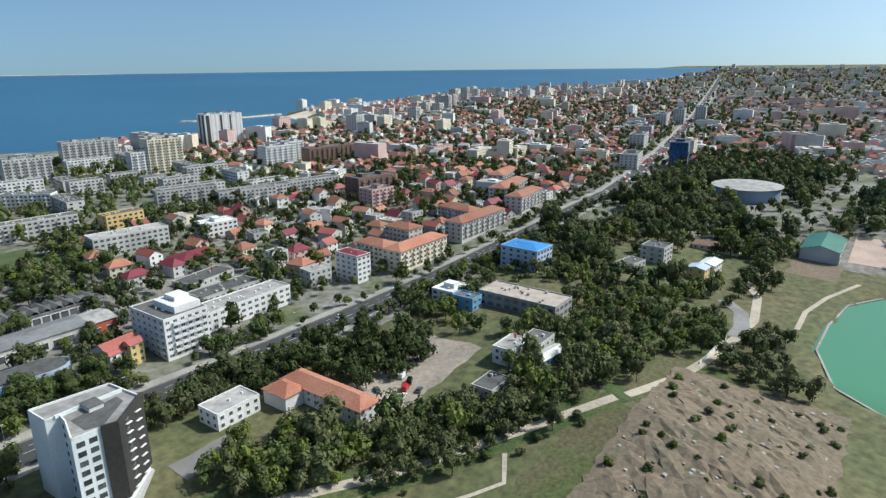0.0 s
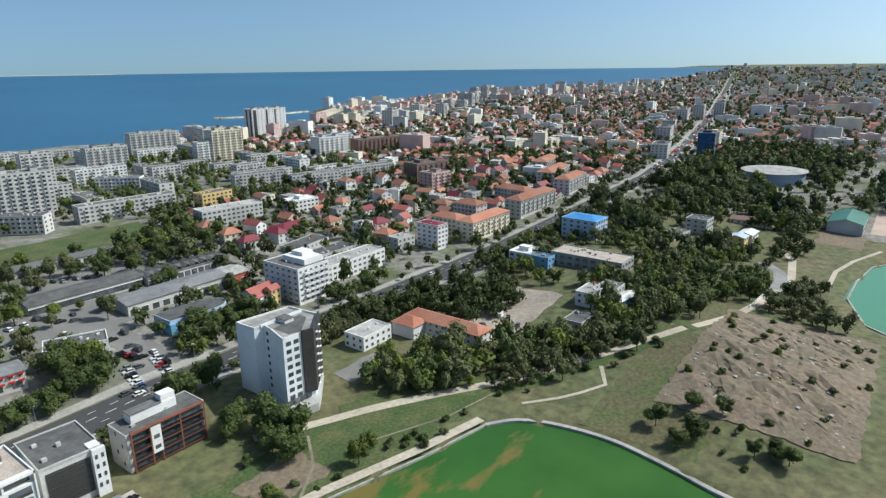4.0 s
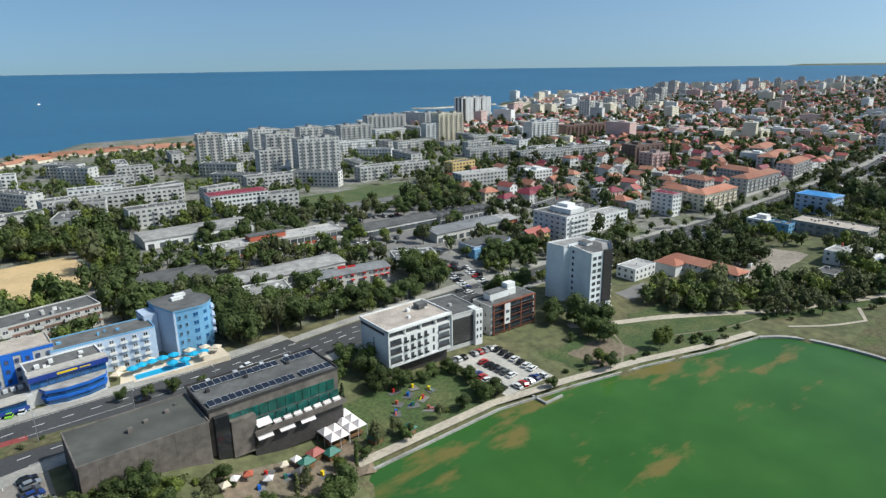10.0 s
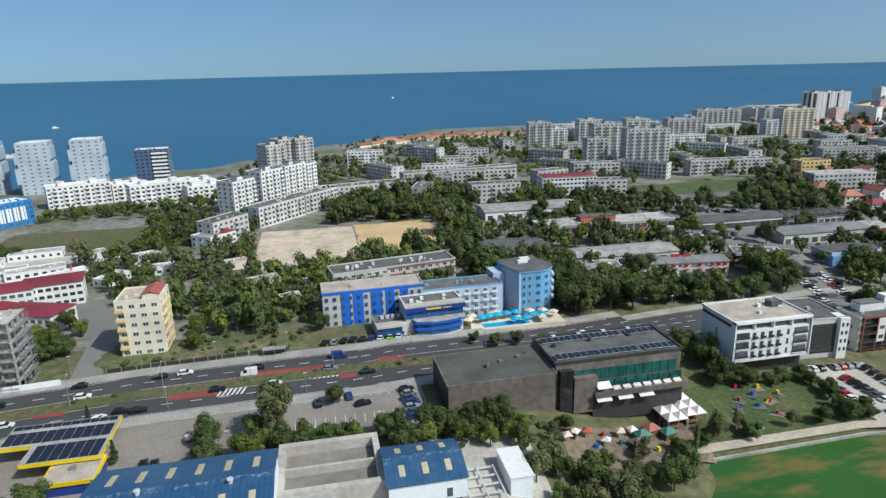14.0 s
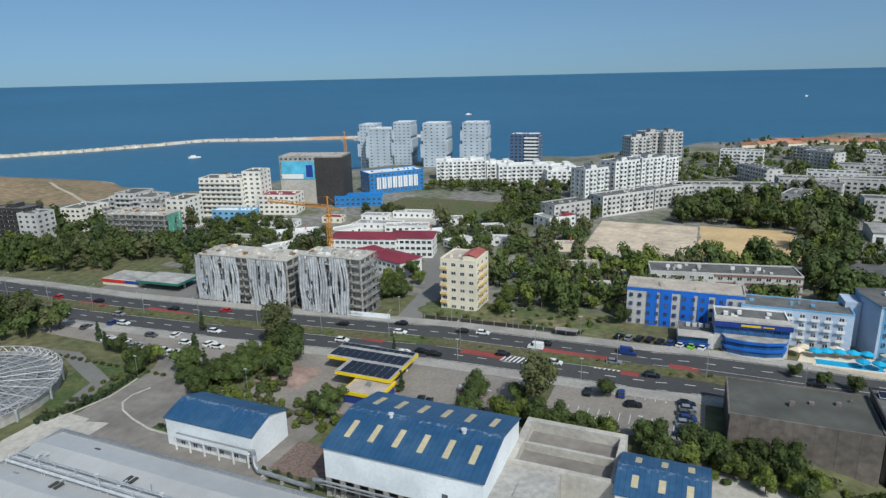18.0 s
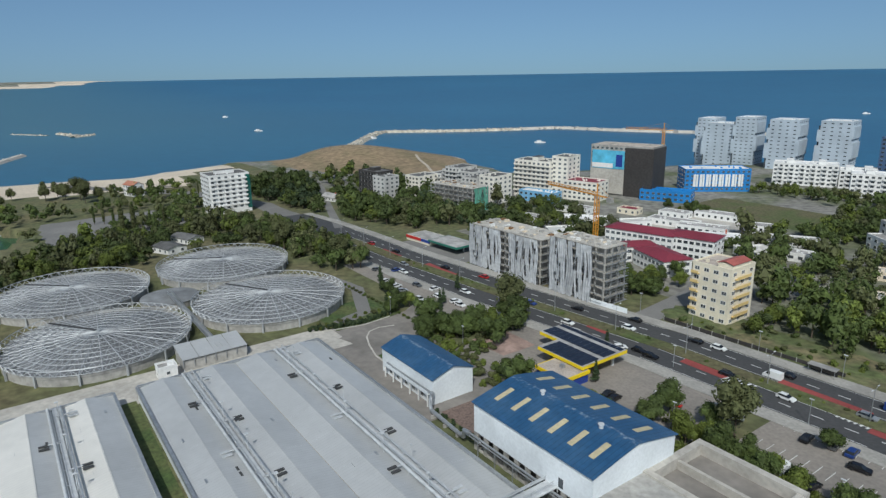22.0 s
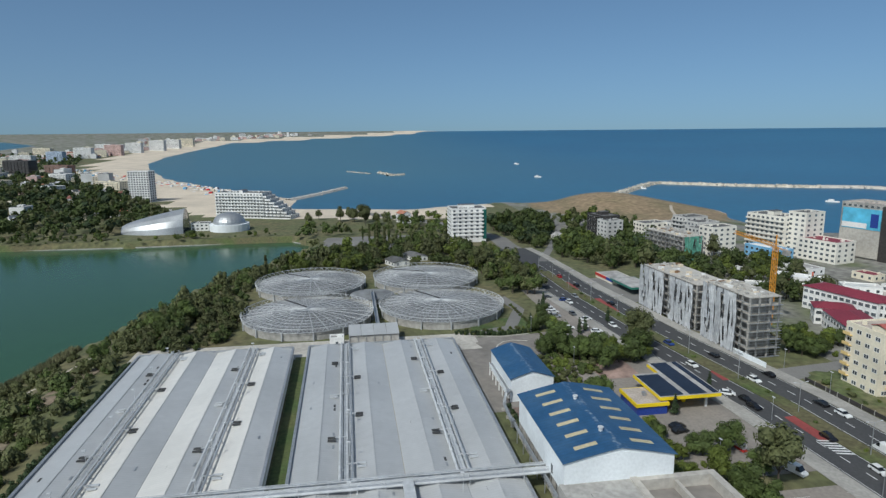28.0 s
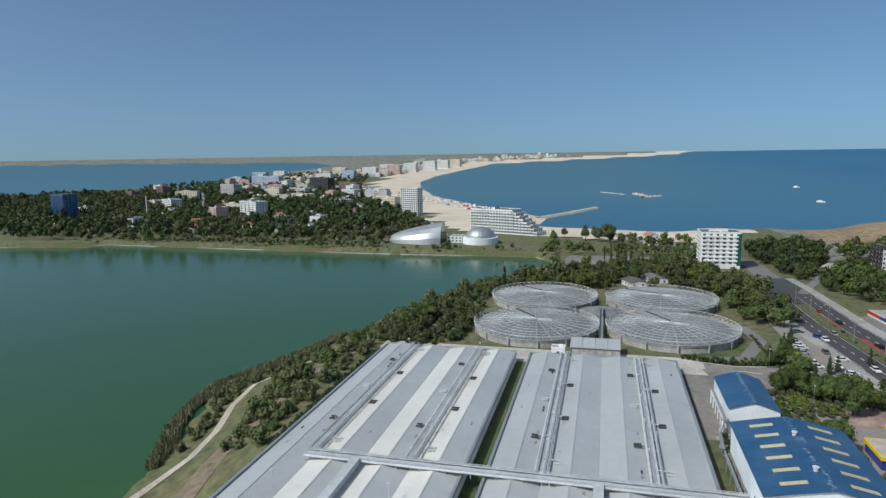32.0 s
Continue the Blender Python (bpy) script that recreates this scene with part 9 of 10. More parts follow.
tagged(part("beach_parasols", s, [WHITE, RED, BEIGE_CANVAS, SKY_BLUE]), "rows of white and red parasols and huts on the sand", "beach parasols", kind="stuff")
tagged(part("island", Shape().prism([(-1900, -2110), (-1960, -2030), (-2240, -2020), (-2310, -1740), (-2260, -1730), (-2180, -1960)], 0, 16), LEAVES[0]), "low wooded island in the back lake", "island", kind="structure")
for x, y in ((-700, 1500), (120, 2300), (-980, 500), (-760, 640), (-1250, 420), (-1700, 500)):
    b = thing("boat", x, y, float(bowl(x, y)) - 0.5, 40, "small white motor boat on the water", "boat", "boats")
    part("hull", Shape().prism([(-7, -2), (4, -2), (8, 0), (4, 2), (-7, 2)], -0.3, 1.6), WHITE, b)
    part("cabin", Shape().box(-4, -1.4, 1.6, 2, 1.4, 3.4), WHITE, b)

# ---- vehicles ----


def car_mesh(L=4.4, W=1.78, van=False):
    s, g = Shape(), Shape()
    h1, h2 = (0.95, 1.48) if not van else (1.15, 2.2)
    a, b = L / 2, W / 2
    prof = [(-a, 0.3), (-a, h1 - 0.1), (-a + 0.25, h1), (a - 0.9, h1 - 0.05), (a - 0.1, h1 - 0.25), (a, 0.55), (a, 0.3)]
    i = len(s.v)
    n = len(prof)
    s.v += [(x, -b, z) for x, z in prof] + [(x, b, z) for x, z in prof]
    for k in range(n):
        j = (k + 1) % n
        s.f.append((i + k, i + n + k, i + n + j, i + j))
        s.m.append(0)
    s.f += [tuple(range(i, i + n)), tuple(range(i + 2 * n - 1, i + n - 1, -1))]
    s.m += [0, 0]
    c0, c1, t0, t1 = (-a + 0.2, a - 1.15, -a + 0.75, a - 1.95) if not van else (-a + 0.05, a - 0.8, -a + 0.1, a - 1.5)
    lo, hi = [(c0, -b + 0.05), (c1, -b + 0.05), (c1, b - 0.05), (c0, b - 0.05)], [(t0, -b + 0.22), (t1, -b + 0.22), (t1, b - 0.22), (t0, b - 0.22)]
    tgt = g
    for k in range(4):
        j = (k + 1) % 4
        tgt.face([(*lo[k], h1 - 0.03), (*lo[j], h1 - 0.03), (*hi[j], h2 - 0.06), (*hi[k], h2 - 0.06)])
    s.box(t0 - 0.04, -b + 0.2, h2 - 0.08, t1 + 0.04, b - 0.2, h2)
    if van:
        s.box(-a + 0.05, -b + 0.03, h1 - 0.1, a - 2.0, b - 0.03, h2 - 0.05)
    return s, g


WHEEL = Shape().tube((0, -0.11, 0), (0, 0.11, 0), 0.32, 10).mesh("wheel", TYRE)
CAR = {}
for nm, col, rough, metal in (("white", (0.72, 0.72, 0.71), 0.3, 0), ("black", (0.012, 0.012, 0.014), 0.25, 0), ("grey", (0.13, 0.135, 0.14), 0.3, 0.4), ("silver", (0.42, 0.43, 0.44), 0.3, 0.5), ("red", (0.40, 0.02, 0.02), 0.3, 0), ("blue", (0.02, 0.05, 0.20), 0.3, 0.1), ("green", (0.25, 0.6, 0.05), 0.4, 0)):
    paint = mat(nm + "_car_paint", col, rough, metal, grain=0.03)
    for van in (False, True):
        s, g = car_mesh(van=van) if not van else car_mesh(4.9, 1.9, True)
        CAR[nm, van] = (s.mesh("body", paint), g.mesh("windows", CAR_GLASS))


def car(x, y, rz, color="white", van=False, z=None):
    z = (gz(x, y) + 0.16) if z is None else z
    ob = thing("car" if not van else "van", x, y, z, rz, "%s %s with dark windows" % (color, "panel van" if van else "passenger car"), "van" if van else "car", "parked and driving cars")
    body, glass = CAR[color, van]
    part("body", body, None, ob)
    part("cabin_glass", glass, None, ob, "dark cabin glazing")
    for u in (-1.35, 1.35):
        for v in (-0.8, 0.8):
            part("wheel", WHEEL, None, ob, at=pose(u, v, 0.32))


rnd = random.Random(8)
COLS = ["white", "white", "white", "black", "black", "grey", "grey", "silver", "silver", "blue", "red"]
for k in range(8):
    car(-19.5 + k * 2.55, 162 - 0.1 * k, 84 + rnd.uniform(-4, 4), rnd.choice(COLS)) if k not in (3,) else None
for k in range(7):
    car(0.5, 159 - k * 3.0, 12 + rnd.uniform(-5, 5), ["black", "black", "black", "white", "black", "white", "white"][k])
for k in range(6):
    car(-10.5 + k * 0.35, 155 - k * 2.6, 4 + rnd.uniform(-4, 4), ["red", "black", "black", "grey", "grey", "white"][k])
for k in range(5):
    car(-13 + k * 3.1, 135.5 + rnd.uniform(-0.4, 0.4), 88 + rnd.uniform(-8, 8), ["white", "red", "white", "blue", "white"][k])
for k in range(6):
    car(-18, 150 - k * 2.6, 10 + rnd.uniform(-8, 8), ["blue", "red", "white", "white", "black", "black"][k])
for x, y, a, c, v in ((-171, 180.6, 2, "silver", 0), (-160, 175.5, 2, "black", 0), (-187, 174.5, 0, "white", 0), (-203, 175, 4, "black", 0), (-214, 188.5, 5, "white", 0), (-221, 187.5, 185, "black", 0), (-193, 186.5, 182, "black", 0), (-243, 187, 186, "black", 0),
                      (-262, 180, 186, "black", 0), (-240, 180, 8, "white", 0), (-276, 171, 7, "blue", 0), (-255, 168, 7, "white", 0), (-168, 188.5, 0, "blue", 1), (-195, 183.2, 182, "white", 1), (-310, 177, 187, "red", 0), (-330, 172, 187, "black", 0), (-345, 161, 5, "silver", 0),
                      (-365, 169, 183, "black", 0), (-385, 167, 180, "red", 0), (-300, 160, 6, "white", 0), (-227, 168.5, 5, "black", 0), (-222.5, 168, 8, "black", 0), (-232, 166, 60, "white", 0), (-127, 172.8, 2, "white", 0), (-118, 189, 182, "black", 0), (-62, 191, 10, "white", 0), (-30, 198, 10, "grey", 0), (-84, 194, 190, "white", 0),
                      (-215, 141, 100, "black", 0), (-212.5, 140.5, 100, "black", 0), (-190, 156, 20, "white", 1), (-172, 144.5, 80, "white", 1), (-166, 143.5, 84, "black", 0), (-158, 144, 80, "white", 1), (-163, 157, 12, "black", 0), (-175, 160, 95, "black", 0), (-166.5, 162, 95, "blue", 0), (-170, 162, 95, "grey", 0)):
    car(x, y, a, c, bool(v))
for k in range(7):
    car(-150.5 + (k % 2) * 0.5, 147 + k * 2.5, 8 + rnd.uniform(-3, 3), rnd.choice(("black", "black", "grey", "silver", "blue")))
for k in range(9):
    car(-172 + k * 3.1, 200.3 + rnd.uniform(-0.5, 0.5), 70 + rnd.uniform(-8, 8), ["black", "silver", "black", "black", "black", "blue", "white", "green", "white"][k])
for x, y in ((-290, 150), (-294, 151), (-302, 149), (-310, 153), (-318, 150), (-280, 146), (-276, 146), (-336, 155), (-340, 154), (-346, 148), (-322, 143), (-326, 143), (-330, 143), (-304, 142), (-300, 142), (-316, 142)):
    car(x, y, rnd.choice((5, 95, 80)), rnd.choice(COLS))
for k in range(34):
    x, y = (14 + (k % 17) * 6.2, 293 + rnd.uniform(-1, 1)) if k < 17 else (-44 + (k % 17) * 10.5, 338 + rnd.uniform(-6, 6))
    if is_free(x, y, 2.5) and rnd.random() < 0.8:
        car(x, y, 90 + rnd.uniform(-12, 12), rnd.choice(COLS), rnd.random() < 0.15)
for k in range(12):
    car(34 + (k % 6) * 0.6 + 12 * (k // 6), 216 + (k % 6) * 3.1, 170 + rnd.uniform(-6, 6), rnd.choice(COLS))
for x, y, a in ((158, 136, 20), (163, 139, 22), (165, 134, 24), (170, 146, 10), (168, 141, 30), (192, 155, 30), (196, 154, 30), (156, 147, 60)):
    car(x, y, a, rnd.choice(COLS), x in (163, 168, 170))
for k in range(46):
    x, y = rnd.choice(((rnd.uniform(14, 60), rnd.uniform(270, 298)), (rnd.uniform(-20, 120), rnd.uniform(330, 346)), (rnd.uniform(40, 52), rnd.uniform(222, 262))))
    if is_free(x, y, 1.5):
        car(x, y, rnd.choice((0, 90, 80)), rnd.choice(COLS), rnd.random() < 0.2)
for k in range(26):
    t = rnd.uniform(0, 1)
    x = 20 + 560 * t
    y = float(np.interp(x, [p[0] for p in BOULEVARD], [p[1] for p in BOULEVARD])) + rnd.choice((-5.2, -1.9, 1.9, 5.2))
    car(x, y, 2, rnd.choice(COLS))
s, r = Shape(), random.Random(6)
for k in range(420):
    x = r.uniform(560, 2300)
    y = avenue_y(x) + r.choice((-6, -5, -2, 2, 5, 6))
    z = 13.3 + float(bowl(x, y))
    s.box(x - 2.1, y - 0.85, z, x + 2.1, y + 0.85, z + 1.3, r.choice((0, 0, 1, 2, 3)))
tagged(part("distant_traffic", s, [WHITE, DARKP, STEEL, RED]), "dense distant traffic along the avenue", "cars", kind="stuff")
tr = thing("tanker_trailer", -204, 150, 12.8, 8, "white cylindrical gas tank on a trailer", "trailer")
part("tank", Shape().tube((-3.4, 0, 1.5), (3.4, 0, 1.5), 0.75, 12), WHITE, tr)
part("chassis", Shape().box(-3.4, -0.6, 0.4, 3.8, 0.6, 0.8, 0, True), RED, tr)
s = Shape()
for k in range(13):
    x = -181 + k * 2.55
    for y0 in (161.3, 148.0):
        s.face([(x, y0, gz(x, y0) + 0.18), (x + 0.13, y0, gz(x, y0) + 0.18), (x + 0.13, y0 + 4.6, gz(x, y0 + 4.6) + 0.18), (x, y0 + 4.6, gz(x, y0 + 4.6) + 0.18)])
tagged(part("bay_marking", s, LINE), "white parking bay lines on the asphalt", "road marking", kind="stuff")

# ---- street furniture ----
LAMP_M = (("pole", Shape().tube((0, 0, -0.5), (0, 0, 8.6), 0.12, 7, 0, 0.07).mesh("pole", STEEL)),)
LAMP_M += tuple(("arm", Shape().tube((0, 0, 8.5), (0, d * 1.9, 8.9), 0.05, 5).mesh("arm", STEEL)) for d in (-1, 1))
LAMP_M += tuple(("lamp_head", Shape().box(-0.12, d * 1.95 - 0.35, 8.82, 0.12, d * 1.95 + 0.35, 8.95).mesh("lamp_head", WHITE_STEEL)) for d in (-1, 1))
for k in range(15):
    x = -410 + k * 24
    y = float(np.interp(x, [p[0] for p in MEDIAN], [p[1] for p in MEDIAN]))
    ob = thing("street_lamp", x, y, gz(x, y), 3, "tall grey street lamp with two arms", "street lamp", "boulevard lamps")
    for n_, me in LAMP_M:
        part(n_, me, None, ob)
for x, y in ((-178, 167), (-190, 148), (-160, 141), (-215, 168), (-248, 196), (-206, 196), (-228, 196), (-184, 198), (-196, 141), (-262, 130), (-298, 126), (-40, 209), (0, 217), (60, 222), (100, 222), (180, 220)):
    ob = thing("street_lamp", x, y, gz(x, y), 90, "slim grey lamp post beside the road", "street lamp", "side lamps")
    part("pole", Shape().tube((0, 0, -0.5), (0, 0, 6.6), 0.09, 6, 0, 0.06), STEEL, ob)
    part("lamp_head", Shape().box(-0.15, -0.5, 6.55, 0.15, 0.5, 6.72), WHITE_STEEL, ob)
bs = thing("bus_shelter", -188, 195.5, gz(-188, 195.5), 2, "flat-roofed glazed bus shelter on the footway", "bus shelter")
part("roof", Shape().box(-3.6, -1.2, 2.5, 3.6, 1.2, 2.75, 0, True), PALE_ROOF, bs)
part("back_wall", Shape().box(-3.4, 0.9, 0, 3.4, 1.0, 2.4), CAR_GLASS, bs)
for x in (-3.3, 0, 3.3):
    part("post", Shape().box(x - 0.05, -1.0, 0, x + 0.05, -0.9, 2.5), STEEL, bs)
sp_ = Shape()
rnd = random.Random(14)
for k in range(420):
    x, y = rnd.uniform(137, 236), rnd.uniform(4, 60)
    q = rnd.uniform(0.25, 0.9)
    zz = float(ground(x, y)) + 0.05
    sp_.prism([(x - q, y - q * 0.5), (x + q * 0.6, y - q * 0.8), (x + q, y + q * 0.5), (x - q * 0.3, y + q * 0.9)], zz - 0.3, zz + rnd.uniform(0.1, 0.7), rnd.choice((0, 0, 1)))
tagged(part("rubble", sp_, [CONCRETE, DIRT]), "broken concrete and stones on the mound", "rubble", kind="stuff")

# ---- trees and shrubs ----
grove([(122, 195), (159, 198), (207, 160), (181, 142), (151, 152), (125, 174)], 5.6, ["broad"], (0.95, 1.3), 1, single=False)
grove([(88, 136), (120, 152), (131, 142), (112, 114)], 5.6, ["bright", "broad", "pale"], (0.9, 1.35), 2, single=False)
grove([(109, 118), (141, 123), (170, 103), (186, 88), (239, 76), (226, 69), (154, 90), (109, 112)], 5.6, ["pale", "pale", "broad"], (0.8, 1.2), 3, single=False)
grove([(273, 130), (304, 62), (271, 53), (233, 69), (205, 93), (214, 128)], 6.0, ["broad", "broad", "bright", "pale"], (0.7, 1.2), 4, single=False)
grove([(140, 231), (176, 228), (165, 220), (134, 222)], 6.0, ["broad"], (0.9, 1.2), 5, single=False)
grove([(80, 199), (140, 201), (134, 184), (84, 189)], 5.2, ["pale"], (0.95, 1.3), 6, single=False)
grove([(-50, 232), (-19, 229), (24, 227), (34, 222), (-14, 217), (-49, 213)], 6.2, ["broad", "broad", "broad", "bright"], (0.95, 1.4), 7)
grove([(-104, 258), (-52, 248), (-47, 213), (-60, 209), (-84, 206)], 6.8, ["broad", "broad", "pale"], (1.25, 1.9), 8)
grove([(-42, 250), (-33, 250), (-33, 236), (-42, 236)], 6.5, ["broad", "pale"], (1.2, 1.7), 86, gap=0.5)
grove([(10, 248), (20, 252), (34, 248), (36, 230), (14, 232)], 6.8, ["broad", "broad", "bright"], (1.2, 1.8), 91, gap=0.5)
grove([(-50, 326), (150, 322), (150, 354), (-50, 354)], 13.0, ["broad", "broad", "pale"], (0.9, 1.5), 92)
grove([(12, 268), (128, 268), (128, 302), (12, 302)], 12.0, ["broad", "bright", "pale"], (0.7, 1.3), 93, margin=1.5)
grove([(34, 190), (54, 192), (54, 201), (34, 200)], 6.0, ["broad"], (1.2, 1.6), 94)
grove([(60, 226), (96, 230), (100, 242), (62, 242)], 6.5, ["broad", "conifer", "broad"], (1.0, 1.6), 95)
for x, y, q in ((45, 157, 1.9), (49, 150, 1.5), (41, 149, 1.1), (-55, 178, 1.0), (-52, 168, 1.2), (-54, 160, 1.1)):
    tree("broad", x, y, q, random.Random(int(x * 3 + y)))
grove([(-240, 232), (-178, 300), (-112, 300), (-112, 222), (-174, 216), (-190, 208), (-215, 226)], 6.4, ["broad", "broad", "broad", "pale", "bright"], (0.85, 1.4), 9, single=False, gap=0.5)
grove([(-220, 345), (-202, 342), (-169, 268), (-206, 262), (-238, 280)], 6.6, ["broad", "pale"], (0.7, 1.1), 10, single=False, gap=0.5)
grove([(-114, 274), (-84, 300), (-62, 256), (-82, 226), (-100, 250)], 6.4, ["broad"], (1.1, 1.5), 11, single=False)
grove([(-332, 137), (-300, 136), (-296, 120), (-310, 132)], 5.5, ["conifer", "bright", "broad"], (0.6, 0.9), 13)
grove([(-287, 133), (-274, 146), (-250, 136), (-234, 130), (-226, 122), (-236, 118), (-268, 119)], 3.0, ["bush", "bush", "bush", "bush", "broad"], (0.7, 1.25), 14)
grove([(-272, 150), (-262, 152), (-258, 144), (-268, 142)], 5.0, ["bright", "broad"], (0.8, 1.1), 87)
grove([(-500, 66), (-474, 112), (-420, 96), (-418, 30), (-450, 10)], 6.5, ["broad", "pale", "bright", "poplar"], (0.8, 1.3), 15, single=False)
grove([(-506, 130), (-438, 158), (-350, 150), (-350, 128), (-400, 126)], 6.8, ["broad", "poplar", "pale"], (0.8, 1.2), 16, single=False)
grove([(-340, -44), (-420, -16), (-452, 10), (-418, 34), (-412, 10), (-350, 12), (-320, -20)], 5.6, ["broad", "pale", "pale"], (0.55, 1.0), 17, single=False, sink=1.2)
grove([(-205, -36), (-235, -42), (-262, -48), (-300, -40), (-330, -26), (-300, -19), (-205, -19)], 5.0, ["pale", "bush", "pale", "broad"], (0.5, 0.9), 18, single=False, sink=2.2)
grove([(-205, -54), (-230, -60), (-262, -72), (-305, -61), (-345, -50), (-300, -54), (-262, -63), (-230, -55)], 3.4, ["pale", "pale", "bush"], (0.4, 0.7), 19, single=False, sink=2.4)
grove([(-622, -146), (-608, -140), (-608, -30), (-620, -30)], 6.0, ["bush", "bush", "broad"], (0.6, 1.0), 96)
for x, y, q in ((-318, -14, 1.0), (-336, -8, 1.2), (-352, 2, 0.9), (-374, 0, 1.3), (-394, 6, 1.0), (-412, 14, 1.3), (-330, -20, 1.1), (-300, -30, 0.9)):
    tree("poplar" if q > 1.25 else "broad", x, y, q, random.Random(int(-x)))
grove([(-520, 60), (-590, 128), (-520, 128), (-505, 90)], 8.0, ["poplar", "pale", "broad"], (0.8, 1.3), 20, single=False)
grove([(-180, 143), (-188, 150), (-194, 146), (-186, 136), (-160, 137), (-130, 140), (-126, 130), (-180, 134)], 5.4, ["broad", "bush", "bright"], (0.7, 1.0), 21)
grove([(-146, 138), (-124, 134), (-112, 122), (-92, 126), (-84, 122), (-104, 106), (-116, 96), (-124, 110), (-130, 126)], 6.0, ["pale", "broad", "bush", "broad"], (0.75, 1.2), 22)
grove([(-124, 96), (-106, 96), (-110, 70), (-126, 30), (-140, 30), (-140, 92)], 6.4, ["pale", "bush", "broad", "bush"], (0.6, 1.0), 60, single=False, sink=1.6)
grove([(-218, 132), (-188, 134), (-190, 126), (-216, 125)], 5.0, ["broad", "bush"], (0.6, 0.9), 23)
grove([(-168, 214), (-112, 218), (-112, 206), (-150, 204)], 6, ["bush", "bush", "conifer"], (0.7, 1.0), 24)
grove([(58, 118), (66, 124), (84, 110), (72, 108)], 4.0, ["bush"], (0.9, 1.4), 25)
grove([(14, 126), (60, 116), (98, 108), (100, 112), (62, 124), (18, 134)], 7.0, ["bush", "bush", "bush", "bright"], (0.5, 1.1), 97)
grove([(104, 118), (160, 84), (236, 64), (170, 72), (110, 104)], 8.0, ["bush", "bush", "bush", "pale"], (0.7, 1.5), 26)
grove([(112, 20), (140, 10), (142, 60), (114, 66)], 8.0, ["broad", "bush", "bush", "bush"], (0.7, 1.1), 27)
grove([(140, 0), (236, 4), (236, 58), (150, 60)], 11.0, ["bush"], (0.6, 1.4), 28)
grove([(238, 10), (262, 24), (300, 34), (300, 44), (250, 50), (236, 30)], 7.0, ["bush", "bush", "broad"], (0.8, 1.3), 29, single=False)
grove([(-300, 99), (-296, 128), (-304, 126), (-306, 100)], 3.2, ["bush"], (0.6, 0.8), 30)
grove([(-238, 199), (-176, 199), (-176, 216), (-236, 214)], 5.0, ["bush"], (0.4, 1.0), 31)
grove([(300, 60), (380, 70), (376, 44), (330, 58)], 7.0, ["broad", "broad", "pale"], (0.9, 1.3), 32, single=False)
for k, (x, y, sz) in enumerate(((-185, 148, 1.55), (-267, 155, 1.5), (-262, 150, 1.1), (-173, 137, 1.0), (-170, 160, 0.8), (-201, 147, 0.95), (-136, 142, 0.9), (-130, 143, 0.9), (-112, 140, 0.8), (-123, 192, 0.55), (-116, 190.5, 0.55), (-109, 190, 0.6), (-100, 188.5, 0.5), (-173, 212, 0.8), (48, 152, 1.25), (38, 146, 0.9), (44, 158, 1.1), (-4, 128, 0.6), (22, 123, 0.8), (-27, 137, 0.9), (-36, 136, 0.7), (-22, 150, 0.6), (-25, 158, 0.7), (-60, 134, 0.7), (-26, 142, 0.6), (-24, 147, 0.6), (-33, 158, 0.8), (-45, 160, 0.8))):
    tree("pale" if k in (0, 14) else "broad", x, y, sz, random.Random(k))
for x, y in ((-296, 147), (-305, 160), (-282, 136), (-222, 144), (226, 108), (-232, 160), (-72, 160), (-66, 161)):
    tree("conifer", x, y, 0.8, random.Random(int(x)))
rnd = random.Random(77)
for k in range(60):
    x = -410 + k * 5.1
    y = float(np.interp(x, [p[0] for p in MEDIAN], [p[1] for p in MEDIAN])) + rnd.uniform(-1.5, 1.5)
    if rnd.random() < 0.5:
        tree("bush", x, y, rnd.uniform(0.3, 0.7), rnd)
for k in range(26):
    x = -74 + k * 4.6 + rnd.uniform(-1.5, 1.5)
    y = float(np.interp(x, [-78, -27, 3, 35, 66], [136, 136.5, 131.5, 124.5, 115.5])) + rnd.uniform(-1, 2.5)
    if rnd.random() < 0.7 and not -21 < x < 4:
        tree(rnd.choice(("bush", "bush", "pale")), x, y, rnd.uniform(0.5, 0.9), rnd)
for x in np.arange(-336, -290, 3.0):
    tree("bush", x, 128 + (x + 336) * 0.02, 0.6, rnd)
for x in np.arange(-285, -150, 2.1):
    ob = new("hedge_bush", HEDGE)
    ob.matrix_basis = Matrix.LocRotScale((x, -16.2 + rnd.uniform(-0.3, 0.3), gz(x, -16)), Euler((0, 0, rnd.uniform(0, 6.28))), (0.95, 0.95, rnd.uniform(0.9, 1.25)))
    tagged(ob, "dark clipped evergreen bush in the hedge", "bush", "hedge along the hall")
strip("bare_bank", [(-180, -33), (-213, -36), (-229, -35), (-250, -35), (-271, -31), (-290, -27)], 7, DIRT, "bare dry earth on the bank", 0.14, "ground")
s, r = Shape(), random.Random(17)
REED = mat("reed", (0.19, 0.185, 0.095), 0.8, grain=0.2, scale=0.6, big=0.2, big_scale=0.2, tint=(0.09, 0.10, 0.045), per_island=0.35)
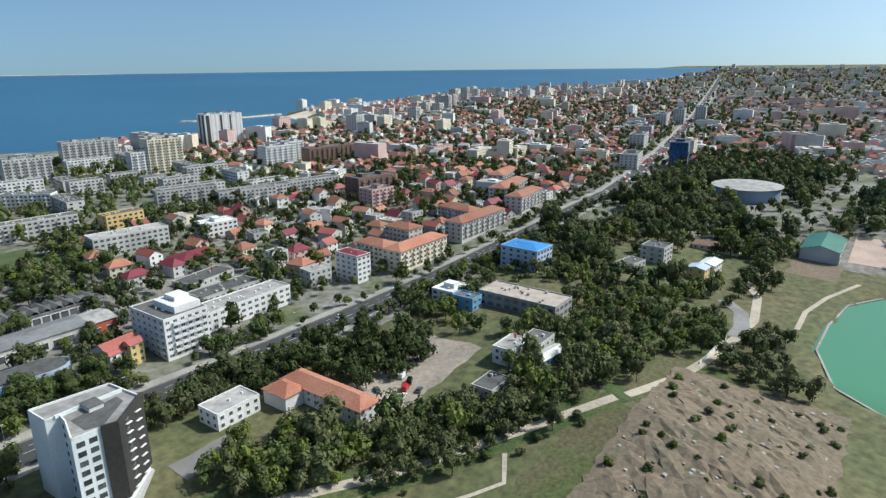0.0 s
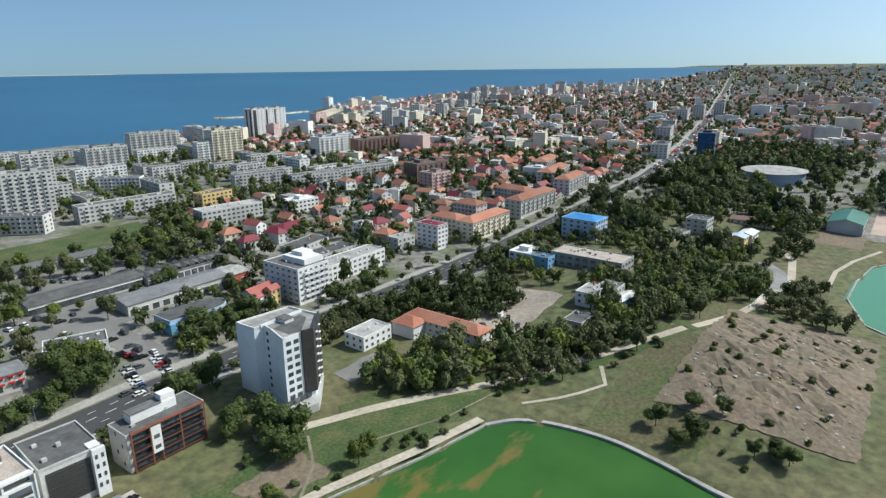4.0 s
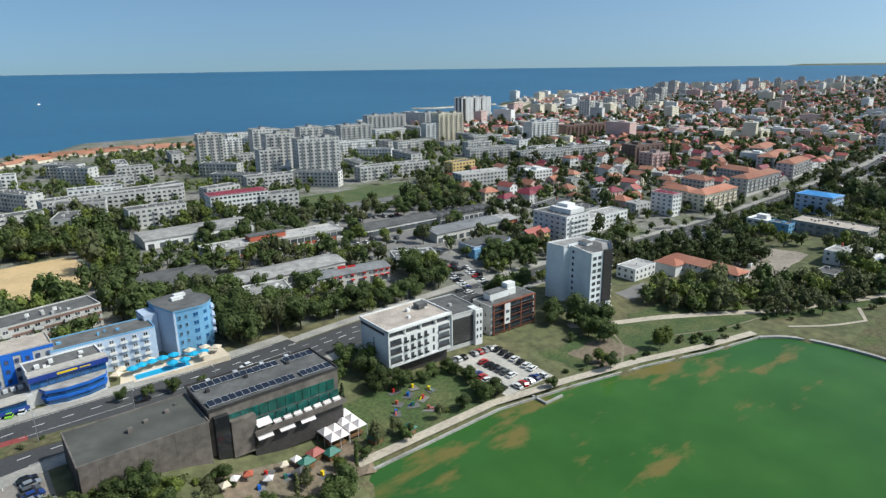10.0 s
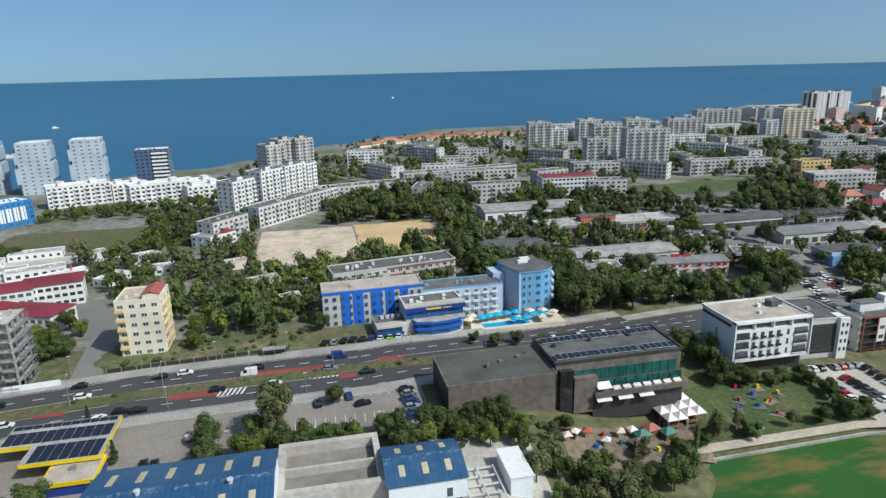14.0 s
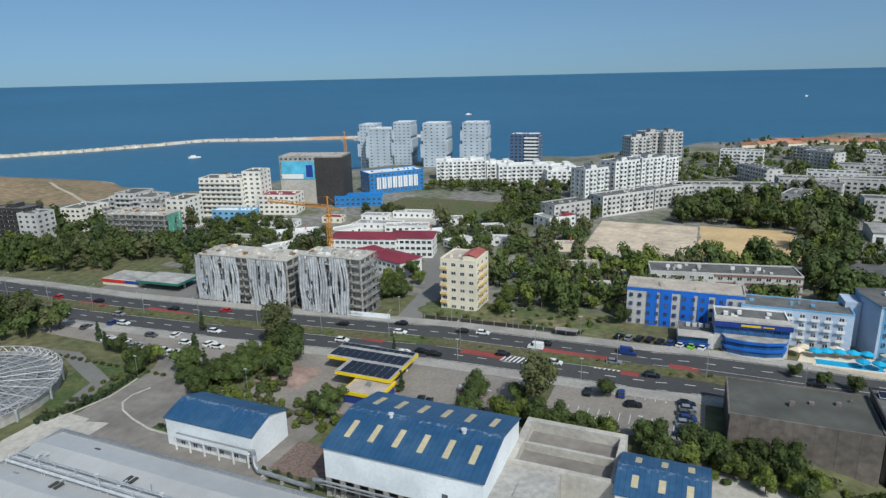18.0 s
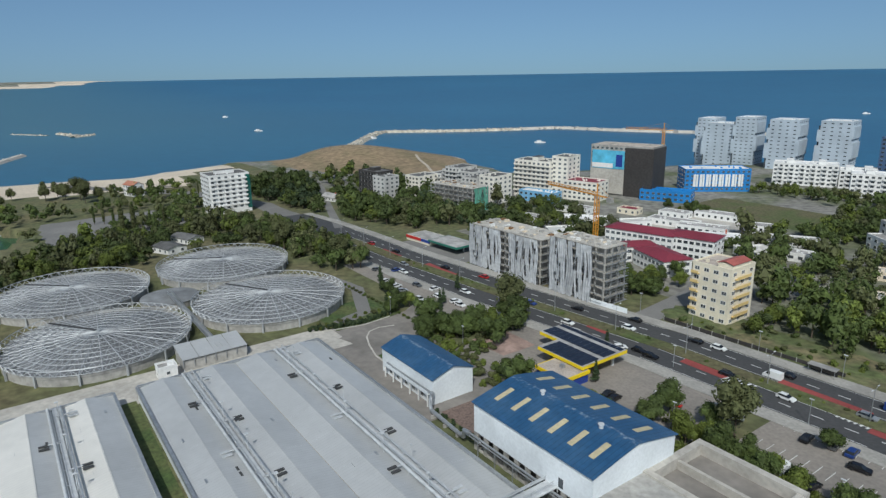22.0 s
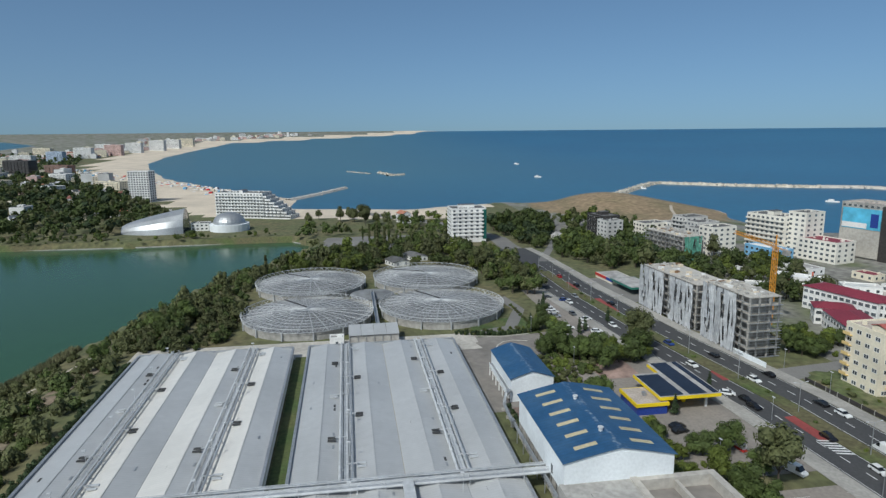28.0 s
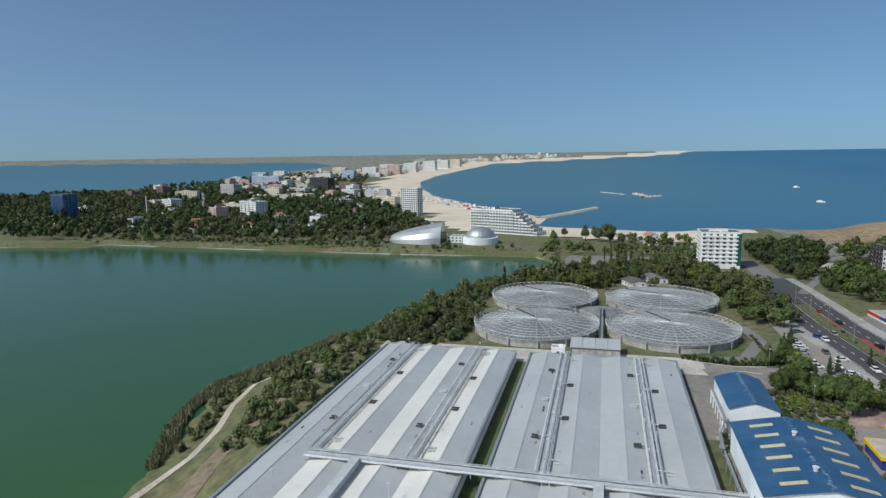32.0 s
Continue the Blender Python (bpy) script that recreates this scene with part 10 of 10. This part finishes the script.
for (x0, y0, w0), (x1, y1, w1) in (((-206, -57, 4), (-220, -62, 7)), ((-220, -62, 7), (-232, -69, 6)), ((-232, -69, 5), (-250, -75, 5)), ((-250, -75, 5), (-272, -75, 12)), ((-272, -75, 12), (-292, -69, 10)), ((-292, -69, 10), (-312, -63, 6)), ((-312, -63, 6), (-345, -56, 4))):
    for k in range(int(math.hypot(x1 - x0, y1 - y0) * (w0 + w1) * 4.5)):
        u = r.uniform(0, 1)
        x, y = x0 + (x1 - x0) * u + r.uniform(-0.5, 0.5) * 2, y0 + (y1 - y0) * u + r.uniform(-0.5, 0.5) * (w0 + (w1 - w0) * u)
        a, q, h = r.uniform(0, 6.28), r.uniform(0.08, 0.2), r.uniform(1.0, 2.6)
        z = max(-0.1, gz(x, y)) if k % 9 == 0 else max(-0.1, min(2.0, 0.35 + (y + 70) * 0.06))
        dx, dy, lx, ly = math.cos(a) * q, math.sin(a) * q, r.uniform(-0.8, 0.8), r.uniform(-0.8, 0.8)
        s.face([(x - dx, y - dy, z - 0.8), (x + dx, y + dy, z - 0.8), (x + dx * 0.9 + lx * 0.5, y + dy * 0.9 + ly * 0.5, z + h * 0.6), (x + lx, y + ly, z + h), (x - dx * 0.9 + lx * 0.5, y - dy * 0.9 + ly * 0.5, z + h * 0.6)])
tagged(part("reeds", s, REED), "belt of tall olive reeds along the lake shore", "reeds", kind="stuff")
wood("park_trees", [(365, 195), (480, 190), (602, 180), (640, 60), (494, 55), (440, 48), (376, 60), (330, 72), (300, 110), (300, 150), (306, 196)], 7.6, (0.8, 2.0), 41, "dense green park trees", 0, 1.5, clump=0.22, gap=1.5, mix=(0, 0, 3, 1, 1, 2))
wood("park_trees", [(480, 40), (700, 10), (900, -40), (700, -120), (420, -60), (440, 8)], 9, (1.1, 1.7), 42, "dense dark green park trees", 1, 3, mix=(0, 3, 0, 1))
wood("park_trees", [(600, 180), (760, 200), (820, 100), (700, 40), (610, 70)], 8.5, (1.1, 1.7), 43, "tall row of park trees", 1, 3)
wood("street_trees", [(130, 421), (180, 401), (153, 334), (120, 307), (112, 385)], 7.0, (1.0, 1.5), 44, "clump of street trees", 0, 2)
wood("street_trees", [(-165, 462), (-80, 455), (-84, 327), (-100, 290), (-116, 306), (-106, 362), (-165, 368)], 6.6, (1.0, 1.6), 45, "clump of mature trees beside the sports ground", 0, 2)
wood("street_trees", [(-560, 190), (-512, 210), (-440, 236), (-390, 205), (-440, 186)], 7, (0.9, 1.4), 46, "belt of trees across the road", 0, 2)
wood("street_trees", [(-640, 190), (-640, 300), (-520, 300), (-440, 244), (-500, 215)], 8, (0.9, 1.4), 47, "belt of trees below the headland", 1, 2)
wood("street_trees", [(-545, 170), (-508, 197), (-570, 236), (-668, 232), (-640, 186)], 7.0, (1.0, 1.5), 88, "dense dark trees behind the white hotel", 0, 2, mix=(0, 0, 3))
wood("street_trees", [(-490, 205), (-425, 206), (-372, 222), (-385, 252), (-440, 264), (-482, 228)], 7.0, (0.9, 1.4), 89, "trees above the grass verge", 0, 2, gap=1.0, mix=(0, 0, 3, 1))
wood("street_trees", [(-505, 128), (-440, 150), (-380, 155), (-352, 142), (-400, 124), (-455, 96), (-500, 92)], 7.4, (0.8, 1.4), 90, "mixed trees behind the settling tanks", 0, 1.5, gap=1.0, mix=(0, 1, 1, 2))
wood("street_trees", [(-400, 208), (-336, 208), (-300, 290), (-400, 300), (-440, 240)], 6.6, (0.9, 1.3), 48, "trees between the hotels and workshops", 0, 2, clump=0.5)
wood("street_trees", [(-310, 290), (-240, 250), (-200, 350), (-200, 420), (-270, 420), (-268, 345)], 7.4, (0.8, 1.3), 49, "trees between the gardens", 0, 2, clump=0.3)
wood("street_trees", [(65, 247), (150, 233), (600, 240), (600, 470), (150, 440)], 8.4, (0.6, 1.35), 50, "garden trees between the houses", 1, 0.6)
wood("street_trees", [(-300, 420), (-130, 420), (440, 440), (440, 780), (160, 800), (-80, 720), (-260, 560)], 10, (0.8, 1.35), 51, "street trees between the blocks", 1, 1.5, clump=0.15)
wood("street_trees", [(420, 30), (1300, 60), (1700, 500), (1600, 1000), (760, 900), (420, 800)], 13.5, (0.9, 1.5), 52, "garden trees all over the town", 2, 1)
wood("street_trees", [(1300, -300), (3700, -900), (3700, 900), (1700, 900)], 32, (1.2, 2.0), 53, "far garden trees of the town", 2, 0)
wood("street_trees", [(-110, 210), (110, 223), (120, 440), (-165, 470), (-110, 300)], 7.5, (0.8, 1.35), 54, "trees between the works sheds", 0, 2, clump=0.15)
wood("verge_trees", [(-120, 166), (-80, 165), (70, 196), (180, 198), (180, 202), (60, 203), (-60, 183), (-120, 173)], 7, (0.5, 0.9), 59, "young trees along the boulevard verge", 0, 1.5, gap=0.2)
wood("street_trees", [(78, 170), (92, 134), (116, 110), (150, 98), (236, 70), (250, 82), (205, 112), (150, 122), (126, 150)], 5.4, (0.7, 1.3), 62, "mixed trees and tall shrubs above the track", 0, 1.5, gap=1.0, mix=(0, 1, 1, 2))
wood("street_trees", [(206, 169), (214, 130), (250, 96), (330, 70), (300, 110), (306, 196), (240, 199)], 6.6, (0.6, 1.2), 63, "scrubby garden trees behind the ruin", 0, 1.5, clump=0.4, gap=1.0, mix=(0, 1, 2, 2))
grove([(-190, 127), (-128, 130), (-126, 141), (-150, 142), (-190, 143)], 3.8, ["bush", "broad", "bush", "bright"], (0.6, 0.95), 64)
for x, y, sz in ((-547, 81, 1.2), (-543, 88, 1.35), (-541, 105, 1.0), (-527, 118, 1.1), (-567, 69, 1.0), (-512, 133, 1.0), (-552, 78, 1.1), (-536, 96, 1.0), (-520, 124, 0.9), (-506, 128, 0.9), (-640, 160, 1.0), (-630, 150, 1.1)):
    tree("poplar", x, y, sz, random.Random(int(x)))
for x, y, sz in ((-650, 74, 1.9), (-682, 51, 1.5), (-676, 62, 1.6), (-670, 22, 1.3), (-700, 30, 1.2), (-655, 84, 1.6), (-640, 110, 1.3)):
    tree("pale", x, y, sz, random.Random(int(x)))
grove([(-300, -18), (-345, -32), (-356, 0), (-345, 16), (-314, 14), (-300, 4)], 4.2, ["pale", "bush", "pale", "broad"], (0.55, 0.9), 66, single=False, sink=1.8)
grove([(-222, 124), (-184, 124), (-160, 134), (-160, 142), (-200, 142), (-222, 132)], 4.2, ["bush", "broad", "bush", "bright"], (0.6, 0.95), 67)
for x, y, sz in ((-46, 157, 0.8), (-42, 158.5, 0.7), (-37, 157, 0.6), (-31, 158, 0.5), (-26, 157, 0.55), (-50, 161, 0.9), (-24, 155, 0.6), (-23, 150, 0.7), (-25, 138, 0.6), (-22, 136, 0.8), (30, 148, 0.5), (40, 140, 1.2), (36, 164, 1.3), (42, 168, 1.2)):
    tree("broad", x, y, sz, random.Random(int(x * 3)))
wood("street_trees", [(-130, 740), (-60, 770), (100, 780), (170, 810), (160, 850), (60, 850), (-80, 840), (-140, 780)], 11, (0.5, 0.9), 68, "garden trees between the holiday houses", 1, 1)
wood("verge_trees", [(70, 193), (262, 187), (376, 189), (600, 204), (600, 211), (376, 195), (262, 196), (70, 202)], 6.5, (0.8, 1.2), 65, "street trees along the avenue", 0, 1, gap=0.6)
wood("verge_trees", [(70, 218), (134, 217), (262, 212), (376, 211), (600, 226), (600, 233), (376, 218), (262, 219), (70, 225)], 6.5, (0.8, 1.2), 61, "street trees along the avenue", 1, 1, gap=0.5)
wood("resort_trees", [(-620, -80), (-700, -95), (-880, -190), (-1019, -278), (-1234, -385), (-1400, -460), (-1300, -1200), (-900, -1100), (-600, -540), (-625, -300)], 11.0, (1.2, 1.9), 55, "dark green resort woodland along the lake", 2, 2, mix=(0, 0, 3, 1))
wood("resort_trees", [(-1400, -480), (-2300, -780), (-2300, -1100), (-1500, -1150), (-1300, -900)], 22, (1.2, 2.0), 56, "dark green resort woodland", 2, 2, mix=(0, 0, 3))
wood("shore_trees", [(-607, -430), (-600, -292), (-592, -114), (-598, 0), (-614, 0), (-622, -114), (-628, -430)], 6, (0.4, 0.8), 57, "low shrubs along the far shore", 1, 1)
wood("shore_trees", [(-600, 10), (-650, 20), (-688, 60), (-700, 170), (-600, 190), (-500, 130), (-500, 40), (-540, 30)], 9.5, (0.7, 1.3), 58, "trees behind the beach road", 1, 2, clump=0.25)

# ---- drive of the plant: kerbs and clipped hedges ----
strip("kerb", [(-289, 122), (-290.5, 117), (-289.5, 113), (-286, 110), (-280, 107.6), (-272, 105.4), (-240, 104.6)], 0.5, PALE_CONCRETE, "pale concrete kerb of the drive", 0.26, "kerb", edge=0.15)
strip("kerb", [(-300, 97.5), (-297.6, 104.4), (-295.6, 114.4), (-297, 125)], 0.5, PALE_CONCRETE, "pale concrete kerb of the drive", 0.26, "kerb", edge=0.15)
strip("kerb", [(-292, 136), (-285, 131), (-275, 127.6), (-262, 127)], 0.5, PALE_CONCRETE, "pale concrete kerb of the drive", 0.26, "kerb", edge=0.15)
strip("flower_bed", [(-272, 107.2), (-240, 106.4)], 2.2, GRASS, "narrow planted bed along the blue-roofed hall", 0.16, "bed")
hedge_rnd = random.Random(77)
for pts, gap, size in (([(-301.5, 96.5), (-299, 104.4), (-297, 114.4), (-299, 127), (-304, 131)], 2.0, 0.85), ([(-271, 107.2), (-241, 106.4)], 2.3, 0.62), ([(-236, 101), (-219, 101)], 3.2, 0.6)):
    for (ax, ay), (bx, by) in zip(pts, pts[1:]):
        m = max(1, int(math.hypot(bx - ax, by - ay) / gap))
        for k in range(m):
            x, y = ax + (bx - ax) * (k + 0.5) / m, ay + (by - ay) * (k + 0.5) / m
            ob = new("hedge_bush", HEDGE)
            ob.matrix_basis = Matrix.LocRotScale((x, y, gz(x, y)), Euler((0, 0, hedge_rnd.uniform(0, 6.28))), [size * hedge_rnd.uniform(0.85, 1.15)] * 3)
            tagged(ob, "rounded clipped evergreen bush in a hedge row", "bush", "hedge bushes")
for x, y, q in ((-293.5, 143.7, 0.85), (-331.6, 141.4, 0.9), (-326, 139, 0.7)):
    tree("conifer", x, y, q, random.Random(int(x)))

# ---- fun fair of the resort ----
apartment("resort_hotel", -776, -650, 70, 34, 18, 13, BLUE_GLASS, "tall blue glass hotel with white floor bands", heads=0, category="hotel", group="resort hotels", balconies=range(0, 10))
fw = thing("ferris_wheel", -920, -533, gz(-920, -533), 40, "small white ferris wheel among the resort trees", "ferris wheel")
for side in (-0.9, 0.9):
    rim = Shape()
    for k in range(24):
        a0, a1 = k * math.pi / 12, (k + 1) * math.pi / 12
        rim.tube((14 * math.cos(a0), side, 17 + 14 * math.sin(a0)), (14 * math.cos(a1), side, 17 + 14 * math.sin(a1)), 0.22, 4)
    tagged(part("rim", rim, WHITE_STEEL, fw))
for k in range(12):
    a0 = k * math.pi / 6
    part("spoke", Shape().tube((0, 0, 17), (14 * math.cos(a0), 0, 17 + 14 * math.sin(a0)), 0.14, 4), WHITE_STEEL, fw)
    part("gondola", Shape().box(14 * math.cos(a0) - 0.8, -0.7, 15.4 + 14 * math.sin(a0), 14 * math.cos(a0) + 0.8, 0.7, 16.8 + 14 * math.sin(a0)), (RED, WHITE, SKY_BLUE)[k % 3], fw)
for x_ in (-6, 6):
    part("leg", Shape().tube((x_, -1.4, -0.5), (0, -1.4, 17), 0.35, 6), WHITE_STEEL, fw)
part("hub", Shape().tube((0, -1.6, 17), (0, 1.6, 17), 0.7, 10), STEEL, fw)
tm = thing("mast", -811, -547, gz(-811, -547), 0, "slim pale ride mast of the fun fair", "mast")
part("pole", Shape().tube((0, 0, -1), (0, 0, 34), 1.1, 10, 0, 0.8), WHITE_STEEL, tm)
part("ring", Shape().tube((0, 0, 6), (0, 0, 8.5), 2.4, 12), WHITE_STEEL, tm)

# ---- restaurant garden and park wall ----
garden_rnd = random.Random(91)
for k in range(17):
    x, y = -143 + k * 2.0, 150.5 - k * 0.66
    tree("bush", x + garden_rnd.uniform(-0.6, 0.6), y - 1.5 + garden_rnd.uniform(-0.8, 0.8), garden_rnd.uniform(0.7, 1.25), garden_rnd)
for x, y, kind, q in ((-124, 138, "bright", 0.6), (-117, 134, "pale", 0.75), (-106, 127, "broad", 0.6), (-98, 128, "poplar", 0.85), (-94, 131, "pale", 0.8), (-83, 133, "bright", 0.6), (-79, 131, "poplar", 0.8), (-75, 134, "broad", 0.55), (-132, 142, "broad", 0.6)):
    tree(kind, x, y, q, garden_rnd)
for x, y, m in ((-110, 138, CANVAS), (-106, 139, ORANGE_RED), (-102, 136, CANVAS), (-96, 140, BEIGE_CANVAS), (-92, 141, CANVAS), (-113, 136, BEIGE_CANVAS)):
    parasol(x, y, gz(x, y), 1.7, m, "open garden parasol on the restaurant terrace", True)
pw = thing("park_wall", 264, 54.5, gz(264, 52), -4, "white panel wall beside the park track", "wall")
for k in range(9):
    part("panel", Shape().box(-17 + k * 3.8, -0.12, -1.5, -17 + k * 3.8 + 3.6, 0.12, 1.9), WALL_SHEET, pw)
    part("post", Shape().box(-17.2 + k * 3.8, -0.18, -1.5, -17 + k * 3.8, 0.18, 2.1), CONCRETE, pw)

# ---- greenery and small houses round the school and the stadium ----
grove([(-256, 203), (-252, 226), (-262, 240), (-274, 238), (-282, 212), (-262, 206)], 5.0, ["broad", "bush", "bright"], (0.6, 0.95), 81)
grove([(-232, 222), (-214, 228), (-206, 212), (-216, 204)], 5.0, ["broad", "bush", "bright"], (0.6, 1.0), 82)
grove([(-268, 345), (-240, 350), (-236, 420), (-262, 424)], 6.5, ["broad", "bright", "pale"], (0.7, 1.1), 83, single=False)
grove([(-345, 345), (-322, 340), (-318, 352), (-345, 356)], 6.0, ["broad", "bush"], (0.7, 1.1), 84)
grove([(-345, 430), (-240, 440), (-240, 462), (-340, 456)], 7.5, ["broad", "bright", "bush"], (0.7, 1.1), 85, single=False)
for x, y, rz, L, W, m, roof in ((-330, 332, 10, 16, 9, WHITE, PALE_ROOF), (-312, 346, 10, 24, 9, WHITE, PALE_ROOF), (-284, 336, 24, 14, 9, WHITE, PALE_ROOF), (-352, 320, 10, 12, 8, CREAM, MAROON), (-376, 300, 10, 22, 10, WHITE, PALE_ROOF), (-362, 268, 10, 12, 9, WHITE, BITUMEN)):
    if is_free(x, y, 7):
        house(x, y, rz, L, W, 1, m, roof, "low pale service building near the stadium", "flat", 2.0, group="service buildings")

# ---- poplars, willows and sheds behind the tanks ----
for k, (x, y, kind, q) in enumerate(((-518, 78, "poplar", 1.75), (-514, 83, "poplar", 1.6), (-564, 74, "poplar", 1.3), (-546, 105, "poplar", 1.2), (-546, 114, "poplar", 1.2), (-516, 117, "poplar", 1.4), (-668, 73, "pale", 1.9), (-676, 64, "pale", 1.5), (-694, 60, "pale", 1.4),
                                      (-427, 63, "bright", 1.4), (-433, 57, "bright", 1.2), (-421, 56, "bright", 1.1), (-366, 141, "pale", 1.5), (-372, 146, "broad", 1.2), (-401, 129, "pale", 1.5), (-408, 133, "pale", 1.3), (-271.4, 157.5, "pale", 1.5), (-265, 155, "bright", 0.9))):
    tree(kind, x, y, q, random.Random(400 + k))
house(-664, 110, 20, 14, 9, 3, WHITE, TILE, "white beach guest house with a red roof", "gable", 2.4)
house(-541, 222, 10, 16, 9, 1, WHITE, PALE_ROOF, "long white shed with a low gable roof", "gable", 2.2)
